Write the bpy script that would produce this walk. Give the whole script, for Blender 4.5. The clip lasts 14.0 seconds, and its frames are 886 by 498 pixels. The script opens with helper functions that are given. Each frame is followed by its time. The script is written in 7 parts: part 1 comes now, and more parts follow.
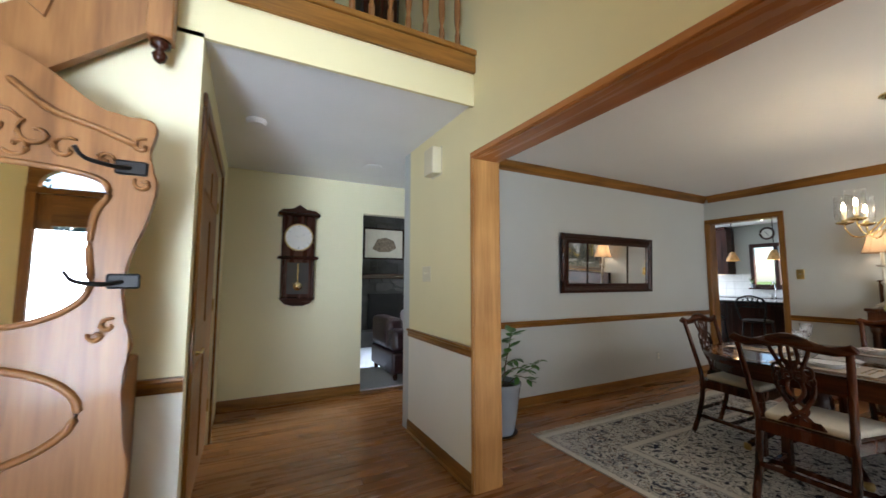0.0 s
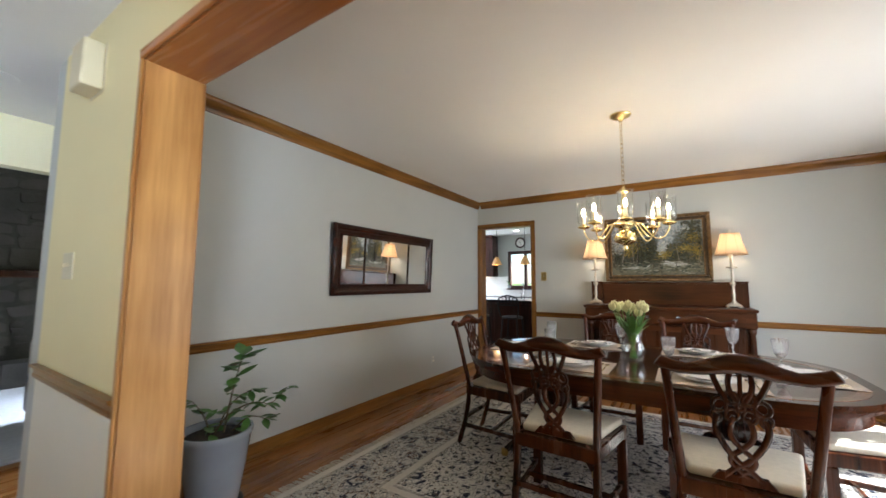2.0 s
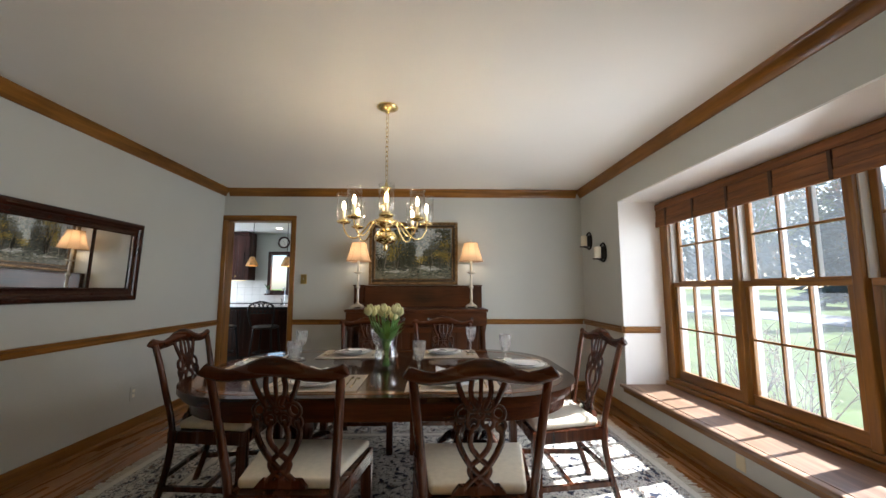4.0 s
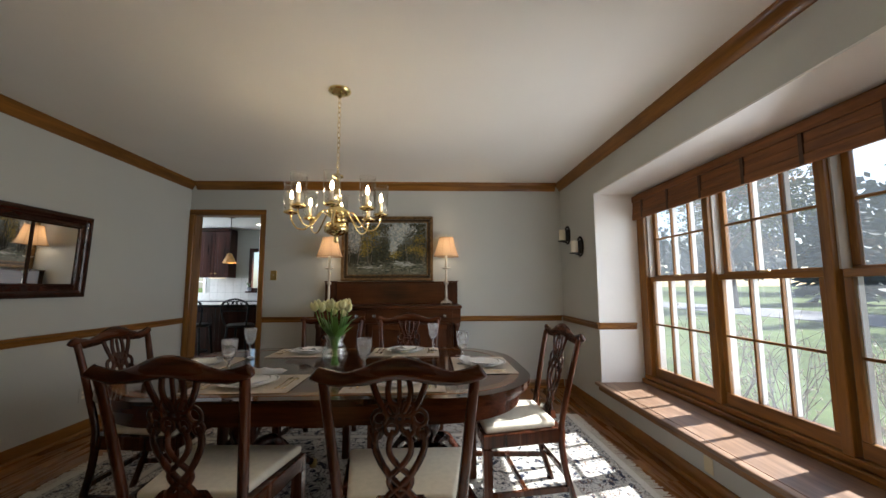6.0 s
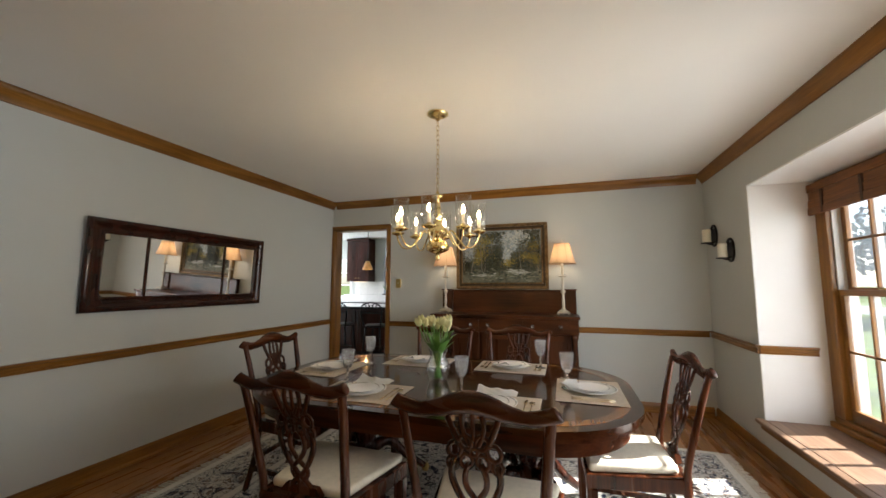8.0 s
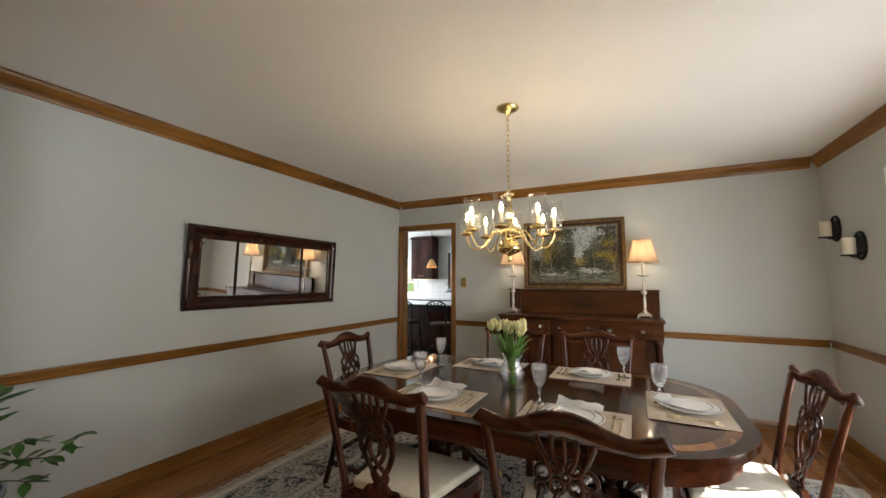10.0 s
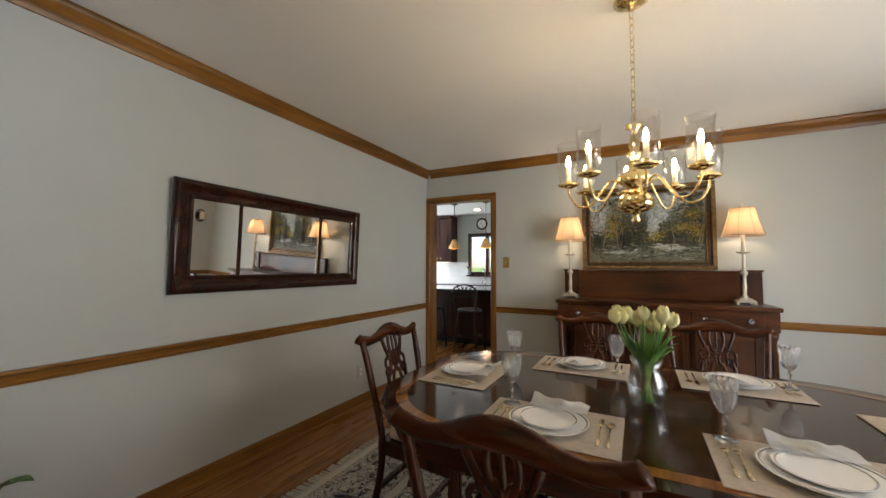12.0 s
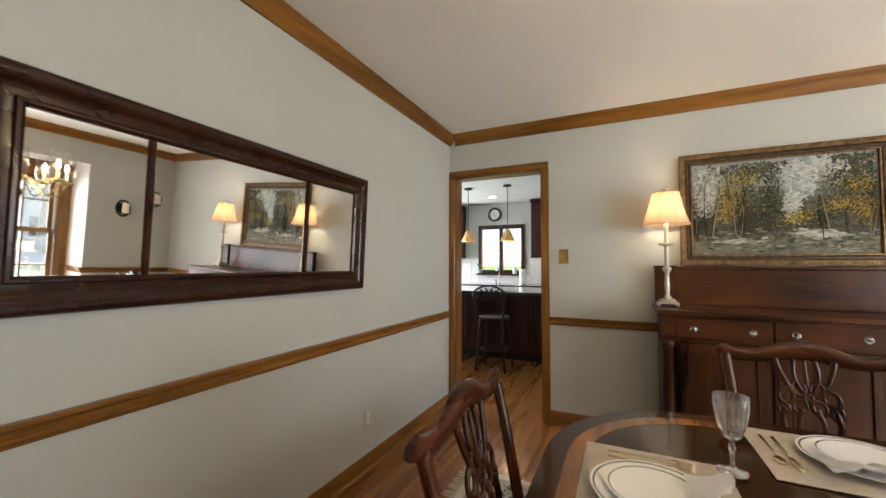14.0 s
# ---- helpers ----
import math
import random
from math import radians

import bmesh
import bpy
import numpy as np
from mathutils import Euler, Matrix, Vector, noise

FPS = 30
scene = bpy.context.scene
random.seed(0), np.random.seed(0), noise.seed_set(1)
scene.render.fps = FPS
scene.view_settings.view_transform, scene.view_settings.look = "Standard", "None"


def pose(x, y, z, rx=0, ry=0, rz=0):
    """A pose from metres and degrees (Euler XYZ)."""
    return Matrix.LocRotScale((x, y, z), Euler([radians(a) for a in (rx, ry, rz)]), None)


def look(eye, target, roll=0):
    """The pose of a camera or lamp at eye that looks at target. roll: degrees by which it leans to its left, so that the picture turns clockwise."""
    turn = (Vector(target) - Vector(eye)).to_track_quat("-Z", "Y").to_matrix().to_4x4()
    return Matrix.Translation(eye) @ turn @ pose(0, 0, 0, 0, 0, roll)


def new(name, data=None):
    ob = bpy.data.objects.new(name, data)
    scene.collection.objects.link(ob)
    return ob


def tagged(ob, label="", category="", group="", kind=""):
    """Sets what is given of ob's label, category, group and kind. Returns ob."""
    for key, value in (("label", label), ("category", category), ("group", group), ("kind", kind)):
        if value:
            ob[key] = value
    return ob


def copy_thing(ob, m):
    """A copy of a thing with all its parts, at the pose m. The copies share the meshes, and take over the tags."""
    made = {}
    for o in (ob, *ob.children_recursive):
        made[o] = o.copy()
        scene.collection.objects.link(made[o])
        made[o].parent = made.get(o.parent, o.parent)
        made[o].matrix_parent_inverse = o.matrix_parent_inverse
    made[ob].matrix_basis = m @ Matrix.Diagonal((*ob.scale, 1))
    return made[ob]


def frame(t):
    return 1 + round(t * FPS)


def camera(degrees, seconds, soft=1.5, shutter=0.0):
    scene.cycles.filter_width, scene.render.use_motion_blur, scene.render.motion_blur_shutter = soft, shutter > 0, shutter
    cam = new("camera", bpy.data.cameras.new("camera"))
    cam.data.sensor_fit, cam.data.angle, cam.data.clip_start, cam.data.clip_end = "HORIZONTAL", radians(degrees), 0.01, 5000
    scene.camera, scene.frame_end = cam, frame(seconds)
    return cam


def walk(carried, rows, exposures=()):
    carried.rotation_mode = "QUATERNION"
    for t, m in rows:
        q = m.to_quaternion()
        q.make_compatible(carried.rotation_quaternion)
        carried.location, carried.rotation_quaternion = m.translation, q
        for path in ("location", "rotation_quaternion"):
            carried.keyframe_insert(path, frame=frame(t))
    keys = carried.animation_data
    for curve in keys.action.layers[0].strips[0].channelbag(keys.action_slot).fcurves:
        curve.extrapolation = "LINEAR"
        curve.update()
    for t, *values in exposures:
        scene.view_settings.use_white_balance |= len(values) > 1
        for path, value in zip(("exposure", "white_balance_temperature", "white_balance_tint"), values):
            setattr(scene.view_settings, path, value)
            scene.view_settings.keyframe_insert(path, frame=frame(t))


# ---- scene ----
# ---------------------------------------------------------------- camera
cam = camera(99.8, 14.0, soft=1.5, shutter=0.25)
PATH = [
    (0, (-0.076, -0.002, 1.239), (0.843, 1.766, 1.408), 0.1),
    (0.5, (0.071, 0.147, 1.238), (1.227, 1.77, 1.411), 0.3),
    (1, (0.284, 0.192, 1.214), (1.665, 1.628, 1.398), 0.1),
    (1.5, (0.471, 0.269, 1.22), (2.017, 1.524, 1.404), -0.0),
    (2, (0.656, 0.377, 1.221), (2.334, 1.45, 1.404), 0.2),
    (2.5, (0.838, 0.428, 1.212), (2.664, 1.222, 1.404), 0.2),
    (3, (1.001, 0.416, 1.202), (2.936, 0.878, 1.402), -0.0),
    (3.5, (1.088, 0.39, 1.206), (3.07, 0.564, 1.412), 0.0),
    (4, (1.101, 0.382, 1.204), (3.089, 0.333, 1.416), 0.0),
    (6.5, (1.264, 0.035, 1.177), (3.253, -0.031, 1.379), -0.2),
    (7, (1.276, -0.032, 1.199), (3.257, 0.157, 1.398), -0.1),
    (7.5, (1.272, -0.073, 1.24), (3.219, 0.34, 1.44), -0.0),
    (8, (1.261, -0.072, 1.289), (3.156, 0.539, 1.485), 0.0),
    (10.5, (1.339, 0.099, 1.327), (3.106, 1.022, 1.488), 0.2),
    (11, (1.451, 0.307, 1.302), (3.22, 1.231, 1.428), 0.3),
    (11.5, (1.568, 0.492, 1.281), (3.338, 1.416, 1.397), 0.3),
    (12, (1.759, 0.701, 1.261), (3.532, 1.621, 1.361), 0.2),
    (12.5, (1.943, 0.911, 1.255), (3.716, 1.83, 1.356), 0.3),
    (13, (2.12, 1.17, 1.244), (3.888, 2.101, 1.337), 0.4),
    (13.5, (2.336, 1.417, 1.236), (4.114, 2.327, 1.327), 0.3),
    (14, (2.586, 1.554, 1.243), (4.389, 2.413, 1.333), 0.2),
]
EXPOSURES = [(0, 2.55, 5650, 10), (0.5, 2.8, 5700, 10), (1.0, 2.95, 5700, 10), (2.0, 2.85, 5700, 10), (3.0, 2.65, 5700, 10), (3.5, 2.5, 5700, 10), (4.0, 2.35, 5750, 10), (6.5, 1.82, 5900, 10), (7.5, 2.05, 6050, 10), (8.0, 2.3, 6150, 10), (10.5, 2.52, 6050, 10), (12.5, 2.6, 6080, 10), (14.0, 3.08, 6100, 10)]
walk(cam, [(t, look(eye, target, roll)) for t, eye, target, roll in PATH], EXPOSURES)

# ---------------------------------------------------------------- world, sun, lamps
world = bpy.data.worlds.new("world")
scene.world = world
world.use_nodes = True
SUN = Vector((-0.28, 0.96, -0.72)).normalized()   # the way the sunlight travels
wn = world.node_tree
sky = wn.nodes.new("ShaderNodeTexSky")
sky.sky_type = 'NISHITA'
sky.sun_disc = False
sky.sun_elevation = math.asin(-SUN.z)
sky.sun_rotation = math.atan2(-SUN.x, -SUN.y)
wn.links.new(sky.outputs[0], wn.nodes["Background"].inputs[0])
wn.nodes["Background"].inputs[1].default_value = 0.06
sun = new("sun", bpy.data.lights.new("sun", "SUN"))
sun.data.energy, sun.data.angle, sun.data.color = 5.0, radians(0.6), (1.0, 0.95, 0.86)
sun.matrix_world = look((6, -20, 15), Vector((6, -20, 15)) + SUN)


def area(name, eye, target, sx, sy, power, color):
    lamp = new(name, bpy.data.lights.new(name, "AREA"))
    lamp.data.shape, lamp.data.size, lamp.data.size_y = "RECTANGLE", sx, sy
    lamp.data.energy, lamp.data.color = power, color
    lamp.matrix_world = look(eye, target)
    return lamp


def bulb(name, at, power, color, radius=0.02):
    lamp = new(name, bpy.data.lights.new(name, "POINT"))
    lamp.data.energy, lamp.data.color, lamp.data.shadow_soft_size = power, color, radius
    lamp.location = at
    return lamp


DAY = (0.86, 0.93, 1.0)
WARM = (1.0, 0.72, 0.42)
area("bay_skylight", (3.45, -2.03, 1.2), (4.9, 0.5, 1.2), 2.3, 1.5, 8.8, (0.98, 0.96, 0.93)).data.spread = radians(130)
# added fill near the front door, aimed up to brighten the hall ceiling
area("front_door_skylight", (-1.1, -1.88, 0.95), (0.55, 2.75, 2.15), 1.6, 1.6, 7, DAY).data.spread = radians(50)
# added fill for the upper foyer, set in an unseen opening
area("upper_window_skylight", (-0.8, -1.95, 3.9), (-0.2, 1.5, 2.6), 2.0, 1.6, 5, (0.97, 0.97, 0.95))
# added fill, out of view, that brightens the carpet and the hall beyond
area("family_room_skylight", (4.2, 5.6, 1.9), (2.35, 4.95, 0.0), 1.2, 1.2, 18, DAY).data.spread = radians(80)
# added fill from an unseen side opening, to lift the kitchen walls and ceiling
area("kitchen_side_skylight", (8.6, 6.3, 1.5), (7.6, 4.5, 0.9), 1.4, 1.6, 30, (0.95, 0.97, 1.0))

# ---------------------------------------------------------------- materials


def socket(node, name, value):
    node.inputs[name].default_value = value


def plain(name, col, rough=0.6, metal=0.0, var=0.12, scale=6.0, bump=0.0, bump_scale=120.0, spec=0.5, coat=0.0):
    """Paint, metal, cloth and the like: two scales of variation and a fine relief."""
    m = bpy.data.materials.new(name)
    m.use_nodes = True
    t = m.node_tree
    b = t.nodes["Principled BSDF"]
    socket(b, "Roughness", rough), socket(b, "Metallic", metal), socket(b, "Specular IOR Level", spec)
    socket(b, "Coat Weight", coat), socket(b, "Coat Roughness", 0.08)
    co = t.nodes.new("ShaderNodeTexCoord")
    n1 = t.nodes.new("ShaderNodeTexNoise")
    socket(n1, "Scale", scale), socket(n1, "Detail", 5.0)
    t.links.new(co.outputs["Object"], n1.inputs["Vector"])
    ramp = t.nodes.new("ShaderNodeValToRGB")
    ramp.color_ramp.elements[0].position, ramp.color_ramp.elements[1].position = 0.3, 0.7
    ramp.color_ramp.elements[0].color = (*[c * (1 - var) for c in col], 1)
    ramp.color_ramp.elements[1].color = (*[min(1, c * (1 + var)) for c in col], 1)
    t.links.new(n1.outputs["Fac"], ramp.inputs["Fac"])
    t.links.new(ramp.outputs["Color"], b.inputs["Base Color"])
    if bump:
        n2 = t.nodes.new("ShaderNodeTexNoise")
        socket(n2, "Scale", bump_scale), socket(n2, "Detail", 3.0)
        t.links.new(co.outputs["Object"], n2.inputs["Vector"])
        bp = t.nodes.new("ShaderNodeBump")
        socket(bp, "Strength", bump), socket(bp, "Distance", 0.004)
        t.links.new(n2.outputs["Fac"], bp.inputs["Height"])
        t.links.new(bp.outputs["Normal"], b.inputs["Normal"])
    return m


def wood(name, dark, light, rough=0.3, along="x", grain=14.0, coat=0.3, piece=0.0, knots=0.0):
    """Stained wood with grain along one axis; piece: how much single pieces differ."""
    m = bpy.data.materials.new(name)
    m.use_nodes = True
    t = m.node_tree
    b = t.nodes["Principled BSDF"]
    socket(b, "Coat Weight", coat), socket(b, "Coat Roughness", 0.12), socket(b, "Specular IOR Level", 0.25)
    co = t.nodes.new("ShaderNodeTexCoord")
    mp = t.nodes.new("ShaderNodeMapping")
    s = {"x": (0.07, 1, 1), "y": (1, 0.07, 1), "z": (1, 1, 0.07)}[along]
    mp.inputs["Scale"].default_value = s
    info = t.nodes.new("ShaderNodeObjectInfo")
    if piece:
        add = t.nodes.new("ShaderNodeVectorMath")
        add.operation = "MULTIPLY_ADD"
        t.links.new(info.outputs["Random"], add.inputs[0])
        add.inputs[1].default_value = (13, 7, 5)
        t.links.new(co.outputs["Object"], add.inputs[2])
        t.links.new(add.outputs[0], mp.inputs["Vector"])
    else:
        t.links.new(co.outputs["Object"], mp.inputs["Vector"])
    n1 = t.nodes.new("ShaderNodeTexNoise")
    socket(n1, "Scale", grain), socket(n1, "Detail", 6.0), socket(n1, "Distortion", 0.8)
    n2 = t.nodes.new("ShaderNodeTexNoise")
    socket(n2, "Scale", grain * 9), socket(n2, "Detail", 3.0)
    n3 = t.nodes.new("ShaderNodeTexNoise")
    socket(n3, "Scale", 2.2), socket(n3, "Detail", 2.0)
    t.links.new(mp.outputs[0], n1.inputs["Vector"])
    t.links.new(mp.outputs[0], n2.inputs["Vector"])
    t.links.new(co.outputs["Object"], n3.inputs["Vector"])
    a = t.nodes.new("ShaderNodeMath")
    a.operation = "MULTIPLY_ADD"
    t.links.new(n2.outputs["Fac"], a.inputs[0])
    a.inputs[1].default_value = 0.35
    t.links.new(n1.outputs["Fac"], a.inputs[2])
    a2 = t.nodes.new("ShaderNodeMath")
    a2.operation = "MULTIPLY_ADD"
    t.links.new(n3.outputs["Fac"], a2.inputs[0])
    a2.inputs[1].default_value = 0.35 + knots
    t.links.new(a.outputs[0], a2.inputs[2])
    last = a2
    if piece:
        a3 = t.nodes.new("ShaderNodeMath")
        a3.operation = "MULTIPLY_ADD"
        t.links.new(info.outputs["Random"], a3.inputs[0])
        a3.inputs[1].default_value = piece
        t.links.new(a2.outputs[0], a3.inputs[2])
        last = a3
    ramp = t.nodes.new("ShaderNodeValToRGB")
    e = ramp.color_ramp.elements
    e[0].position, e[1].position = 0.44 + piece * 0.14, 0.78 + piece * 0.36
    e[0].color, e[1].color = (*dark, 1), (*light, 1)
    sc = t.nodes.new("ShaderNodeMath")
    sc.operation = "MULTIPLY"
    sc.inputs[1].default_value = 0.72 * 0.85 / (0.85 + knots * 0.5)
    t.links.new(last.outputs[0], sc.inputs[0])
    t.links.new(sc.outputs[0], ramp.inputs["Fac"])
    t.links.new(ramp.outputs["Color"], b.inputs["Base Color"])
    r = t.nodes.new("ShaderNodeMapRange")
    r.inputs["To Min"].default_value, r.inputs["To Max"].default_value = max(0.05, rough - 0.08), rough + 0.1
    t.links.new(n1.outputs["Fac"], r.inputs["Value"])
    t.links.new(r.outputs[0], b.inputs["Roughness"])
    bp = t.nodes.new("ShaderNodeBump")
    socket(bp, "Strength", 0.12), socket(bp, "Distance", 0.002)
    t.links.new(n2.outputs["Fac"], bp.inputs["Height"])
    t.links.new(bp.outputs["Normal"], b.inputs["Normal"])
    return m


def glassy(name, col=(1, 1, 1), rough=0.02, ior=1.5):
    m = bpy.data.materials.new(name)
    m.use_nodes = True
    b = m.node_tree.nodes["Principled BSDF"]
    socket(b, "Base Color", (*col, 1)), socket(b, "Roughness", rough), socket(b, "IOR", ior), socket(b, "Transmission Weight", 1.0)
    return m


def glow(name, col, strength):
    m = bpy.data.materials.new(name)
    m.use_nodes = True
    b = m.node_tree.nodes["Principled BSDF"]
    socket(b, "Base Color", (*col, 1)), socket(b, "Emission Color", (*col, 1)), socket(b, "Emission Strength", strength)
    return m


def pane_glass(name, gloss=0.05, tint=(1, 1, 1)):
    m = bpy.data.materials.new(name)
    m.use_nodes = True
    t = m.node_tree
    mix = t.nodes.new("ShaderNodeMixShader")
    tr, gl = t.nodes.new("ShaderNodeBsdfTransparent"), t.nodes.new("ShaderNodeBsdfGlossy")
    gl.inputs["Roughness"].default_value = 0.01
    mix.inputs[0].default_value = gloss
    tr.inputs["Color"].default_value = (*tint, 1)
    t.links.new(tr.outputs[0], mix.inputs[1])
    t.links.new(gl.outputs[0], mix.inputs[2])
    t.links.new(mix.outputs[0], t.nodes["Material Output"].inputs["Surface"])
    return m


M = {}
M["wall"] = plain("grey_wall_paint", (0.49, 0.503, 0.472), 0.75, var=0.02, scale=2.0, bump=0.12, bump_scale=260)
M["yellow"] = plain("cream_yellow_wall_paint", (0.76, 0.67, 0.38), 0.7, var=0.02, scale=2.0, bump=0.12, bump_scale=260)
M["cream"] = plain("pale_cream_wall_paint", (0.77, 0.71, 0.46), 0.7, var=0.02, scale=2.0, bump=0.12, bump_scale=260)
# the yellow hall paint made paler, as daylight whitens it; also the socket faces
M["daylit_and_socket"] = plain("daylit_wall_and_socket", (0.76, 0.73, 0.61), 0.7, var=0.02, scale=2.0, bump=0.12, bump_scale=260)
M["white"] = plain("white_paint", (0.8, 0.79, 0.76), 0.55, var=0.02, scale=3.0, bump=0.05)
M["ceiling"] = plain("ceiling_paint", (0.84, 0.825, 0.78), 0.85, var=0.015, scale=1.5, bump=0.2, bump_scale=180)
TRIM = ((0.105, 0.042, 0.0065), (0.295, 0.132, 0.025))
M["trim_x"] = wood("oak_trim_along_x", *TRIM, 0.3, "x", coat=0.15)
M["trim_y"] = wood("oak_trim_along_y", *TRIM, 0.3, "y", coat=0.15)
M["trim_z"] = wood("oak_trim_upright", *TRIM, 0.3, "z", coat=0.15)
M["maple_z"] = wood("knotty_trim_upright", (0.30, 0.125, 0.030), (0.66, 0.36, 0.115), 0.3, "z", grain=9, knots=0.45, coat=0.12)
# head pieces take a darker, redder tone than the upright ones
M["maple_y"] = wood("darker_knotty_trim_along_y", (0.28, 0.095, 0.022), (0.52, 0.22, 0.062), 0.26, "y", grain=9, knots=0.2)
M["oak"] = wood("golden_oak", (0.16, 0.066, 0.018), (0.35, 0.165, 0.054), 0.4, "z", grain=10, coat=0.1)
M["floor"] = wood("floor_oak", (0.135, 0.048, 0.0110), (0.330, 0.136, 0.032), 0.27, "x", grain=12, coat=0.3, piece=0.26)
M["mahogany_x"] = wood("mahogany_along_x", (0.008, 0.0022, 0.0013), (0.048, 0.011, 0.004), 0.25, "x", coat=0.12)
M["mahogany_y"] = wood("mahogany_along_y", (0.013, 0.003, 0.0014), (0.085, 0.021, 0.006), 0.2, "y", coat=0.18)
M["mahogany_z"] = wood("mahogany_upright", (0.008, 0.0022, 0.0013), (0.048, 0.011, 0.004), 0.25, "z", coat=0.12)
M["tabletop"] = wood("polished_mahogany_top", (0.010, 0.0028, 0.0012), (0.060, 0.0165, 0.0045), 0.10, "y", coat=0.32)
M["tabletop"].node_tree.nodes["Principled BSDF"].inputs["Coat Roughness"].default_value = 0.035
M["tabletop"].node_tree.nodes["Bump"].inputs["Strength"].default_value = 0.03
M["chairwood"] = wood("red_mahogany", (0.009, 0.0026, 0.0012), (0.082, 0.0215, 0.006), 0.25, "z", coat=0.1)
M["chairwood_x"] = wood("red_mahogany_along_x", (0.009, 0.0026, 0.0012), (0.082, 0.0215, 0.006), 0.25, "x", coat=0.1)
M["walnut_y"] = wood("flame_walnut_along_y", (0.007, 0.0024, 0.0012), (0.105, 0.033, 0.010), 0.28, "y", grain=7, coat=0.08, knots=0.5)
M["walnut_z"] = wood("flame_walnut_upright", (0.007, 0.0025, 0.0012), (0.075, 0.0245, 0.008), 0.28, "z", grain=7, coat=0.08, knots=0.5)
M["banding"] = wood("satinwood_banding", (0.15, 0.052, 0.010), (0.33, 0.135, 0.026), 0.12, "x", coat=0.6)
M["frame_dark"] = plain("dark_mirror_frame", (0.026, 0.0070, 0.0034), 0.2, var=0.4, scale=9.0, spec=0.35, coat=0.1)
M["seatwood"] = wood("dark_oak_seat_board", (0.115, 0.066, 0.040), (0.29, 0.185, 0.120), 0.42, "x", coat=0.06)
M["shade_wood"] = wood("woven_wood_blind", (0.100, 0.036, 0.009), (0.245, 0.098, 0.028), 0.5, "x", grain=40, coat=0.0)
M["tape"] = plain("dark_blind_tape", (0.055, 0.028, 0.014), 0.9, var=0.15, scale=60)
M["kitchen"] = wood("dark_cherry_cabinet", (0.014, 0.004, 0.003), (0.062, 0.016, 0.010), 0.3, "z", coat=0.12)
M["mirror"] = plain("mirror_silver", (0.90, 0.90, 0.89), 0.015, 1.0, var=0.0)
M["brass"] = plain("polished_brass", (0.80, 0.64, 0.30), 0.13, 1.0, var=0.08)
M["brass_dull"] = plain("aged_brass", (0.50, 0.36, 0.13), 0.35, 1.0, var=0.15)
M["iron"] = plain("black_iron", (0.012, 0.011, 0.010), 0.45, 0.6, var=0.2)
M["ivory"] = plain("ivory_plastic", (0.64, 0.57, 0.38), 0.4, var=0.02)
M["seat"] = plain("ivory_damask_seat", (0.66, 0.61, 0.49), 0.85, var=0.06, scale=40, bump=0.5, bump_scale=300)
M["linen"] = plain("oatmeal_placemat_weave", (0.54, 0.47, 0.38), 0.9, var=0.10, scale=60, bump=0.7, bump_scale=420)
M["china"] = plain("white_china", (0.88, 0.875, 0.86), 0.28, var=0.01, spec=0.4)
M["china_rim"] = plain("silver_plate_rim", (0.45, 0.44, 0.42), 0.2, 0.9, var=0.05)
M["napkin"] = plain("white_linen_napkin", (0.86, 0.855, 0.84), 0.9, var=0.03, bump=0.5, bump_scale=200)
M["silver"] = plain("gilt_flatware", (0.72, 0.60, 0.40), 0.18, 1.0, var=0.06)
M["crystal"] = glassy("cut_crystal", (0.98, 0.99, 1.0), 0.03)
M["crystal"].node_tree.nodes["Principled BSDF"].inputs["Transmission Weight"].default_value = 0.92
def vessel_glass(name, tint, low=0.10, high=0.68):
    """Thin clear glass that gleams towards its rims."""
    m = pane_glass(name, 0.1, tint)
    t = m.node_tree
    lw, mr = t.nodes.new("ShaderNodeLayerWeight"), t.nodes.new("ShaderNodeMapRange")
    socket(lw, "Blend", 0.35)
    mr.inputs["From Min"].default_value, mr.inputs["To Min"].default_value, mr.inputs["To Max"].default_value = 0.1, low, high
    t.links.new(lw.outputs["Facing"], mr.inputs["Value"])
    t.links.new(mr.outputs[0], t.nodes["Mix Shader"].inputs[0])
    return m


M["vase_glass"] = vessel_glass("clear_vase_glass", (0.96, 0.98, 0.97))
M["hurricane"] = vessel_glass("clear_hurricane_glass", (0.985, 0.985, 0.975), 0.06, 0.38)
M["pane"] = pane_glass("window_glass")
# a pale haze mixed into the panes, bright in the sun, that washes out the view
haze_mix, veil, pt_ = (M["pane"].node_tree.nodes.new(k) for k in ("ShaderNodeMixShader", "ShaderNodeBsdfTranslucent", "ShaderNodeTexNoise"))
veil.inputs["Color"].default_value = (0.85, 0.92, 1.0, 1)
pt_.inputs["Scale"].default_value = 3.0
pk = M["pane"].node_tree
pr_ = pk.nodes.new("ShaderNodeMapRange")
pr_.inputs["To Min"].default_value, pr_.inputs["To Max"].default_value = 0.012, 0.032
pk.links.new(pt_.outputs["Fac"], pr_.inputs["Value"])
pk.links.new(pr_.outputs[0], haze_mix.inputs[0])
pk.links.new(pk.nodes["Mix Shader"].outputs[0], haze_mix.inputs[1])
pk.links.new(veil.outputs[0], haze_mix.inputs[2])
pk.links.new(haze_mix.outputs[0], pk.nodes["Material Output"].inputs["Surface"])
M["petal"] = plain("pale_yellow_petal", (0.80, 0.78, 0.40), 0.5, var=0.1, scale=30)
M["stem"] = plain("tulip_green", (0.12, 0.26, 0.05), 0.45, var=0.2, scale=25)
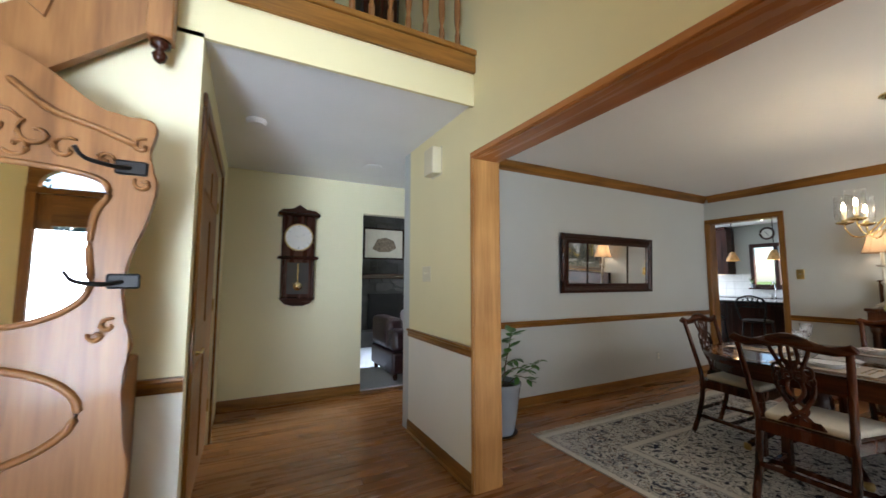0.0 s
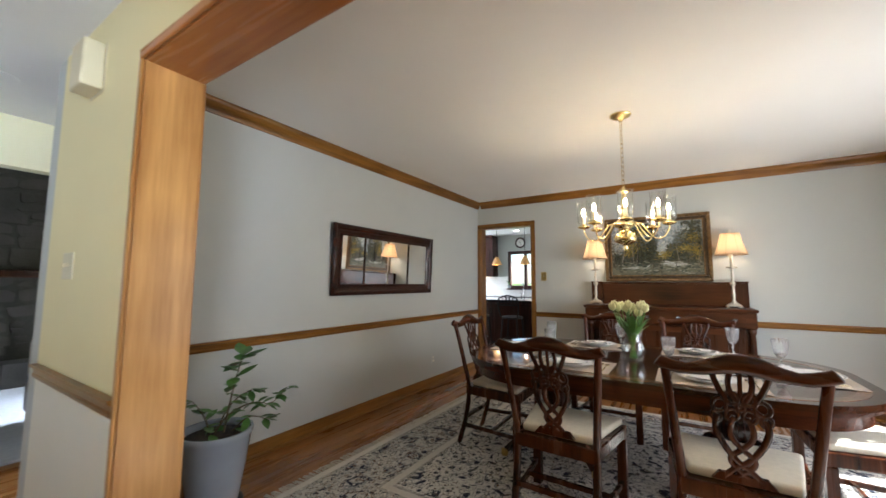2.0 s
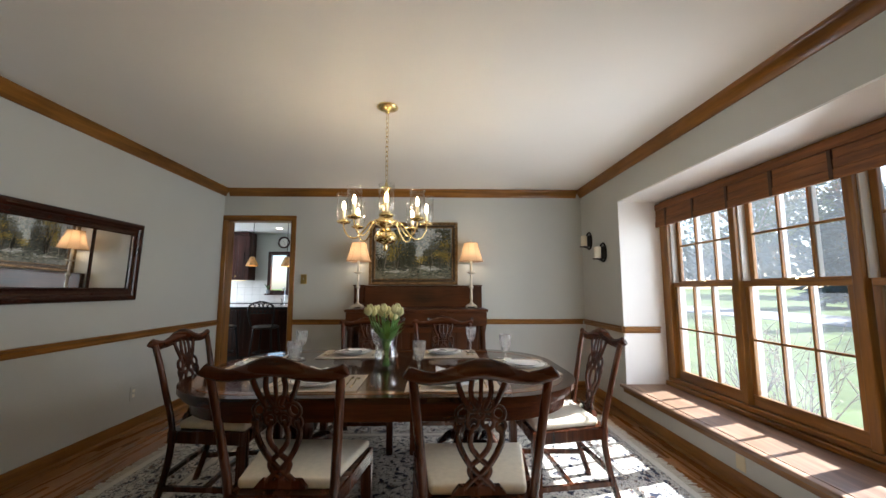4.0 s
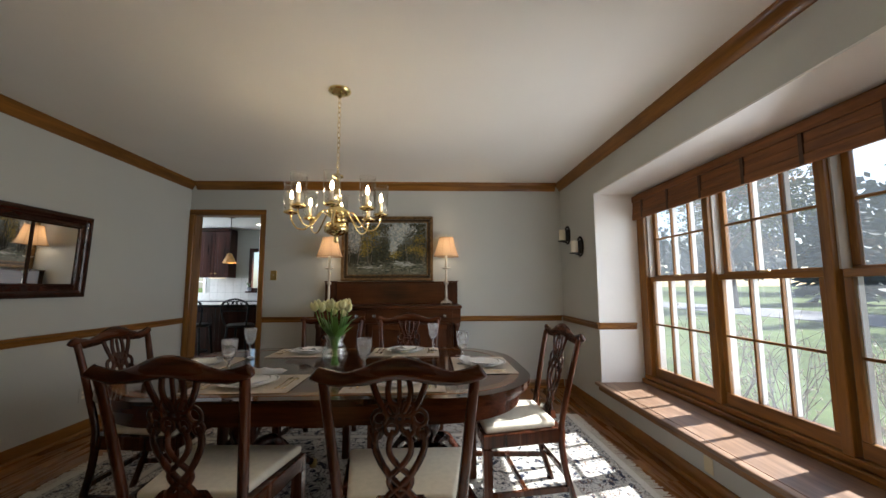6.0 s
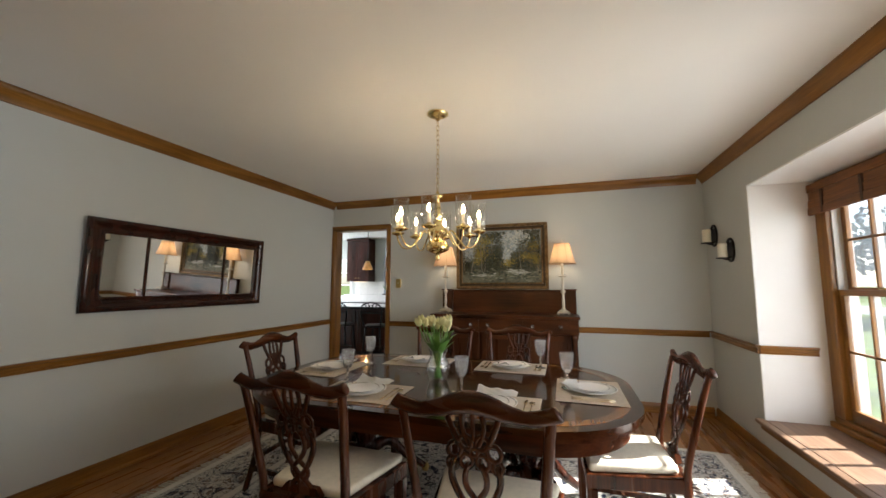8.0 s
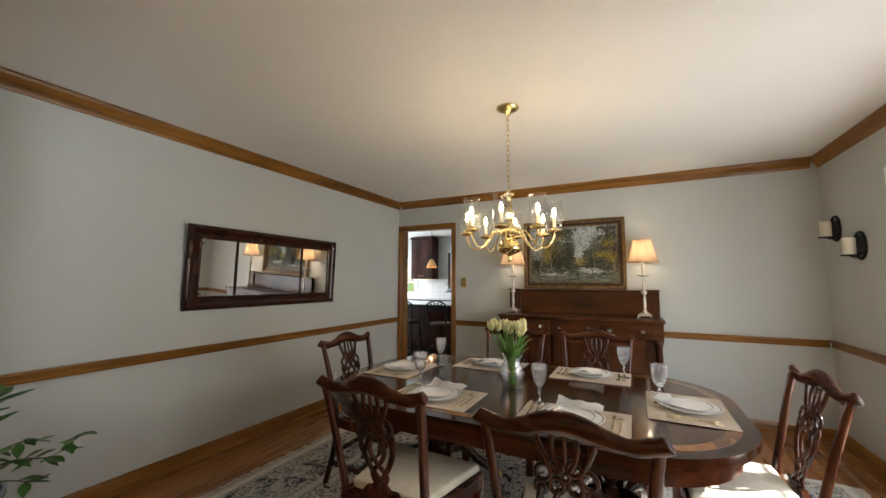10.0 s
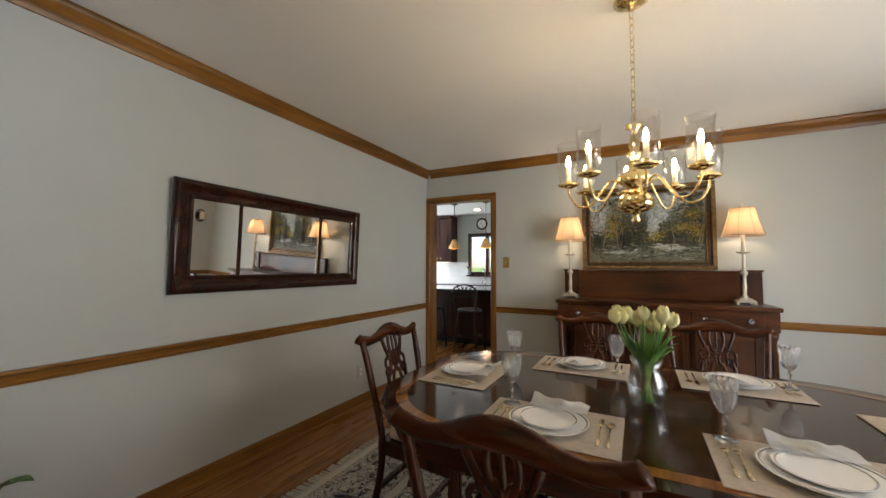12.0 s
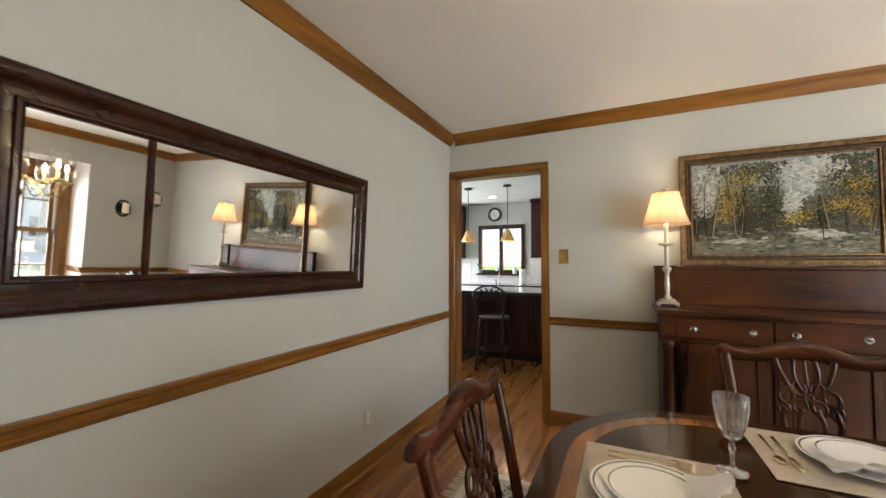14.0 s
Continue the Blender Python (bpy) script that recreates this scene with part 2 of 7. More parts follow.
M["leaf"] = plain("citrus_leaf", (0.065, 0.16, 0.03), 0.35, var=0.3, scale=15)
M["twig"] = plain("twig_bark", (0.10, 0.075, 0.04), 0.8, var=0.2)
M["soil"] = plain("potting_soil", (0.03, 0.022, 0.016), 0.95, var=0.4, scale=40, bump=1.0, bump_scale=80)
M["pot"] = plain("grey_blue_glazed_pot", (0.33, 0.37, 0.41), 0.18, var=0.08, scale=4, coat=0.4)
M["candle"] = plain("candle_sleeve", (0.82, 0.76, 0.60), 0.5, var=0.03)
M["black"] = plain("black_paint", (0.010, 0.010, 0.012), 0.5, var=0.2, spec=0.3)
M["granite"] = plain("dark_granite", (0.03, 0.03, 0.033), 0.08, var=0.5, scale=90, coat=0.3)
M["steel"] = plain("brushed_steel", (0.55, 0.56, 0.58), 0.25, 1.0, var=0.05)
M["tile"] = plain("white_wall_tile", (0.74, 0.73, 0.71), 0.25, var=0.05, scale=14)
M["stone"] = plain("fireplace_fieldstone", (0.070, 0.064, 0.057), 0.85, var=0.55, scale=1.7, bump=0.9, bump_scale=40)
M["mortar"] = plain("fireplace_mortar", (0.06, 0.057, 0.05), 0.95, var=0.15, scale=30, bump=0.8)
M["soot_and_dark"] = plain("soot_and_dark", (0.010, 0.009, 0.008), 0.9, var=0.3)
M["carpet"] = plain("pale_grey_carpet", (0.52, 0.52, 0.55), 0.95, var=0.08, scale=30, bump=1.0, bump_scale=500)
M["leather"] = plain("oxblood_leather", (0.026, 0.009, 0.010), 0.32, var=0.25, scale=20, bump=0.4, bump_scale=160)
M["paper"] = plain("aged_print_paper", (0.62, 0.57, 0.46), 0.8, var=0.06)
M["ink"] = plain("sepia_print_ink", (0.20, 0.15, 0.10), 0.8, var=0.4, scale=25)
M["gilt"] = plain("antique_gilt_frame", (0.17, 0.105, 0.042), 0.42, 0.5, var=0.5, scale=30, bump=0.5, bump_scale=90)
M["gilt_dark"] = plain("dark_gilt_frame", (0.055, 0.033, 0.015), 0.5, 0.3, var=0.4, scale=30, bump=0.5, bump_scale=90)
M["dial"] = plain("clock_dial_enamel", (0.74, 0.73, 0.68), 0.3, var=0.02)
M["fringe"] = plain("cotton_fringe", (0.62, 0.58, 0.49), 0.95, var=0.1, scale=50)
M["vinyl"] = plain("white_window_jamb", (0.50, 0.485, 0.44), 0.5, var=0.03)
M["terracotta_mug"] = plain("blue_grey_glaze", (0.25, 0.30, 0.36), 0.3, var=0.1)

# ---------------------------------------------------------------- mesh helpers


def part(name, bm, material, parent=None, label="", smooth=False):
    """Links a bmesh as one mesh object under a thing, a part, or on its own."""
    me = bpy.data.meshes.new(name)
    bmesh.ops.recalc_face_normals(bm, faces=bm.faces)
    bm.to_mesh(me)
    bm.free()
    for m in (material if isinstance(material, (list, tuple)) else [material]):
        me.materials.append(m)
    if smooth:
        me.shade_smooth()
        if smooth is not True:
            me.set_sharp_from_angle(angle=radians(smooth))
    ob = new(name, me)
    if parent is not None:
        ob.parent = parent
    if label:
        ob["label"] = label
    return ob


def thing(name, label, category, group="", at=(0, 0, 0), turn=0):
    ob = new(name)
    ob.empty_display_size = 0.1
    ob.matrix_basis = pose(*at, 0, 0, turn)
    return tagged(ob, label, category, group)


def box(bm, x0, x1, y0, y1, z0, z1, bev=0.0, seg=1):
    vs = [bm.verts.new((x, y, z)) for z in (z0, z1) for x, y in ((x0, y0), (x1, y0), (x1, y1), (x0, y1))]
    fs = [bm.faces.new([vs[i] for i in q]) for q in ((3, 2, 1, 0), (4, 5, 6, 7), (0, 1, 5, 4), (1, 2, 6, 5), (2, 3, 7, 6), (3, 0, 4, 7))]
    if bev:
        es = list({e for f in fs for e in f.edges})
        bmesh.ops.bevel(bm, geom=es, offset=bev, segments=seg, affect="EDGES", profile=0.5)
    return bm


def boxed(x0, x1, y0, y1, z0, z1, bev=0.0, seg=1):
    return box(bmesh.new(), min(x0, x1), max(x0, x1), min(y0, y1), max(y0, y1), min(z0, z1), max(z0, z1), bev, seg)


def lathe(bm, profile, seg=20, at=(0, 0, 0), axis="z", hollow=False):
    """Turns (radius, height) pairs round an axis through at; hollow: the outline closes on itself."""
    rings = []
    for r, h in profile:
        ring = []
        for i in range(seg):
            a = 2 * math.pi * i / seg
            p = (r * math.cos(a), r * math.sin(a), h)
            if axis == "x":
                p = (p[2], p[0], p[1])
            if axis == "y":
                p = (p[0], p[2], p[1])
            ring.append(bm.verts.new((at[0] + p[0], at[1] + p[1], at[2] + p[2])))
        rings.append(ring)
    for a, b in list(zip(rings, rings[1:])) + ([(rings[-1], rings[0])] if hollow else []):
        for i in range(seg):
            bm.faces.new((a[i], a[(i + 1) % seg], b[(i + 1) % seg], b[i]))
    if hollow:
        return bm
    if profile[0][0] > 1e-5:
        bm.faces.new(rings[0])
    if profile[-1][0] > 1e-5:
        bm.faces.new(rings[-1])
    bmesh.ops.remove_doubles(bm, verts=bm.verts, dist=1e-5)
    return bm


def tube(bm, pts, rad, seg=8, flat=1.0, up=(0, 0, 1), closed=False):
    """A bar along points; rad: one radius or one a point; flat: its thickness across up, as a share."""
    pts = [Vector(p) for p in pts]
    n = len(pts)
    rad = [rad] * n if isinstance(rad, (int, float)) else rad
    rings = []
    for i, p in enumerate(pts):
        a, b = (pts[(i - 1) % n], pts[(i + 1) % n]) if closed else (pts[max(i - 1, 0)], pts[min(i + 1, n - 1)])
        d = (b - a).normalized()
        side = d.cross(Vector(up))
        side = side.normalized() if side.length > 1e-4 else d.orthogonal().normalized()
        top = side.cross(d).normalized()
        rings.append([bm.verts.new(p + side * rad[i] * math.cos(2 * math.pi * (k + 0.5) / seg) + top * rad[i] * flat * math.sin(2 * math.pi * (k + 0.5) / seg)) for k in range(seg)])
    for a, b in list(zip(rings, rings[1:])) + ([(rings[-1], rings[0])] if closed else []):
        for k in range(seg):
            bm.faces.new((a[k], a[(k + 1) % seg], b[(k + 1) % seg], b[k]))
    if not closed:
        bm.faces.new(rings[0]), bm.faces.new(rings[-1])
    return bm


def spline(pts, n=6):
    """Points on a smooth curve through pts."""
    pts = [Vector(p) for p in pts]
    out = []
    for i in range(len(pts) - 1):
        p0, p1, p2, p3 = pts[max(i - 1, 0)], pts[i], pts[i + 1], pts[min(i + 2, len(pts) - 1)]
        for k in range(n):
            t = k / n
            out.append(0.5 * ((2 * p1) + (p2 - p0) * t + (2 * p0 - 5 * p1 + 4 * p2 - p3) * t * t + (3 * p1 - p0 - 3 * p2 + p3) * t ** 3))
    return out + [pts[-1]]


def prism(bm, poly, lo, hi, axis="z", bev=0.0):
    """A flat outline pushed from lo to hi along an axis: z takes (x, y), x takes (y, z), y takes (x, z)."""
    def put(u, v, w):
        return {"z": (u, v, w), "x": (w, u, v), "y": (u, w, v)}[axis]
    a, b = [bm.verts.new(put(u, v, lo)) for u, v in poly], [bm.verts.new(put(u, v, hi)) for u, v in poly]
    n = len(poly)
    fs = [bm.faces.new(a), bm.faces.new(b)] + [bm.faces.new((a[i], a[(i + 1) % n], b[(i + 1) % n], b[i])) for i in range(n)]
    if bev:
        bmesh.ops.bevel(bm, geom=list(fs[0].edges) + list(fs[1].edges), offset=bev, segments=2, affect="EDGES", profile=0.5)
    return bm


def wall(name, pieces, material, label):
    """A wall out of boxes that butt on one another round its openings."""
    bm = bmesh.new()
    for p in pieces:
        box(bm, *p)
    return tagged(part(name, bm, material), label, "wall", kind="structure")


def moulding(name, profile, axis, lo, hi, material, label, category="trim"):
    """A strip of trim: profile in the plane across the axis."""
    ob = part(name, prism(bmesh.new(), profile, lo, hi, axis), material, smooth=35)
    return tagged(ob, label, category, kind="structure")


# ---------------------------------------------------------------- the setting
E, N, S, W0, W1 = 5.70, 2.97, -1.475, 1.147, 1.32     # dining room walls; foyer wall's two faces
CEIL, HALL = 2.44, 2.36
JAMB = 1.93                                            # north jamb of the wide opening
GREY, YEL = "painted pale grey plaster dining room wall", "painted cream yellow plaster foyer wall"

tagged(part("subfloor", boxed(-4.2, 9.7, -2.0, 4.26, -0.2, -0.012), M["soil"]), "plain subfloor under the oak planks", "floor", kind="structure")
part_c = tagged(part("floor_carpet", boxed(-4.2, 5.0, 4.26, 7.6, -0.2, 0.012), M["carpet"]), "pale grey cut-pile carpet in the family room", "carpet", kind="structure")

# dining room
wall("wall_north", [(W0, E + 0.13, N, N + 0.13, -0.01, CEIL + 0.1)], M["wall"], GREY)
KD0, KD1, KDH = 2.145, 2.905, 2.035                   # doorway to the kitchen
wall("wall_east", [(E, E + 0.13, S - 0.6, KD0 - 0.02, -0.01, CEIL + 0.1), (E, E + 0.13, KD1 + 0.02, N, -0.01, CEIL + 0.1), (E, E + 0.13, KD0 - 0.02, KD1 + 0.02, KDH + 0.02, CEIL + 0.1)], M["wall"], GREY)
BX0, BX1, BZ0, BZ1, BY = 2.16, 4.76, 0.29, 2.075, -1.93  # window bay
wall("wall_south", [(W1, BX0 - 0.01, S - 0.14, S, -0.01, CEIL + 0.1), (BX1 + 0.01, E, S - 0.14, S, -0.01, CEIL + 0.1), (BX0 - 0.01, BX1 + 0.01, S - 0.14, S, BZ1 + 0.01, CEIL + 0.1), (BX0 - 0.01, BX1 + 0.01, S - 0.14, S, -0.01, BZ0 - 0.03)], M["wall"], GREY)
wall("wall_bay", [(BX0 - 0.01, BX0, S - 0.14, S - 0.002, BZ0 - 0.029, BZ1), (BX1, BX1 + 0.01, S - 0.14, S - 0.002, BZ0 - 0.029, BZ1), (BX0 - 0.01, BX1 + 0.01, S - 0.14, S - 0.002, BZ1, BZ1 + 0.01), (BX0 - 0.14, BX0, BY - 0.14, S - 0.14, 0.0, BZ1 + 0.14), (BX1, BX1 + 0.14, BY - 0.14, S - 0.14, 0.0, BZ1 + 0.14), (BX0, BX1, BY - 0.14, S - 0.14, BZ1, BZ1 + 0.14), (BX0, BX1, BY - 0.14, S - 0.14, 0.0, BZ0 - 0.03)], M["white"], "white painted plaster reveals of the window bay")
wall("wall_foyer_east", [(W0, W1, JAMB + 0.02, N, -0.01, 5.2), (W0, W1, -1.9, JAMB + 0.02, 2.022, 5.2), (W0, W1, -1.9, -1.05, -0.01, 2.022)], [M["yellow"]], YEL)
tagged(part("wall_lining_west", boxed(W1, W1 + 0.006, JAMB + 0.07, N, 0, CEIL), M["wall"]), GREY, "wall", kind="structure")
tagged(part("wall_lining_west_top", boxed(W1, W1 + 0.006, S, JAMB + 0.07, 2.05, CEIL), M["wall"]), GREY, "wall", kind="structure")
tagged(part("wall_lining_west_south", boxed(W1, W1 + 0.006, S, -1.12, 0, 2.05), M["wall"]), GREY, "wall", kind="structure")
tagged(part("ceiling_dining", boxed(W1, E, S, N, CEIL, CEIL + 0.1), M["ceiling"]), "smooth white painted dining room ceiling", "ceiling", kind="structure")

# hall, foyer and the rooms beyond
wall("wall_hall_back", [(-0.42, 1.07, 4.2, 4.32, -0.01, HALL + 0.1), (1.07, 2.3, 4.2, 4.32, 2.01, 2.8), (2.3, 6.2, 4.2, 4.32, -0.01, 2.8)], M["cream"], "painted pale cream hall wall")
wall("wall_hall_west", [(-0.42, -0.30, 1.93, 2.10, -0.01, HALL), (-0.42, -0.30, 3.42, 4.2, -0.01, HALL), (-0.42, -0.30, 2.10, 3.42, 2.06, HALL), (-2.6, -0.42, 1.93, 2.06, -0.01, 5.2), (-2.6, -0.42, 2.75, 2.87, -0.01, HALL)], M["cream"], "painted pale cream hall wall beside the oak door")
tagged(part("ceiling_hall", boxed(-0.42, W0, JAMB + 0.02, 4.2, HALL, HALL + 0.06), M["white"]), "white painted hall ceiling under the gallery", "ceiling", kind="structure")
tagged(part("ceiling_passage", boxed(W0, E + 0.13, N + 0.13, 4.2, HALL, HALL + 0.06), M["white"]), "white painted passage ceiling", "ceiling", kind="structure")
wall("wall_gallery_fascia", [(-0.42, W0, JAMB, JAMB + 0.02, HALL - 0.02, 2.60), (-0.42, W0, JAMB + 0.02, 4.3, HALL + 0.06, 2.62)], M["yellow"], "painted cream yellow edge of the gallery floor")
wall("wall_gallery_back", [(W0, W1, N, 4.3, HALL + 0.07, 5.2), (-2.6, 1.3, 4.3, 4.4, HALL + 0.1, 5.2)], M["yellow"], "painted cream yellow upstairs gallery wall")
wall("wall_foyer_west", [(-2.72, -2.6, -2.0, 4.3, -0.01, 5.2)], M["yellow"], YEL)
tagged(part("ceiling_foyer", boxed(-2.7, W1, -2.0, 4.4, 5.2, 5.3), M["ceiling"]), "white painted two-storey foyer ceiling", "ceiling", kind="structure")
# front wall with the door, arched light and an unseen upper opening added for daylight
wall("wall_front", [(-2.6, -2.05, -2.0, -1.9, -0.01, 5.2), (-1.1, W0, -2.0, -1.9, -0.01, 3.2), (-1.1, W1, -2.0, -1.9, 4.7, 5.2), (0.2, W1, -2.0, -1.9, 3.2, 4.7), (-2.05, -1.1, -2.0, -1.9, 2.45, 3.2), (-2.05, -1.1, -2.0, -1.9, 4.7, 5.2), (-2.05, -1.6, -2.0, -1.9, 3.2, 4.7)], M["yellow"], YEL)
wall("wall_family", [(-2.6, -2.5, 4.32, 7.6, -0.01, 2.86), (5.0, 5.1, 4.32, 5.1, -0.01, 2.86), (5.0, 5.1, 6.5, 7.6, -0.01, 2.86), (5.0, 5.1, 5.1, 6.5, 2.2, 2.86), (-2.6, 1.35, 7.5, 7.6, -0.01, 2.86), (-2.6, -0.42, 4.2, 4.32, -0.01, 2.86)], M["cream"], "painted pale family room wall")
tagged(part("ceiling_family", boxed(-2.6, 5.1, 4.32, 7.6, 2.76, 2.86), M["ceiling"]), "white painted family room ceiling", "ceiling", kind="structure")
# kitchen shell
KX = 9.5
wall("wall_kitchen_east", [(KX, KX + 0.12, 1.2, 3.16, -0.01, 2.5), (KX, KX + 0.12, 4.07, 4.97, -0.01, 2.5), (KX, KX + 0.12, 5.85, 6.6, -0.01, 2.5), (KX, KX + 0.12, 4.97, 5.85, -0.01, 0.98), (KX, KX + 0.12, 4.97, 5.85, 1.95, 2.5), (KX, KX + 0.12, 3.16, 4.07, -0.01, 1.10), (KX, KX + 0.12, 3.16, 4.07, 2.03, 2.5)], M["wall"], "painted pale kitchen wall round the sink window")
wall("wall_kitchen_sides", [(E + 0.13, KX + 0.12, 1.1, 1.2, -0.01, 2.5), (E + 0.13, 7.7, 6.4, 6.5, -0.01, 2.5), (9.2, KX + 0.12, 6.4, 6.5, -0.01, 2.5), (7.7, 9.2, 6.4, 6.5, 2.2, 2.5)], M["wall"], "painted pale kitchen wall")
wall("wall_passage_end", [(6.2, 6.3, 4.2, 6.4, -0.01, 2.5)], M["wall"], "painted pale wall at the end of the passage")
tagged(part("ceiling_kitchen", boxed(E + 0.13, KX, 1.2, 6.4, 2.44, 2.5), M["white"]), "white painted kitchen ceiling", "ceiling", kind="structure")

# crown, chair rail and baseboard of the dining room: outline as (distance from the wall, height)
CROWN = ((0, CEIL - 0.095), (0.010, CEIL - 0.095), (0.016, CEIL - 0.075), (0.030, CEIL - 0.052), (0.048, CEIL - 0.034), (0.058, CEIL - 0.014), (0.058, CEIL), (0, CEIL))
RAIL = ((0, 0.775), (0.012, 0.775), (0.016, 0.79), (0.011, 0.797), (0.014, 0.815), (0.026, 0.826), (0.026, 0.838), (0, 0.838))
BASE = ((0, 0), (0.026, 0), (0.026, 0.012), (0.014, 0.022), (0.013, 0.085), (0.006, 0.098), (0, 0.098))


def run(kind, prof, side, lo, hi, z=0.0):
    """Trim along one wall of the dining room, mitred by a small gap to the next."""
    if side == "n":
        p, ax, mat = [(N - d, h + z) for d, h in prof], "x", M["trim_x"]
    elif side == "s":
        p, ax, mat = [(S + d, h + z) for d, h in prof], "x", M["trim_x"]
    elif side == "e":
        p, ax, mat = [(E - d, h + z) for d, h in prof], "y", M["trim_y"]
    else:
        p, ax, mat = [(W1 + 0.006 + d, h + z) for d, h in prof], "y", M["trim_y"]
    words = {"crown_moulding": "stained oak crown moulding under the ceiling", "chair_rail": "stained oak chair rail on the grey wall", "baseboard": "stained oak baseboard along the floor"}[kind]
    return moulding(kind, p, ax, lo, hi, mat, words)


for side, lo, hi in (("n", W1 + 0.006, E), ("s", W1 + 0.006, E), ("e", S + 0.06, N - 0.06), ("w", S + 0.06, N - 0.06)):
    run("crown_moulding", CROWN, side, lo, hi)
CAS = 0.068                                           # width of door casings
run("chair_rail", RAIL, "n", W1 + 0.006, E)
run("chair_rail", RAIL, "e", S + 0.03, KD0 - CAS)
run("chair_rail", RAIL, "s", BX1, E)
run("chair_rail", RAIL, "s", W1 + 0.006, BX0)
run("baseboard", BASE, "n", W1 + 0.006, E)
run("baseboard", BASE, "e", S + 0.03, KD0 - CAS)
run("baseboard", BASE, "s", W1 + 0.006, E)
run("baseboard", BASE, "w", JAMB + 0.09, N - 0.03)
moulding("chair_rail", [(BX1 - d, h) for d, h in RAIL], "y", BY + 0.1, S, M["trim_y"], "stained oak chair rail returning into the bay")
# hall rail and baseboards
moulding("chair_rail", [(W0 - d, h) for d, h in RAIL], "y", JAMB + 0.03, 2.97, M["trim_y"], "stained oak chair rail on the hall wall")
moulding("baseboard", [(W0 - d, h) for d, h in BASE], "y", JAMB + 0.03, 2.97, M["trim_y"], "stained oak baseboard of the hall wall")
moulding("baseboard", [(4.2 - d, h) for d, h in BASE], "x", -0.30, 1.07, M["trim_x"], "stained oak baseboard under the wall clock")
moulding("chair_rail", [(1.93 - d, h) for d, h in RAIL], "x", -2.6, -0.30, M["trim_x"], "stained oak chair rail beside the hall tree")

# daylight's whitening of the lower hall and stair walls, laid on as thin linings
tagged(part("wall_lining_hall", boxed(W0 - 0.003, W0 - 0.0002, JAMB + 0.03, N, 0, 0.775), M["daylit_and_socket"]), "hall wall below the chair rail, daylight's whitening in its colour", "wall", kind="structure")
tagged(part("wall_lining_stair", boxed(-2.6, -0.30, 1.927, 1.9298, 0, 0.775), M["daylit_and_socket"]), "wall below the stair rail, daylight's whitening in its colour", "wall", kind="structure")

# cased wide opening between foyer and dining room
op = tagged(new("cased_opening"), "wide cased opening trimmed in knotty stained wood", "door frame", kind="structure")
part("jamb", boxed(W0 - 0.004, W1 + 0.01, JAMB, JAMB + 0.02, 0, 2.0), M["maple_z"], op)
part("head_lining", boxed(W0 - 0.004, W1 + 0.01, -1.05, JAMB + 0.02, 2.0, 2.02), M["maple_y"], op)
part("casing", boxed(W0 - 0.016, W0 - 0.004, JAMB + 0.003, JAMB + 0.028, 0, 2.006, 0.004), M["maple_z"], op)
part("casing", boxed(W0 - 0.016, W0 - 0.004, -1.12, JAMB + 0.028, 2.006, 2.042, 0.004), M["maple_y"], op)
part("casing", boxed(W1 + 0.008, W1 + 0.026, JAMB + 0.006, JAMB + 0.075, 0, 2.006, 0.005), M["maple_z"], op)
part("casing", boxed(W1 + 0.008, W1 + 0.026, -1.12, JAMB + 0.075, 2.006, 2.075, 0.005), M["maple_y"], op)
part("jamb", boxed(W0 - 0.004, W1 + 0.01, -1.07, -1.05, 0, 2.0), M["maple_z"], op)

# cased doorway to the kitchen
kd = tagged(new("door_1"), "open doorway to the kitchen cased in stained oak", "door frame", kind="structure")
for y0, y1 in ((KD0 - 0.02, KD0), (KD1, KD1 + 0.02)):
    part("jamb", boxed(E - 0.003, E + 0.133, y0, y1, 0, KDH), M["trim_z"], kd)
part("head_jamb", boxed(E - 0.003, E + 0.133, KD0 - 0.02, KD1 + 0.02, KDH, KDH + 0.02), M["trim_y"], kd)
for x0, x1 in ((E - 0.021, E - 0.003), (E + 0.133, E + 0.151)):
    part("casing", boxed(x0, x1, KD0 - CAS, KD0 - 0.006, 0, KDH + 0.006, 0.005), M["trim_z"], kd)
    part("casing", boxed(x0, x1, KD1 + 0.006, min(KD1 + CAS, N - 0.001), 0, KDH + 0.006, 0.005), M["trim_z"], kd)
    part("casing", boxed(x0, x1, KD0 - CAS, min(KD1 + CAS, N - 0.001), KDH + 0.006, KDH + 0.068, 0.005), M["trim_y"], kd)

# window bay: oak seat, three double-hung windows, a wooden roman blind
seat = tagged(new("window_seat"), "low stained oak window seat board in the bay", "window seat", kind="structure")
part("seat_board", boxed(BX0 + 0.001, BX1 - 0.001, BY - 0.02, S - 0.005, BZ0 - 0.028, BZ0), M["seatwood"], seat)
part("nosing", boxed(BX0 - 0.045, BX1 + 0.045, S - 0.004, S + 0.05, BZ0 - 0.028, BZ0, 0.008, 2), M["seatwood"], seat)
part("apron", boxed(BX0 - 0.03, BX1 + 0.03, S + 0.002, S + 0.02, BZ0 - 0.075, BZ0 - 0.029, 0.005), M["trim_x"], seat)


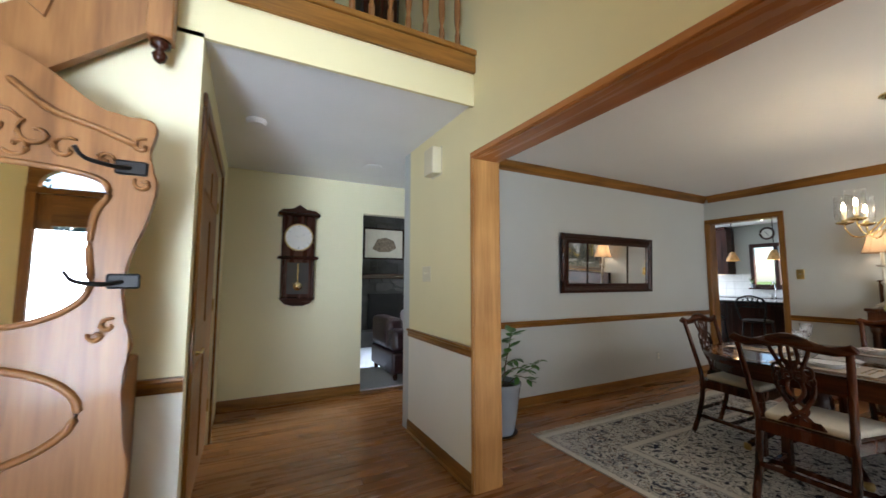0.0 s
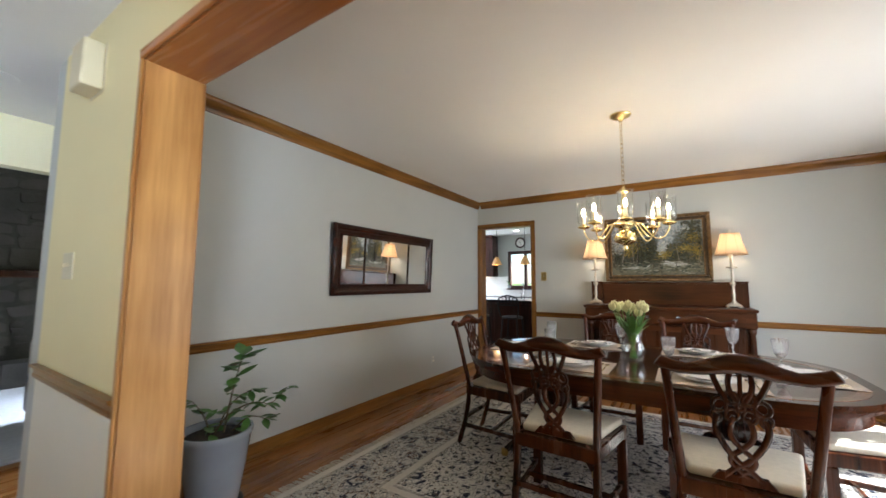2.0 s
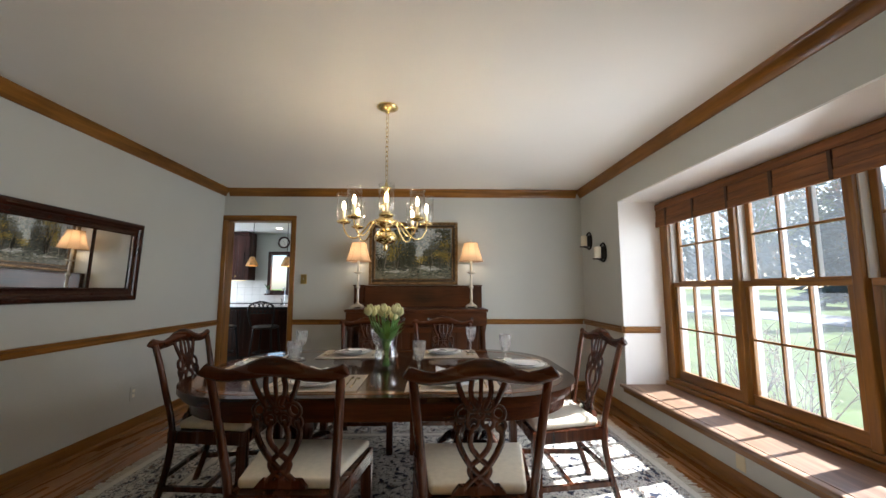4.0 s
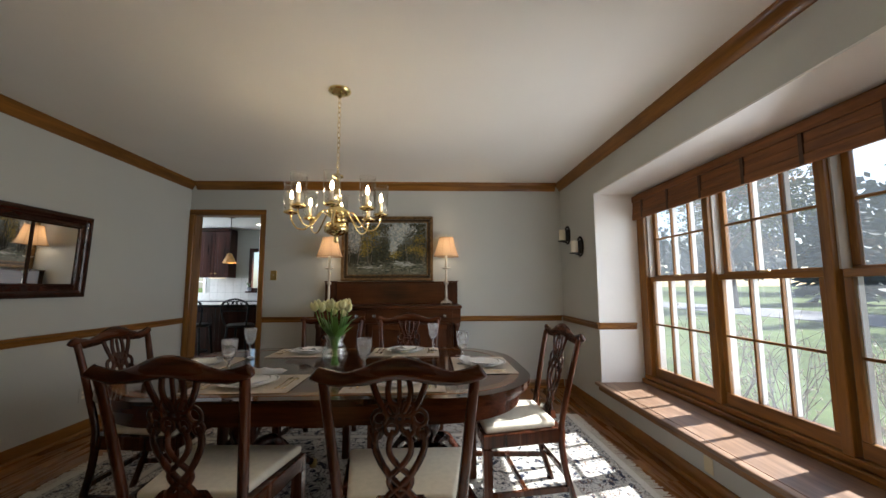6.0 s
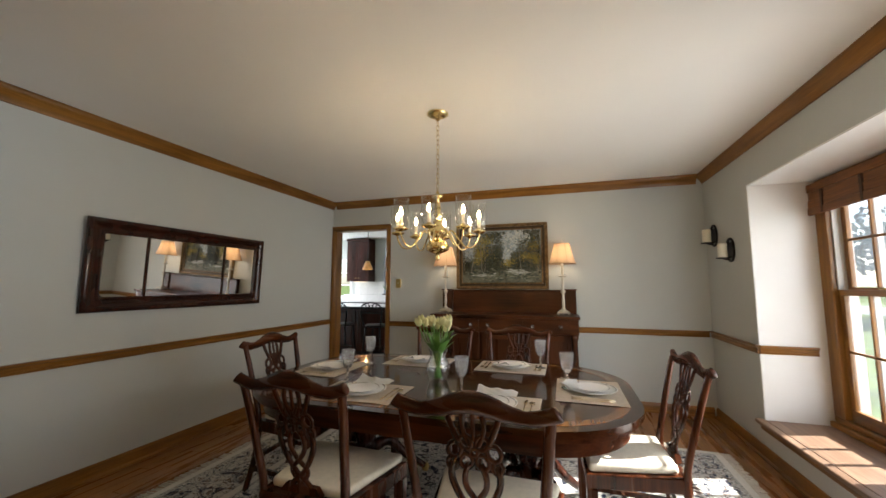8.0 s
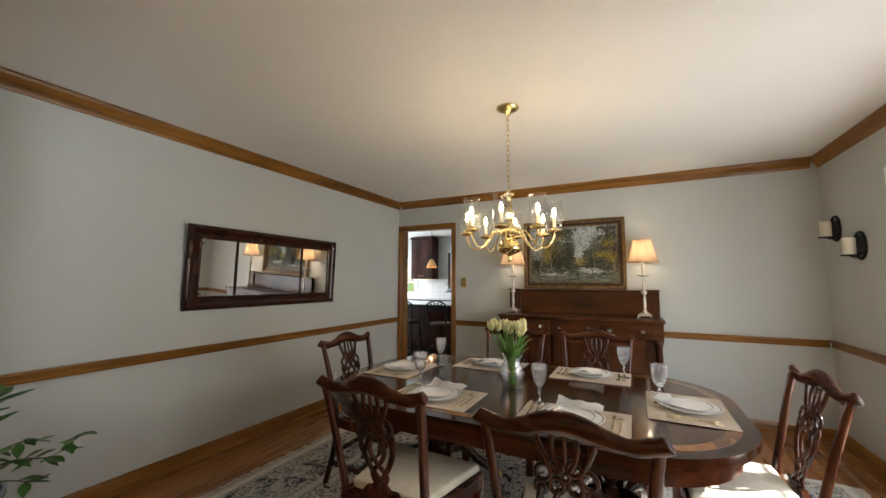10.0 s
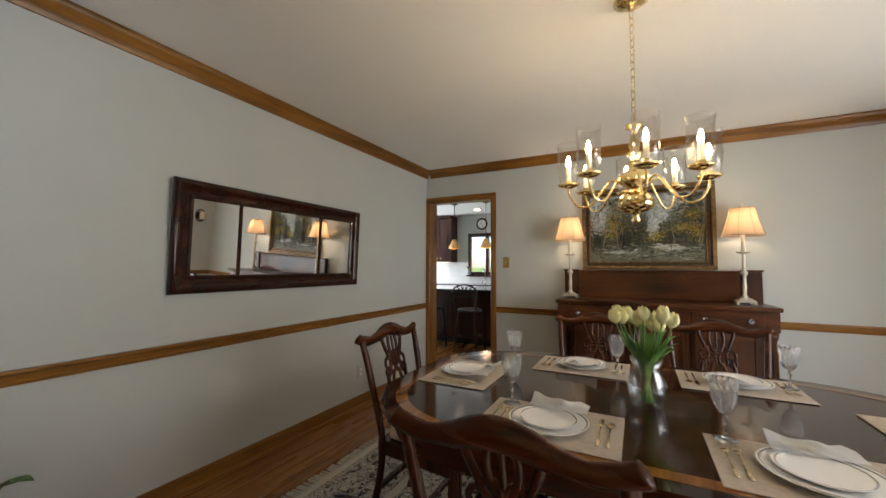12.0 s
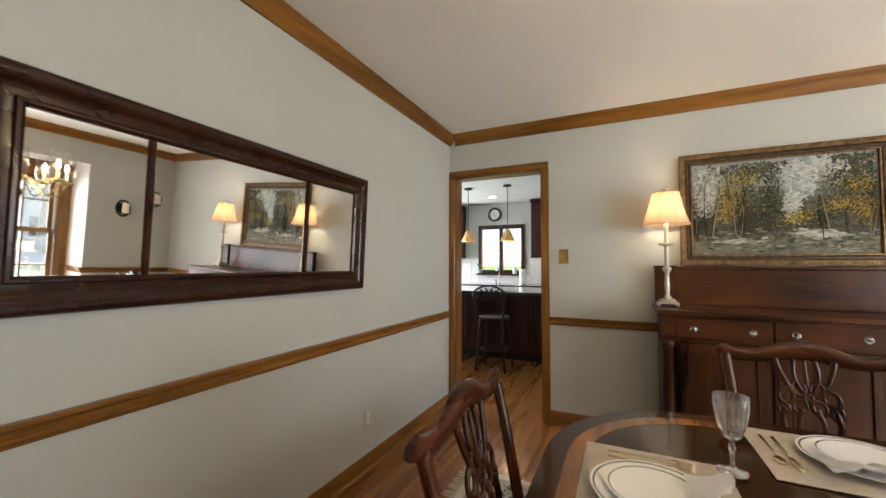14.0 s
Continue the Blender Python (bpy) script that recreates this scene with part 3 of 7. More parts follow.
def sash(parent, xc, half, y, z0, z1, name):
    """One sash with three by two lights."""
    st = 0.04
    low = z0 + st + (0.040 if name == "lower_sash" else 0.012)
    s = part(name, boxed(xc - half, xc + half, y - 0.017, y + 0.017, z0, low, 0.004), M["trim_x"], parent)
    part("top_rail", boxed(xc - half, xc + half, y - 0.017, y + 0.017, z1 - st, z1, 0.004), M["trim_x"], s)
    for sgn in (-1, 1):
        part("stile", boxed(xc + sgn * half, xc + sgn * (half - st), y - 0.016, y + 0.016, low, z1 - st, 0.004), M["trim_z"], s)
    wide = 2 * (half - st)
    for i in (1, 2):
        x = xc - half + st + wide * i / 3
        part("muntin", boxed(x - 0.008, x + 0.008, y - 0.010, y + 0.012, low, z1 - st, 0.003), M["trim_z"], s)
        # pale bar added behind each upright muntin for the whitish streak beside it
        part("outer_muntin", boxed(x - 0.009, x + 0.009, y - 0.040, y - 0.0105, low, z1 - st), M["vinyl"], s, "pale bar added behind the muntin")
    zm = (low + z1 - st) / 2
    part("muntin", boxed(xc - half + st, xc + half - st, y - 0.0095, y + 0.0125, zm - 0.008, zm + 0.008, 0.003), M["trim_x"], s)
    g = part("pane", boxed(xc - half + st, xc + half - st, y - 0.004, y - 0.001, low, z1 - st), M["pane"], s)
    g.visible_shadow = False
    return s


CENT = (4.265, 3.455, 2.645)
bay = tagged(new("window_1"), "triple double-hung oak window with divided lights", "window", kind="structure")
part("window_sill", boxed(BX0 + 0.002, BX1 - 0.002, BY - 0.1, BY + 0.075, BZ0 + 0.001, BZ0 + 0.040, 0.006), M["trim_x"], bay)
part("window_stool", boxed(BX0 + 0.002, BX1 - 0.002, BY - 0.1, BY + 0.046, BZ0 + 0.0405, BZ0 + 0.078, 0.006), M["trim_x"], bay)
part("head_casing", boxed(BX0 + 0.002, BX1 - 0.002, BY - 0.1, BY + 0.03, 1.98, BZ1 - 0.001), M["trim_x"], bay)
edges = [BX1 - 0.002, CENT[0] + 0.378, CENT[0] - 0.378, CENT[1] + 0.378, CENT[1] - 0.378, CENT[2] + 0.378, CENT[2] - 0.378, BX0 + 0.002]
for a, b in zip(edges[::2], edges[1::2]):
    part("mullion", boxed(b, a, BY - 0.1, BY + 0.045, BZ0 + 0.079, 1.979, 0.004), M["trim_z"], bay)
for xc in CENT:
    for sgn in (-1, 1):
        part("jamb_liner", boxed(xc + sgn * 0.3775, xc + sgn * 0.366, BY - 0.09, BY - 0.018, BZ0 + 0.079, 1.262), M["vinyl"], bay)
        part("jamb_liner", boxed(xc + sgn * 0.3775, xc + sgn * 0.366, BY - 0.09, BY + 0.015, 1.2625, 1.979), M["vinyl"], bay)
    sash(bay, xc, 0.365, BY + 0.0, BZ0 + 0.080, 1.262, "lower_sash")
    sash(bay, xc, 0.365, BY - 0.050, 1.225, 1.978, "upper_sash")
    part("sash_lock", boxed(xc - 0.03, xc + 0.03, BY - 0.012, BY + 0.012, 1.263, 1.275, 0.004), M["brass_dull"], bay)

blind = thing("roman_blind", "raised reddish woven-wood roman blind over the bay window", "blind")
part("valance", boxed(BX0 + 0.004, BX1 - 0.004, BY + 0.05, BY + 0.085, 1.985, BZ1 - 0.03, 0.004), M["shade_wood"], blind)
for k in range(3):
    part("fold", boxed(BX0 + 0.006, BX1 - 0.006, BY + 0.056 + 0.004 * k, BY + 0.078 + 0.005 * k, 1.984 - 0.057 * (k + 1), 1.984 - 0.057 * k, 0.004), M["shade_wood"], blind)
for i in range(7):
    x = BX0 + 0.17 + i * 0.376
    part("tape", boxed(x - 0.011, x + 0.011, BY + 0.0785, BY + 0.0905, 1.814, 1.983), M["tape"], blind, "dark cloth tape of the blind")

# ---------------------------------------------------------------- dining room: rug


def rug_mat(name, ground, figures, scale, seed):
    """Wool pile with scrolling flower figures."""
    m = bpy.data.materials.new(name)
    m.use_nodes = True
    t = m.node_tree
    b = t.nodes["Principled BSDF"]
    socket(b, "Roughness", 0.95), socket(b, "Specular IOR Level", 0.1)
    co = t.nodes.new("ShaderNodeTexCoord")
    mp = t.nodes.new("ShaderNodeMapping")
    mp.inputs["Location"].default_value = (seed, seed * 0.7, 0)
    t.links.new(co.outputs["Object"], mp.inputs["Vector"])
    warp = t.nodes.new("ShaderNodeTexNoise")
    socket(warp, "Scale", scale * 0.8), socket(warp, "Detail", 2.0)
    t.links.new(mp.outputs[0], warp.inputs["Vector"])
    mixv = t.nodes.new("ShaderNodeVectorMath")
    mixv.operation = "MULTIPLY_ADD"
    t.links.new(warp.outputs["Color"], mixv.inputs[0])
    mixv.inputs[1].default_value = (0.09, 0.09, 0)
    t.links.new(mp.outputs[0], mixv.inputs[2])
    last = None
    for k, (col, sc, lo, hi) in enumerate(figures):
        vo = t.nodes.new("ShaderNodeTexVoronoi")
        vo.feature = "F1" if k % 2 == 0 else "SMOOTH_F1"
        socket(vo, "Scale", sc)
        t.links.new(mixv.outputs[0], vo.inputs["Vector"])
        r = t.nodes.new("ShaderNodeValToRGB")
        r.color_ramp.interpolation = "CONSTANT"
        e = r.color_ramp.elements
        e[0].position, e[0].color = 0.0, (0, 0, 0, 1)
        e[1].position, e[1].color = lo, (1, 1, 1, 1)
        e.new(hi).color = (0, 0, 0, 1)
        t.links.new(vo.outputs["Distance"], r.inputs["Fac"])
        mx = t.nodes.new("ShaderNodeMix")
        mx.data_type = "RGBA"
        t.links.new(r.outputs["Color"], mx.inputs["Factor"])
        if last:
            t.links.new(last, mx.inputs["A"])
        else:
            mx.inputs["A"].default_value = (*ground, 1)
        mx.inputs["B"].default_value = (*col, 1)
        last = mx.outputs["Result"]
    t.links.new(last, b.inputs["Base Color"])
    pile = t.nodes.new("ShaderNodeTexNoise")
    socket(pile, "Scale", 400.0)
    t.links.new(co.outputs["Object"], pile.inputs["Vector"])
    bp = t.nodes.new("ShaderNodeBump")
    socket(bp, "Strength", 0.6), socket(bp, "Distance", 0.003)
    t.links.new(pile.outputs["Fac"], bp.inputs["Height"])
    t.links.new(bp.outputs["Normal"], b.inputs["Normal"])
    return m


CREAMW, NAVY, BROWN, OLIVE, GREYW = (0.66, 0.63, 0.56), (0.032, 0.038, 0.060), (0.15, 0.095, 0.068), (0.20, 0.20, 0.15), (0.30, 0.30, 0.29)
RX0, RX1, RY0, RY1 = 2.0, 4.78, -1.17, 2.38
rug = thing("area_rug", "cream and charcoal floral oriental rug with fringed ends", "rug")
figs = ((GREYW, 12, 0.34, 0.42), (NAVY, 19, 0.06, 0.27), (BROWN, 24, 0.10, 0.20), (CREAMW, 30, 0.0, 0.17), (OLIVE, 26, 0.38, 0.44), (NAVY, 33, 0.40, 0.44))
field_mat = rug_mat("rug_field", CREAMW, figs, 8, 1.3)
border_mat = rug_mat("rug_border", (0.52, 0.50, 0.45), ((GREYW, 7, 0.30, 0.40), (NAVY, 7, 0.21, 0.27), (BROWN, 7, 0.06, 0.15), (NAVY, 21, 0.06, 0.25), (CREAMW, 27, 0.0, 0.20), (BROWN, 30, 0.22, 0.32), (GREYW, 17, 0.36, 0.44), (NAVY, 38, 0.36, 0.41)), 10, 4.1)
guard_mat = rug_mat("rug_guard", (0.40, 0.39, 0.35), ((NAVY, 46, 0.05, 0.26), (CREAMW, 40, 0.0, 0.20), (BROWN, 34, 0.36, 0.42)), 12, 2.2)
plain_mat = plain("rug_edge_wool", (0.58, 0.55, 0.48), 0.95, var=0.06, scale=60, bump=0.5, bump_scale=400)


def ring(x0, x1, y0, y1, w, z):
    bm = bmesh.new()
    box(bm, x0, x1, y0, y0 + w, 0.0005, z), box(bm, x0, x1, y1 - w, y1, 0.0005, z)
    box(bm, x0, x0 + w, y0 + w, y1 - w, 0.0005, z), box(bm, x1 - w, x1, y0 + w, y1 - w, 0.0005, z)
    return bm


o = 0.0
for nm, w, mt in (("edge_band", 0.045, plain_mat), ("guard_stripe", 0.035, guard_mat), ("narrow_border", 0.05, border_mat), ("guard_stripe", 0.02, guard_mat), ("main_border", 0.26, border_mat), ("guard_stripe", 0.02, guard_mat), ("narrow_border", 0.05, plain_mat), ("guard_stripe", 0.02, guard_mat)):
    part(nm, ring(RX0 + o, RX1 - o, RY0 + o, RY1 - o, w, 0.010), mt, rug)
    o += w
part("field", boxed(RX0 + o, RX1 - o, RY0 + o, RY1 - o, 0.0005, 0.010), field_mat, rug)
rng = random.Random(3)
for yy, sg in ((RY0, -1), (RY1, 1)):
    bm = bmesh.new()
    for i in range(230):
        x = RX0 + (RX1 - RX0) * (i + 0.5) / 230
        ln, dx = 0.055 + rng.random() * 0.025, rng.uniform(-0.012, 0.012)
        tube(bm, [(x, yy, 0.006), (x + dx * 0.5, yy + sg * ln * 0.5, 0.005), (x + dx, yy + sg * ln, 0.003)], [0.0035, 0.003, 0.004], 4)
    part("fringe", bm, M["fringe"], rug, "loose off-white knotted fringe")

# ---------------------------------------------------------------- dining table
TX, TY, TH = 3.53, 0.67, 0.715
HX, HY = 0.68, 1.09


def track(hx, hy, r, n=14):
    """A rounded-corner oblong outline."""
    pts = []
    for cx, cy, a0 in ((hx - r, hy - r, 0), (-hx + r, hy - r, 90), (-hx + r, -hy + r, 180), (hx - r, -hy + r, 270)):
        pts += [(cx + r * math.cos(radians(a0 + 90 * k / n)), cy + r * math.sin(radians(a0 + 90 * k / n))) for k in range(n + 1)]
    return pts


table = thing("dining_table", "polished mahogany pedestal dining table with a banded edge", "table", at=(TX, TY, 0))
part("tabletop", prism(bmesh.new(), track(HX, HY, 0.5), TH - 0.030, TH, "z", 0.007), M["tabletop"], table, smooth=40)
bm = bmesh.new()
oa, ob_ = track(HX - 0.060, HY - 0.060, 0.44), track(HX - 0.110, HY - 0.110, 0.39)
rows_ = [[bm.verts.new((x, y, z)) for x, y in o_] for o_, z in ((oa, TH - 0.002), (oa, TH + 0.0014), (ob_, TH + 0.0014), (ob_, TH - 0.002))]
for p, q in zip(rows_, rows_[1:]):
    for i in range(len(oa)):
        bm.faces.new((p[i], p[(i + 1) % len(oa)], q[(i + 1) % len(oa)], q[i]))
part("inlay_band", bm, M["banding"], table, "lighter inlaid banding near the table edge")
part("edge_moulding", prism(bmesh.new(), track(HX - 0.02, HY - 0.02, 0.48), TH - 0.055, TH - 0.0305, "z", 0.008), M["mahogany_y"], table, smooth=40)
part("apron", prism(bmesh.new(), track(HX - 0.06, HY - 0.06, 0.44), TH - 0.125, TH - 0.0555, "z", 0.004), M["mahogany_y"], table, smooth=40)
for py in (-0.52, 0.52):
    col = part("pedestal", lathe(bmesh.new(), [(0.05, TH - 0.126), (0.07, 0.55), (0.045, 0.53), (0.05, 0.50), (0.085, 0.42), (0.09, 0.36), (0.06, 0.30), (0.05, 0.28), (0.08, 0.26), (0.08, 0.20), (0.04, 0.17)], 20, (0, py, 0)), M["mahogany_z"], table, smooth=True)
    for ang in (45, 135, 225, 315):
        c, s = math.cos(radians(ang)), math.sin(radians(ang))
        pts = spline([(0.05 * c, py + 0.05 * s, 0.24), (0.16 * c, py + 0.16 * s, 0.26), (0.28 * c, py + 0.28 * s, 0.15), (0.42 * c, py + 0.42 * s, 0.045)], 6)
        leg = part("leg", tube(bmesh.new(), pts, [0.042 - 0.022 * i / (len(pts) - 1) for i in range(len(pts))], 8), M["mahogany_z"], table, smooth=True)
        part("brass_foot", lathe(bmesh.new(), [(0.012, 0.0102), (0.022, 0.012), (0.026, 0.03), (0.022, 0.055)], 10, (0.43 * c, py + 0.43 * s, 0)), M["brass_dull"], leg, smooth=True)

# ---------------------------------------------------------------- dining chairs


def make_chair(at, turn):
    """Faces +y from its own base; the crest's ears stand over y = 0."""
    ch = thing("dining_chair", "carved mahogany dining chair with pierced splat and ivory seat", "chair", "chairs round the table", at, turn)
    wd = M["chairwood"]
    top, sz = 0.93, 0.43

    def back(v):                                       # y of the raked back at height v
        return 0.105 - 0.105 * max(0.0, (v - sz) / (top - sz)) ** 1.15
    for sg in (-1, 1):
        post = spline([(sg * 0.195, 0.02, 0.0), (sg * 0.198, 0.085, 0.22), (sg * 0.20, back(sz), sz), (sg * 0.215, back(0.62), 0.62), (sg * 0.231, back(0.8), 0.8), (sg * 0.239, back(0.9), 0.889)], 6)
        part("back_post", tube(bmesh.new(), post, [0.021 - 0.004 * (i / (len(post) - 1)) for i in range(len(post))], 8, 0.85), wd, ch, smooth=True)
    crest = spline([(-0.262, -0.004, 0.909), (-0.245, 0.0, 0.899), (-0.18, 0.002, 0.883), (-0.11, 0.0, 0.892), (-0.055, -0.004, 0.909), (0, -0.006, 0.918), (0.055, -0.004, 0.909), (0.11, 0.0, 0.892), (0.18, 0.002, 0.883), (0.245, 0.0, 0.899), (0.262, -0.004, 0.909)], 5)
    n = len(crest)
    rr = [0.024 + 0.012 * math.cos((i / (n - 1) - 0.5) * math.pi * 2) * (1 if abs(i / (n - 1) - 0.5) < 0.3 else 0) - (0.010 if i in (0, n - 1) else 0) for i in range(n)]
    part("crest_rail", tube(bmesh.new(), crest, [r * 0.62 for r in rr], 10, 1.65), M["chairwood_x"], ch, smooth=True)
    bm = bmesh.new()

    def bar(uv, r=0.0115):
        pts = spline([(u, back(0.47 + v * 0.405) - 0.002, 0.47 + v * 0.405) for u, v in uv], 5)
        tube(bm, pts, r, 6, 0.7, up=(0, 1, 0.3))

    def oval(cu, cv, ru, rv, tilt=0.0, r=0.0095):
        pts = []
        for k in range(14):
            a = 2 * math.pi * k / 14
            du, dv = ru * math.cos(a), rv * math.sin(a)
            u, v = cu + du * math.cos(tilt) - dv * math.sin(tilt), cv + du * math.sin(tilt) + dv * math.cos(tilt)
            z = 0.47 + 0.0 + v
            pts.append((u, back(z) - 0.002, z))
        tube(bm, pts, r, 6, 0.75, up=(0, 1, 0.3), closed=True)
    for sg in (-1, 1):
        bar([(sg * 0.086, 1.02), (sg * 0.078, 0.94), (sg * 0.064, 0.85), (sg * 0.050, 0.77)], 0.0115)
        bar([(sg * 0.030, 1.02), (sg * 0.036, 0.92), (sg * 0.030, 0.83), (sg * 0.014, 0.74)], 0.0105)
        bar([(sg * 0.070, 0.60), (sg * 0.080, 0.50), (sg * 0.072, 0.40), (sg * 0.048, 0.28), (sg * 0.016, 0.17), (-sg * 0.024, 0.09), (-sg * 0.056, 0.0)], 0.0125)
        bar([(sg * 0.020, 0.60), (sg * 0.034, 0.50), (sg * 0.032, 0.40), (sg * 0.004, 0.30), (-sg * 0.034, 0.21), (-sg * 0.030, 0.13), (sg * 0.006, 0.04), (sg * 0.030, 0.0)], 0.0110)
        oval(sg * 0.064, 0.284, 0.022, 0.027, sg * 0.35, 0.0090)
        oval(sg * 0.026, 0.312, 0.020, 0.024, -sg * 0.3, 0.0085)
        oval(sg * 0.027, 0.250, 0.020, 0.024, sg * 0.3, 0.0085)
        oval(sg * 0.074, 0.238, 0.016, 0.020, 0.0, 0.0085)
    bar([(0.0, 1.02), (0.0, 0.90), (0.0, 0.78)], 0.0085)
    oval(0, 0.281, 0.012, 0.013, 0.0, 0.0085)
    part("splat", bm, wd, ch, "pierced interlaced carved splat", smooth=True)
    bm = bmesh.new()
    prism(bm, [(-0.10, 0.455), (0.10, 0.455), (0.075, 0.485), (-0.075, 0.485)], back(0.46) - 0.012, back(0.46) + 0.012, "y")
    part("shoe", bm, wd, ch)
    # seat frame, cushion, legs, stretchers
    def plan(front, rear, y0, y1):
        return [(-rear, y0), (rear, y0), (front, y1), (-front, y1)]
    part("seat_frame", prism(bmesh.new(), plan(0.262, 0.205, 0.085, 0.525), sz - 0.062, sz + 0.004, "z", 0.006), wd, ch)
    bm = prism(bmesh.new(), plan(0.250, 0.180, 0.125, 0.515), sz + 0.004, sz + 0.044, "z")
    bmesh.ops.bevel(bm, geom=list(bm.edges), offset=0.016, segments=3, affect="EDGES", profile=0.5)
    part("seat", bm, M["seat"], ch, "ivory upholstered drop-in seat", smooth=True)
    for sg in (-1, 1):
        bm = bmesh.new()
        prism(bm, [(sg * 0.262, 0.480), (sg * 0.262, 0.525), (sg * 0.217, 0.525), (sg * 0.217, 0.480)], 0.0, sz - 0.062, "z", 0.004)
        part("front_leg", bm, wd, ch)
        part("stretcher", tube(bmesh.new(), [(sg * 0.200, 0.075, 0.14), (sg * 0.240, 0.50, 0.14)], 0.013, 4, 1.4), wd, ch)
    part("stretcher", tube(bmesh.new(), [(-0.22, 0.30, 0.14), (0.22, 0.30, 0.14)], 0.013, 4, 1.3), wd, ch)
    part("stretcher", tube(bmesh.new(), [(-0.20, 0.07, 0.19), (0.20, 0.07, 0.19)], 0.013, 4, 1.3), wd, ch)
    return ch


chair = make_chair((2.435, 0.215, 0.0102), -90)
for x, y, r in ((2.495, 0.955, -92), (3.44, 1.90, 181), (3.44, -0.655, 3), (4.46, 0.94, 90), (4.46, 0.30, 91)):
    copy_thing(chair, pose(x, y, 0.0102, 0, 0, r))

# ---------------------------------------------------------------- sideboard
BF, BB, BY0, BY1, BTOP = 5.235, 5.672, -0.205, 1.345, 0.98
sb = thing("sideboard", "antique empire mahogany sideboard with columns and backboard", "sideboard")
part("top", boxed(BF - 0.01, BB, BY0 - 0.012, BY1 + 0.012, BTOP - 0.03, BTOP, 0.006, 2), M["walnut_y"], sb)
part("carcass", boxed(BF + 0.05, BB - 0.004, BY0 + 0.02, BY1 - 0.02, 0.10, BTOP - 0.031), M["walnut_z"], sb)
part("frieze", boxed(BF + 0.012, BF + 0.049, BY0 + 0.002, BY1 - 0.002, 0.80, BTOP - 0.031, 0.004), M["walnut_y"], sb)
part("plinth", boxed(BF + 0.02, BB - 0.004, BY0 + 0.004, BY1 - 0.004, 0.10, 0.15, 0.006), M["walnut_y"], sb)
third = (BY1 - BY0 - 0.16) / 3
for i in range(3):
    y0 = BY0 + 0.08 + third * i
    dr = part("drawer", boxed(BF + 0.004, BF + 0.0115, y0 + 0.008, y0 + third - 0.008, 0.815, 0.935, 0.003), M["walnut_y"], sb)
    for k in (0.2, 0.8):
        part("knob", lathe(bmesh.new(), [(0.006, 0.0), (0.006, -0.010), (0.017, -0.014), (0.019, -0.022), (0.010, -0.030), (0, -0.031)], 12, (BF + 0.004, y0 + third * k, 0.875), "x"), M["crystal"], dr, "clear pressed-glass knob", smooth=True)
    dn = part("cupboard_door", boxed(BF + 0.034, BF + 0.049, y0 + 0.006, y0 + third - 0.006, 0.155, 0.795, 0.003), M["walnut_z"], sb)
    for a, b, c, d in ((0.02, 0.07, 0.17, 0.78), (third - 0.07, third - 0.02, 0.17, 0.78)):
        part("stile", boxed(BF + 0.024, BF + 0.0335, y0 + a, y0 + b, c, d, 0.003), M["walnut_z"], dn)
    for c, d in ((0.17, 0.225), (0.725, 0.78)):
        part("rail", boxed(BF + 0.024, BF + 0.0335, y0 + 0.07, y0 + third - 0.07, c, d, 0.003), M["walnut_y"], dn)
for y in (BY0 + 0.045, BY1 - 0.045):
    part("column", lathe(bmesh.new(), [(0.040, 0.151), (0.040, 0.19), (0.030, 0.20), (0.032, 0.22), (0.034, 0.45), (0.028, 0.74), (0.038, 0.755), (0.040, 0.799)], 16, (BF + 0.045, y, 0)), M["walnut_z"], sb, smooth=True)
    for x in (BF + 0.06, BB - 0.07):
        part("foot", lathe(bmesh.new(), [(0.022, 0.0), (0.035, 0.02), (0.045, 0.06), (0.034, 0.10)], 14, (x, y, 0)), M["walnut_z"], sb, smooth=True)
part("backboard", boxed(BB - 0.035, BB, BY0 + 0.14, BY1 - 0.135, BTOP + 0.0005, 1.225, 0.004), M["walnut_y"], sb)
part("backboard_cap", boxed(BB - 0.05, BB, BY0 + 0.14, BY1 - 0.135, 1.2255, 1.243, 0.005), M["walnut_y"], sb)
for a, b in ((BY0 + 0.008, BY0 + 0.139), (BY1 - 0.134, BY1 - 0.008)):
    part("end_block", boxed(BB - 0.055, BB, a, b, BTOP + 0.0005, 1.235, 0.004), M["walnut_z"], sb)
    part("end_block_cap", boxed(BB - 0.07, BB, a - 0.008, b + 0.008, 1.2355, 1.25, 0.004), M["walnut_y"], sb)

# ---------------------------------------------------------------- table lamps on the sideboard
sh = bpy.data.materials.new("ivory_lamp_shade")
sh.use_nodes = True
tn = sh.node_tree
tl, df, mx = tn.nodes.new("ShaderNodeBsdfTranslucent"), tn.nodes.new("ShaderNodeBsdfDiffuse"), tn.nodes.new("ShaderNodeMixShader")
tl.inputs["Color"].default_value = (0.38, 0.265, 0.17, 1)
df.inputs["Color"].default_value = (0.52, 0.42, 0.31, 1)
mx.inputs[0].default_value = 0.4
tn.links.new(tl.outputs[0], mx.inputs[1]), tn.links.new(df.outputs[0], mx.inputs[2])
tn.links.new(mx.outputs[0], tn.nodes["Material Output"].inputs["Surface"])
M["shade"] = sh
M["bulb"] = glow("lit_bulb", (1.0, 0.80, 0.55), 4)
M["flame"] = glow("lit_flame_bulb", (1.0, 0.72, 0.40), 42)
M["shade_edge"] = plain("tan_shade_braid", (0.30, 0.19, 0.10), 0.8, var=0.1)
M["stick"] = plain("champagne_metal", (0.60, 0.55, 0.45), 0.4, 0.45, var=0.1)


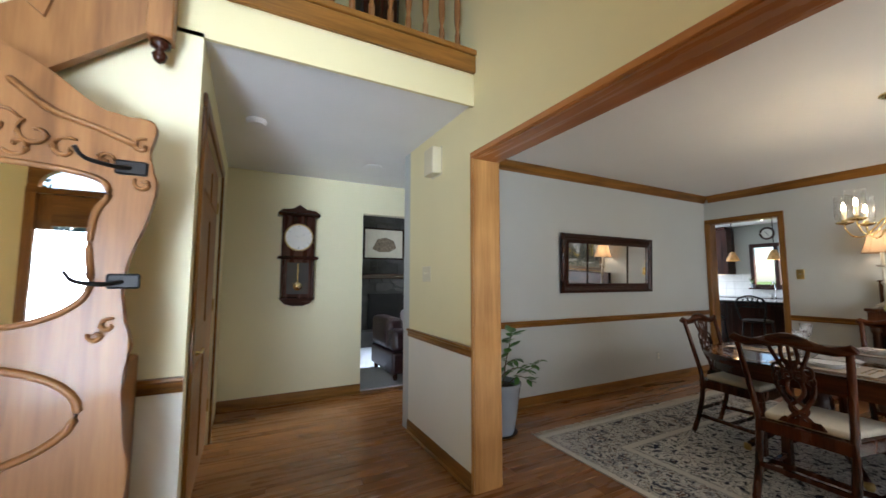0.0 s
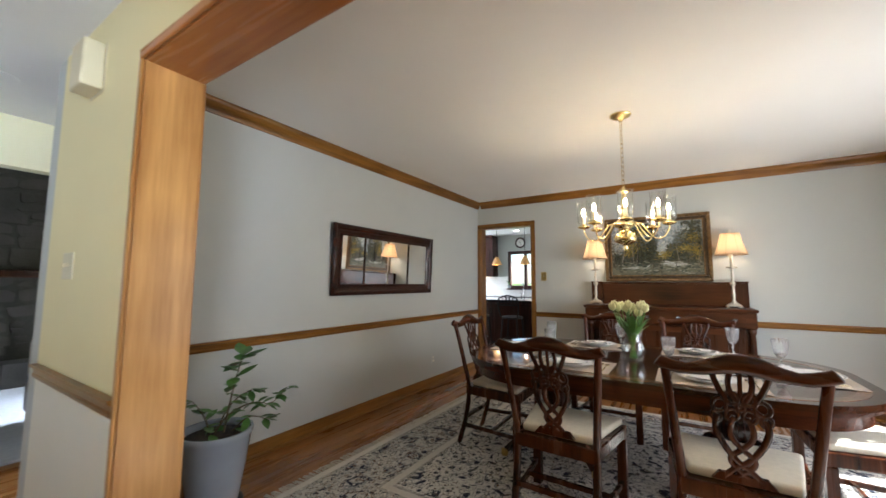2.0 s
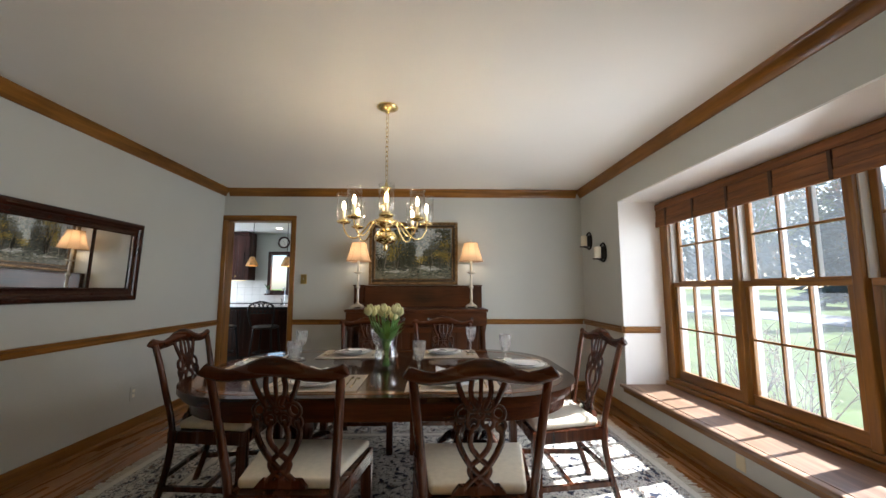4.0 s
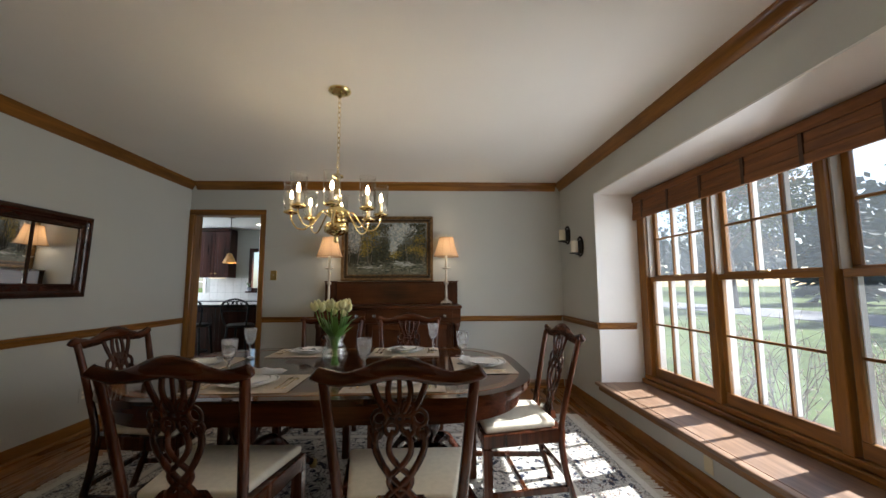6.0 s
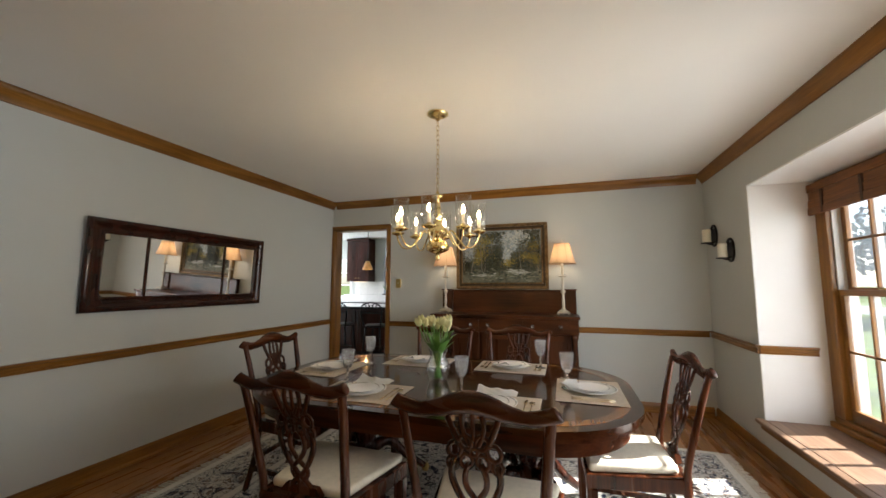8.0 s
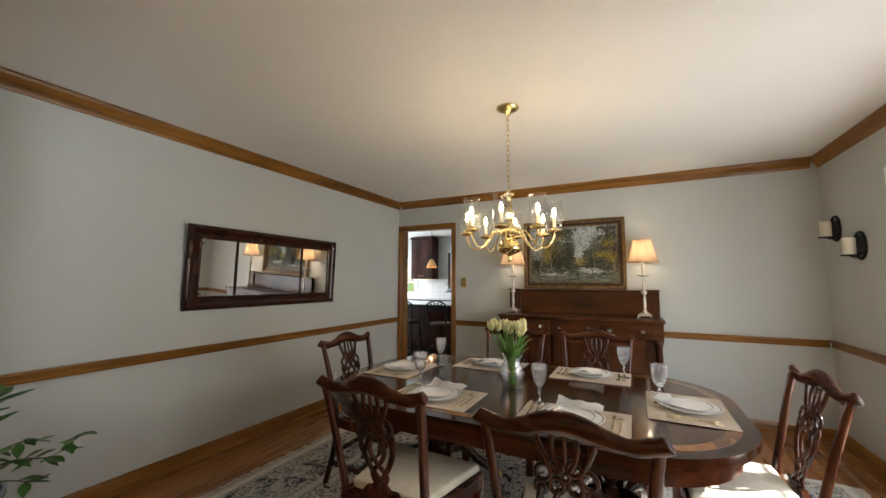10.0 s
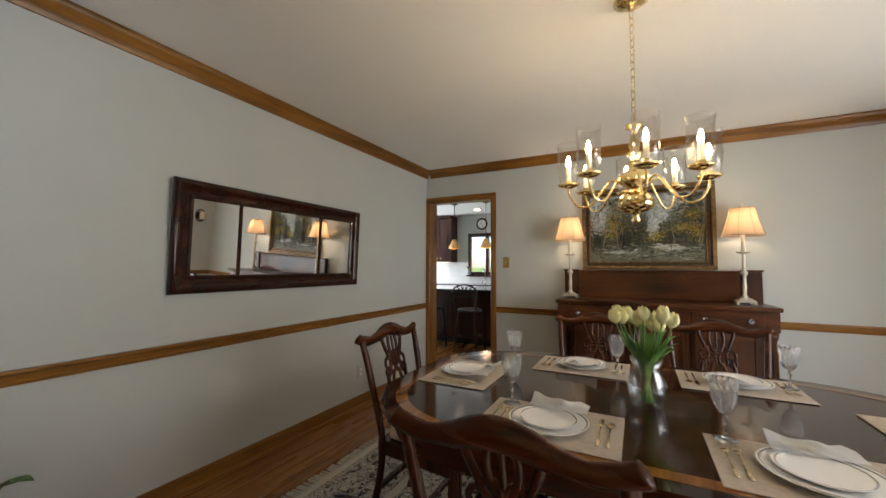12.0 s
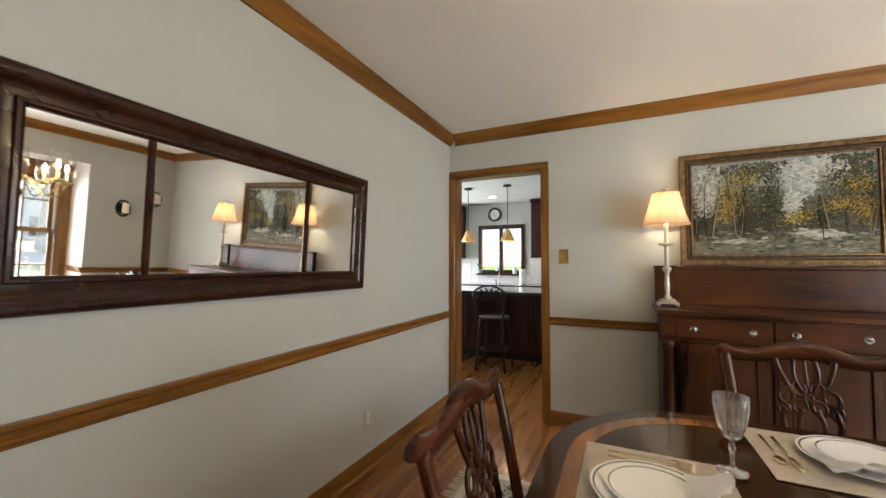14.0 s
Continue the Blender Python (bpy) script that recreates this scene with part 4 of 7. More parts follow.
def make_lamp(at):
    lp = thing("table_lamp", "lit candlestick table lamp with ivory empire shade", "lamp", "lamps on the sideboard", at)
    bm = boxed(-0.062, 0.062, -0.062, 0.062, 0.014, 0.030, 0.004)
    box(bm, -0.045, 0.045, -0.045, 0.045, 0.030, 0.044, 0.004)
    for sx in (-1, 1):
        for sy in (-1, 1):
            box(bm, sx * 0.055 - 0.009, sx * 0.055 + 0.009, sy * 0.055 - 0.009, sy * 0.055 + 0.009, 0.0, 0.014)
    part("base", bm, M["stick"], lp)
    part("stem", lathe(bmesh.new(), [(0.030, 0.044), (0.022, 0.060), (0.012, 0.075), (0.014, 0.09), (0.017, 0.13), (0.012, 0.20), (0.013, 0.22), (0.026, 0.238), (0.027, 0.252), (0.013, 0.268), (0.012, 0.29), (0.014, 0.36), (0.010, 0.385), (0.012, 0.40)], 16), M["stick"], lp, smooth=True)
    part("drip_pan", lathe(bmesh.new(), [(0.010, 0.400), (0.044, 0.410), (0.048, 0.420), (0.014, 0.412)], 18), M["stick"], lp, smooth=True)
    part("candle_sleeve", lathe(bmesh.new(), [(0.014, 0.414), (0.014, 0.552), (0.009, 0.557)], 14), M["candle"], lp, smooth=True)
    part("light_bulb", lathe(bmesh.new(), [(0.010, 0.5575), (0.020, 0.585), (0.024, 0.610), (0.015, 0.635), (0.0, 0.645)], 14), M["bulb"], lp, smooth=True)
    bm = bmesh.new()
    seg = 40
    ra = [bm.verts.new((0.143 * math.cos(2 * math.pi * i / seg), 0.143 * math.sin(2 * math.pi * i / seg), 0.545)) for i in range(seg)]
    rm = [bm.verts.new((0.107 * math.cos(2 * math.pi * i / seg), 0.107 * math.sin(2 * math.pi * i / seg), 0.655)) for i in range(seg)]
    rb = [bm.verts.new((0.082 * math.cos(2 * math.pi * i / seg), 0.082 * math.sin(2 * math.pi * i / seg), 0.768)) for i in range(seg)]
    for p, q in ((ra, rm), (rm, rb)):
        for i in range(seg):
            bm.faces.new((p[i], p[(i + 1) % seg], q[(i + 1) % seg], q[i]))
    shade_ob = part("shade", bm, M["shade"], lp, "pleated ivory cloth shade, glowing", smooth=True)
    for i in range(8):                                  # seams between the panels
        a = 2 * math.pi * (i + 0.5) / 8
        part("seam", tube(bmesh.new(), [(r * math.cos(a), r * math.sin(a), z) for r, z in ((0.1435, 0.548), (0.1077, 0.655), (0.0827, 0.766))], 0.0018, 5), M["shade_edge"], shade_ob)
    for r, z in ((0.144, 0.547), (0.083, 0.766)):
        part("shade_trim", tube(bmesh.new(), [(r * math.cos(2 * math.pi * i / seg), r * math.sin(2 * math.pi * i / seg), z) for i in range(seg)], 0.003, 5, closed=True), M["shade_edge"], shade_ob)
    part("finial", lathe(bmesh.new(), [(0.004, 0.645), (0.004, 0.775), (0.011, 0.785), (0.007, 0.797), (0.0, 0.808)], 10), M["stick"], lp, smooth=True)
    return lp


lamp = make_lamp((5.53, 1.272, BTOP + 0.0005))
copy_thing(lamp, pose(5.53, -0.062, BTOP + 0.0005))
for y in (1.272, -0.062):
    bulb("sideboard_lamp_light", (5.53, y, BTOP + 0.66), 0.50, WARM, 0.03)

# ---------------------------------------------------------------- painting over the sideboard
PY0, PY1, PZ0, PZ1 = 0.088, 1.172, 1.2505, 2.022
pic = thing("painting", "framed oil painting of an autumn woodland road", "painting")


def frame_ring(y0, y1, z0, z1, w, x0, x1, bev=0.006):
    bm = bmesh.new()
    box(bm, x0, x1, y0, y1, z0, z0 + w, bev), box(bm, x0, x1, y0, y1, z1 - w, z1, bev)
    box(bm, x0, x1, y0, y0 + w, z0 + w, z1 - w, bev), box(bm, x0, x1, y1 - w, y1, z0 + w, z1 - w, bev)
    return bm


part("frame", frame_ring(PY0, PY1, PZ0, PZ1, 0.035, E - 0.050, E - 0.004), M["gilt"], pic, "carved antique gilt outer frame")
part("inner_moulding", frame_ring(PY0 + 0.035, PY1 - 0.035, PZ0 + 0.035, PZ1 - 0.035, 0.028, E - 0.034, E - 0.006), M["gilt_dark"], pic)
part("slip", frame_ring(PY0 + 0.063, PY1 - 0.063, PZ0 + 0.063, PZ1 - 0.063, 0.012, E - 0.040, E - 0.008, 0.003), M["gilt"], pic)
bm = bmesh.new()
rng = random.Random(11)
for i in range(64):                                     # carved beads round the frame
    y = PY0 + 0.012 + (PY1 - PY0 - 0.024) * i / 63
    for z in (PZ0 + 0.016, PZ1 - 0.016):
        lathe(bm, [(0.0, -0.006), (0.007, 0.0), (0.0, 0.006)], 6, (E - 0.0505, y, z), "y")
tagged(part("beading", bm, M["gilt"], pic), kind="stuff")
CY0, CY1, CZ0, CZ1 = PY0 + 0.075, PY1 - 0.075, PZ0 + 0.075, PZ1 - 0.075


def canvas_paint():
    """Oil ground: pale sky above, dim wood and a light road below."""
    m = bpy.data.materials.new("oil_ground")
    m.use_nodes = True
    t = m.node_tree
    b = t.nodes["Principled BSDF"]
    socket(b, "Roughness", 0.5)
    co = t.nodes.new("ShaderNodeTexCoord")
    sep = t.nodes.new("ShaderNodeSeparateXYZ")
    t.links.new(co.outputs["Object"], sep.inputs[0])
    nz = t.nodes.new("ShaderNodeTexNoise")
    socket(nz, "Scale", 16.0), socket(nz, "Detail", 6.0)
    t.links.new(co.outputs["Object"], nz.inputs["Vector"])
    a = t.nodes.new("ShaderNodeMapRange")
    a.inputs["From Min"].default_value, a.inputs["From Max"].default_value = CZ0, CZ1
    t.links.new(sep.outputs["Z"], a.inputs["Value"])
    s = t.nodes.new("ShaderNodeMath")
    s.operation = "MULTIPLY_ADD"
    t.links.new(nz.outputs["Fac"], s.inputs[0])
    s.inputs[1].default_value = 0.5
    t.links.new(a.outputs[0], s.inputs[2])
    r = t.nodes.new("ShaderNodeValToRGB")
    e = r.color_ramp.elements
    e[0].position, e[0].color = 0.12, (0.05, 0.055, 0.035, 1)
    e[1].position, e[1].color = 1.25, (0.26, 0.29, 0.29, 1)
    for p, c in ((0.34, (0.14, 0.135, 0.09)), (0.46, (0.06, 0.06, 0.035)), (0.70, (0.06, 0.065, 0.045)), (0.92, (0.13, 0.15, 0.14))):
        e.new(p).color = (*c, 1)
    t.links.new(s.outputs[0], r.inputs["Fac"])
    t.links.new(r.outputs["Color"], b.inputs["Base Color"])
    return m


part("canvas", boxed(E - 0.022, E - 0.010, CY0, CY1, CZ0, CZ1), canvas_paint(), pic)


def paint_mat(name, cols):
    m = bpy.data.materials.new(name)
    m.use_nodes = True
    t = m.node_tree
    g = t.nodes.new("ShaderNodeNewGeometry")
    r = t.nodes.new("ShaderNodeValToRGB")
    r.color_ramp.interpolation = "CONSTANT"
    e = r.color_ramp.elements
    e[0].position, e[0].color = 0.0, (*cols[0], 1)
    e[1].position, e[1].color = 1.0 / len(cols), (*cols[1], 1)
    for i, c in enumerate(cols[2:]):
        e.new((i + 2) / len(cols)).color = (*c, 1)
    t.links.new(g.outputs["Random Per Island"], r.inputs["Fac"])
    t.links.new(r.outputs["Color"], t.nodes["Principled BSDF"].inputs["Base Color"])
    socket(t.nodes["Principled BSDF"], "Roughness", 0.6), socket(t.nodes["Principled BSDF"], "Specular IOR Level", 0.15)
    return m


def dabs(name, count, spots, size, cols, depth, seed, level=False):
    """Brush dabs scattered about spots (side 0..1 seen from the room, height 0..1, spread, spread)."""
    r = random.Random(seed)
    bm = bmesh.new()
    for _ in range(count):
        cu, cv, su, sv = r.choice(spots)
        u, v = r.gauss(cu, su), r.gauss(cv, sv)
        if not (0.01 < u < 0.99 and 0.01 < v < 0.985):
            continue
        y, z = CY1 - u * (CY1 - CY0), CZ0 + v * (CZ1 - CZ0)
        a, w, h = (r.gauss(0, 0.12) if level else r.uniform(0, math.pi)), size * r.uniform(0.5, 1.3), size * r.uniform(0.2, 0.45)
        x = E - 0.0225 - depth - r.random() * 0.0012
        vs = []
        for du, dv in ((-1, -0.6), (0, -1), (1, -0.5), (1, 0.6), (0, 1), (-1, 0.5)):
            du, dv = du * w, dv * h
            yy = min(max(y + du * math.cos(a) - dv * math.sin(a), CY0), CY1)
            zz = min(max(z + du * math.sin(a) + dv * math.cos(a), CZ0), CZ1)
            vs.append(bm.verts.new((x, yy, zz)))
        bm.faces.new(vs)
    return tagged(part(name, bm, paint_mat(name, cols), pic), kind="stuff")


DARKS = ((0.030, 0.036, 0.024), (0.045, 0.045, 0.025), (0.065, 0.058, 0.030), (0.020, 0.024, 0.018))
dabs("underwood_paint", 2600, ((0.30, 0.62, 0.12, 0.2), (0.45, 0.55, 0.07, 0.22), (0.80, 0.62, 0.12, 0.2), (0.93, 0.6, 0.06, 0.25), (0.70, 0.42, 0.10, 0.08), (0.18, 0.45, 0.10, 0.10), (0.4, 0.9, 0.15, 0.05), (0.85, 0.9, 0.10, 0.06)), 0.014, ((0.055, 0.060, 0.036), (0.085, 0.082, 0.045), (0.040, 0.045, 0.032), (0.12, 0.105, 0.05), (0.10, 0.115, 0.095)), 0.0, 12)
dabs("sky_paint", 760, ((0.06, 0.70, 0.035, 0.14), (0.13, 0.78, 0.03, 0.12), (0.10, 0.58, 0.03, 0.10), (0.580, 0.62, 0.020, 0.13), (0.60, 0.80, 0.035, 0.08), (0.66, 0.88, 0.06, 0.05), (0.57, 0.50, 0.012, 0.06), (0.64, 0.72, 0.03, 0.08), (0.73, 0.90, 0.05, 0.04)), 0.023, ((0.44, 0.47, 0.46), (0.52, 0.52, 0.46), (0.33, 0.37, 0.38), (0.25, 0.29, 0.29), (0.38, 0.39, 0.35)), 0.0014, 1)
dabs("dark_wood_paint", 1500, ((0.44, 0.46, 0.035, 0.12), (0.46, 0.64, 0.035, 0.14), (0.40, 0.33, 0.06, 0.05), (0.36, 0.42, 0.05, 0.10), (0.70, 0.36, 0.05, 0.05), (0.84, 0.70, 0.05, 0.12), (0.96, 0.6, 0.02, 0.2), (0.5, 0.27, 0.25, 0.025), (0.05, 0.36, 0.03, 0.08)), 0.008, DARKS, 0.0028, 2)
dabs("yellow_leaf_paint", 1700, ((0.20, 0.70, 0.03, 0.12), (0.21, 0.48, 0.04, 0.07), (0.28, 0.55, 0.05, 0.10), (0.32, 0.80, 0.04, 0.06), (0.60, 0.38, 0.04, 0.04), (0.84, 0.48, 0.06, 0.035), (0.90, 0.68, 0.05, 0.05), (0.94, 0.42, 0.03, 0.06)), 0.0075, ((0.40, 0.275, 0.045), (0.28, 0.20, 0.035), (0.46, 0.36, 0.10), (0.14, 0.11, 0.03), (0.17, 0.16, 0.045), (0.07, 0.07, 0.03)), 0.0042, 3)
dabs("ground_paint", 420, ((0.5, 0.10, 0.28, 0.05), (0.2, 0.17, 0.12, 0.03), (0.85, 0.13, 0.1, 0.05)), 0.020, ((0.16, 0.16, 0.11), (0.09, 0.10, 0.075), (0.24, 0.24, 0.18), (0.05, 0.06, 0.045), (0.12, 0.115, 0.07)), 0.0054, 4, True)
dabs("road_paint", 90, ((0.66, 0.225, 0.05, 0.015), (0.72, 0.19, 0.06, 0.015), (0.25, 0.14, 0.10, 0.015)), 0.020, ((0.46, 0.46, 0.42), (0.36, 0.36, 0.31), (0.24, 0.24, 0.19)), 0.0068, 5, True)
bm = bmesh.new()
for _ in range(20):
    u = rng.choice((rng.uniform(0.02, 0.14), rng.uniform(0.25, 0.36), rng.uniform(0.72, 0.98)))
    y, z0 = CY1 - u * (CY1 - CY0), CZ0 + rng.uniform(0.15, 0.24) * (CZ1 - CZ0)
    hgt = rng.uniform(0.45, 0.75) * (CZ1 - CZ0)
    pts = [(E - 0.0300, min(max(y + rng.uniform(-0.02, 0.02) * k, CY0 + 0.004), CY1 - 0.004), min(z0 + hgt * k / 3, CZ1 - 0.004)) for k in range(4)]
    tube(bm, pts, [0.004, 0.0032, 0.0024, 0.0012], 4)
tagged(part("trunk_paint", bm, paint_mat("trunk_paint", ((0.05, 0.045, 0.035), (0.03, 0.028, 0.02), (0.24, 0.22, 0.17), (0.06, 0.05, 0.03))), pic), kind="stuff")

# ---------------------------------------------------------------- long wall mirror
mir = thing("wall_mirror", "long dark-framed wall mirror in three panes", "mirror")
MX0, MX1, MZ0, MZ1 = 2.868, 4.388, 1.108, 1.755
mir.matrix_basis = pose(0, 2.963, MZ0, 2.4, 0, 0)
ht = MZ1 - MZ0


def mframe(x0, x1, z0, z1, w, y0, y1, bev):
    bm = bmesh.new()
    box(bm, x0, x1, y0, y1, z0, z0 + w, bev, 2), box(bm, x0, x1, y0, y1, z1 - w, z1, bev, 2)
    box(bm, x0, x0 + w, y0, y1, z0 + w, z1 - w, bev, 2), box(bm, x1 - w, x1, y0, y1, z0 + w, z1 - w, bev, 2)
    return bm


def mitred(x0, x1, z0, z1, profile):
    """A moulded frame with mitred corners; profile: (inset, y) from the outer back edge inwards."""
    bm = bmesh.new()
    loops = [[bm.verts.new(c) for c in ((x0 + d, y, z0 + d), (x1 - d, y, z0 + d), (x1 - d, y, z1 - d), (x0 + d, y, z1 - d))] for d, y in profile]
    for p, q in zip(loops, loops[1:] + loops[:1]):
        for k in range(4):
            bm.faces.new((p[k], p[(k + 1) % 4], q[(k + 1) % 4], q[k]))
    bmesh.ops.recalc_face_normals(bm, faces=list(bm.faces))
    return bm


part("frame", mitred(MX0, MX1, 0, ht, ((0, -0.002), (0, -0.022), (0.004, -0.030), (0.012, -0.036), (0.022, -0.037), (0.034, -0.033), (0.046, -0.025), (0.058, -0.019), (0.072, -0.016), (0.084, -0.016), (0.084, -0.004), (0.04, -0.002))), M["frame_dark"], mir, smooth=35)
part("lip", mitred(MX0 + 0.0845, MX1 - 0.0845, 0.0845, ht - 0.0845, ((0, -0.006), (0, -0.020), (0.004, -0.025), (0.012, -0.026), (0.0205, -0.020), (0.0205, -0.006))), M["frame_dark"], mir, smooth=35)
G0, G1 = MX0 + 0.105, MX1 - 0.105
BARS = (3.263, 3.937)
xs = [G0, BARS[0], BARS[1], G1]
for i in range(3):
    part("mirror_pane", boxed(xs[i] + (0.011 if i else 0), xs[i + 1] - (0.011 if i < 2 else 0), -0.012, -0.007, 0.105, ht - 0.105), M["mirror"], mir, "silvered mirror glass")
for x in BARS:
    part("divider", boxed(x - 0.011, x + 0.011, -0.020, -0.006, 0.105, ht - 0.105, 0.004), M["frame_dark"], mir)

# ---------------------------------------------------------------- chandelier
CX, CYY = 3.54, 0.70
ch = thing("chandelier", "polished brass eight-arm chandelier with clear hurricane glasses", "chandelier", at=(CX, CYY, 0))
part("canopy", lathe(bmesh.new(), [(0.070, CEIL - 0.0005), (0.072, CEIL - 0.010), (0.045, CEIL - 0.026), (0.018, CEIL - 0.034), (0.010, CEIL - 0.05)], 24), M["brass"], ch, smooth=True)
z, k = CEIL - 0.050, 0
while z > 1.905:
    bm = bmesh.new()
    a = radians(45 + 90 * (k % 2))
    pts = [(0.010 * math.cos(t) * math.cos(a), 0.010 * math.cos(t) * math.sin(a), z - 0.018 + 0.021 * math.sin(t)) for t in [2 * math.pi * i / 12 for i in range(12)]]
    part("chain_link", tube(bm, pts, 0.0022, 5, closed=True), M["brass"], ch, smooth=True)
    z -= 0.033
    k += 1
part("column", lathe(bmesh.new(), [(0.004, 1.915), (0.012, 1.897), (0.008, 1.885), (0.034, 1.878), (0.036, 1.868), (0.014, 1.858), (0.016, 1.82), (0.024, 1.79), (0.017, 1.765), (0.030, 1.755), (0.030, 1.745), (0.016, 1.73), (0.030, 1.708), (0.022, 1.69), (0.046, 1.672), (0.066, 1.645), (0.068, 1.625), (0.030, 1.602), (0.026, 1.588), (0.056, 1.574), (0.076, 1.545), (0.071, 1.517), (0.042, 1.502), (0.018, 1.494), (0.012, 1.48), (0.018, 1.466), (0.010, 1.452), (0.0, 1.448)], 28), M["brass"], ch, smooth=True)
for i in range(8):
    a = radians(8 + 45 * i)
    c, s = math.cos(a), math.sin(a)
    arm = spline([(0.060 * c, 0.060 * s, 1.625), (0.095 * c, 0.095 * s, 1.642), (0.135 * c, 0.135 * s, 1.590), (0.185 * c, 0.185 * s, 1.535), (0.235 * c, 0.235 * s, 1.540), (0.266 * c, 0.266 * s, 1.590), (0.270 * c, 0.270 * s, 1.622)], 5)
    ar = part("arm", tube(bmesh.new(), arm, 0.0052, 8), M["brass"], ch, smooth=True)
    at = (0.270 * c, 0.270 * s, 0)
    part("drip_pan", lathe(bmesh.new(), [(0.008, 1.618), (0.040, 1.628), (0.047, 1.638), (0.043, 1.638), (0.012, 1.634), (0.016, 1.65), (0.013, 1.655)], 18, at), M["brass"], ar, smooth=True)
    part("candle_sleeve", lathe(bmesh.new(), [(0.0105, 1.6555), (0.0105, 1.715), (0.007, 1.718)], 12, at), M["candle"], ar, smooth=True)
    part("flame_bulb", lathe(bmesh.new(), [(0.006, 1.7185), (0.0100, 1.732), (0.0090, 1.745), (0.0040, 1.764), (0.0, 1.771)], 10, at), M["flame"], ar, "lit flame-shaped bulb", smooth=True)
    gl = part("hurricane_glass", lathe(bmesh.new(), [(0.024, 1.640), (0.039, 1.654), (0.0465, 1.682), (0.0475, 1.72), (0.0460, 1.762), (0.0470, 1.80), (0.0495, 1.820), (0.0480, 1.820), (0.0455, 1.80), (0.0445, 1.762), (0.0460, 1.72), (0.0450, 1.683), (0.0375, 1.656), (0.0225, 1.642)], 20, at, hollow=True), M["hurricane"], ar, "clear flared hurricane glass", smooth=True)
    gl.visible_shadow = False

# ---------------------------------------------------------------- place settings: seen from the sitter, v points across the table


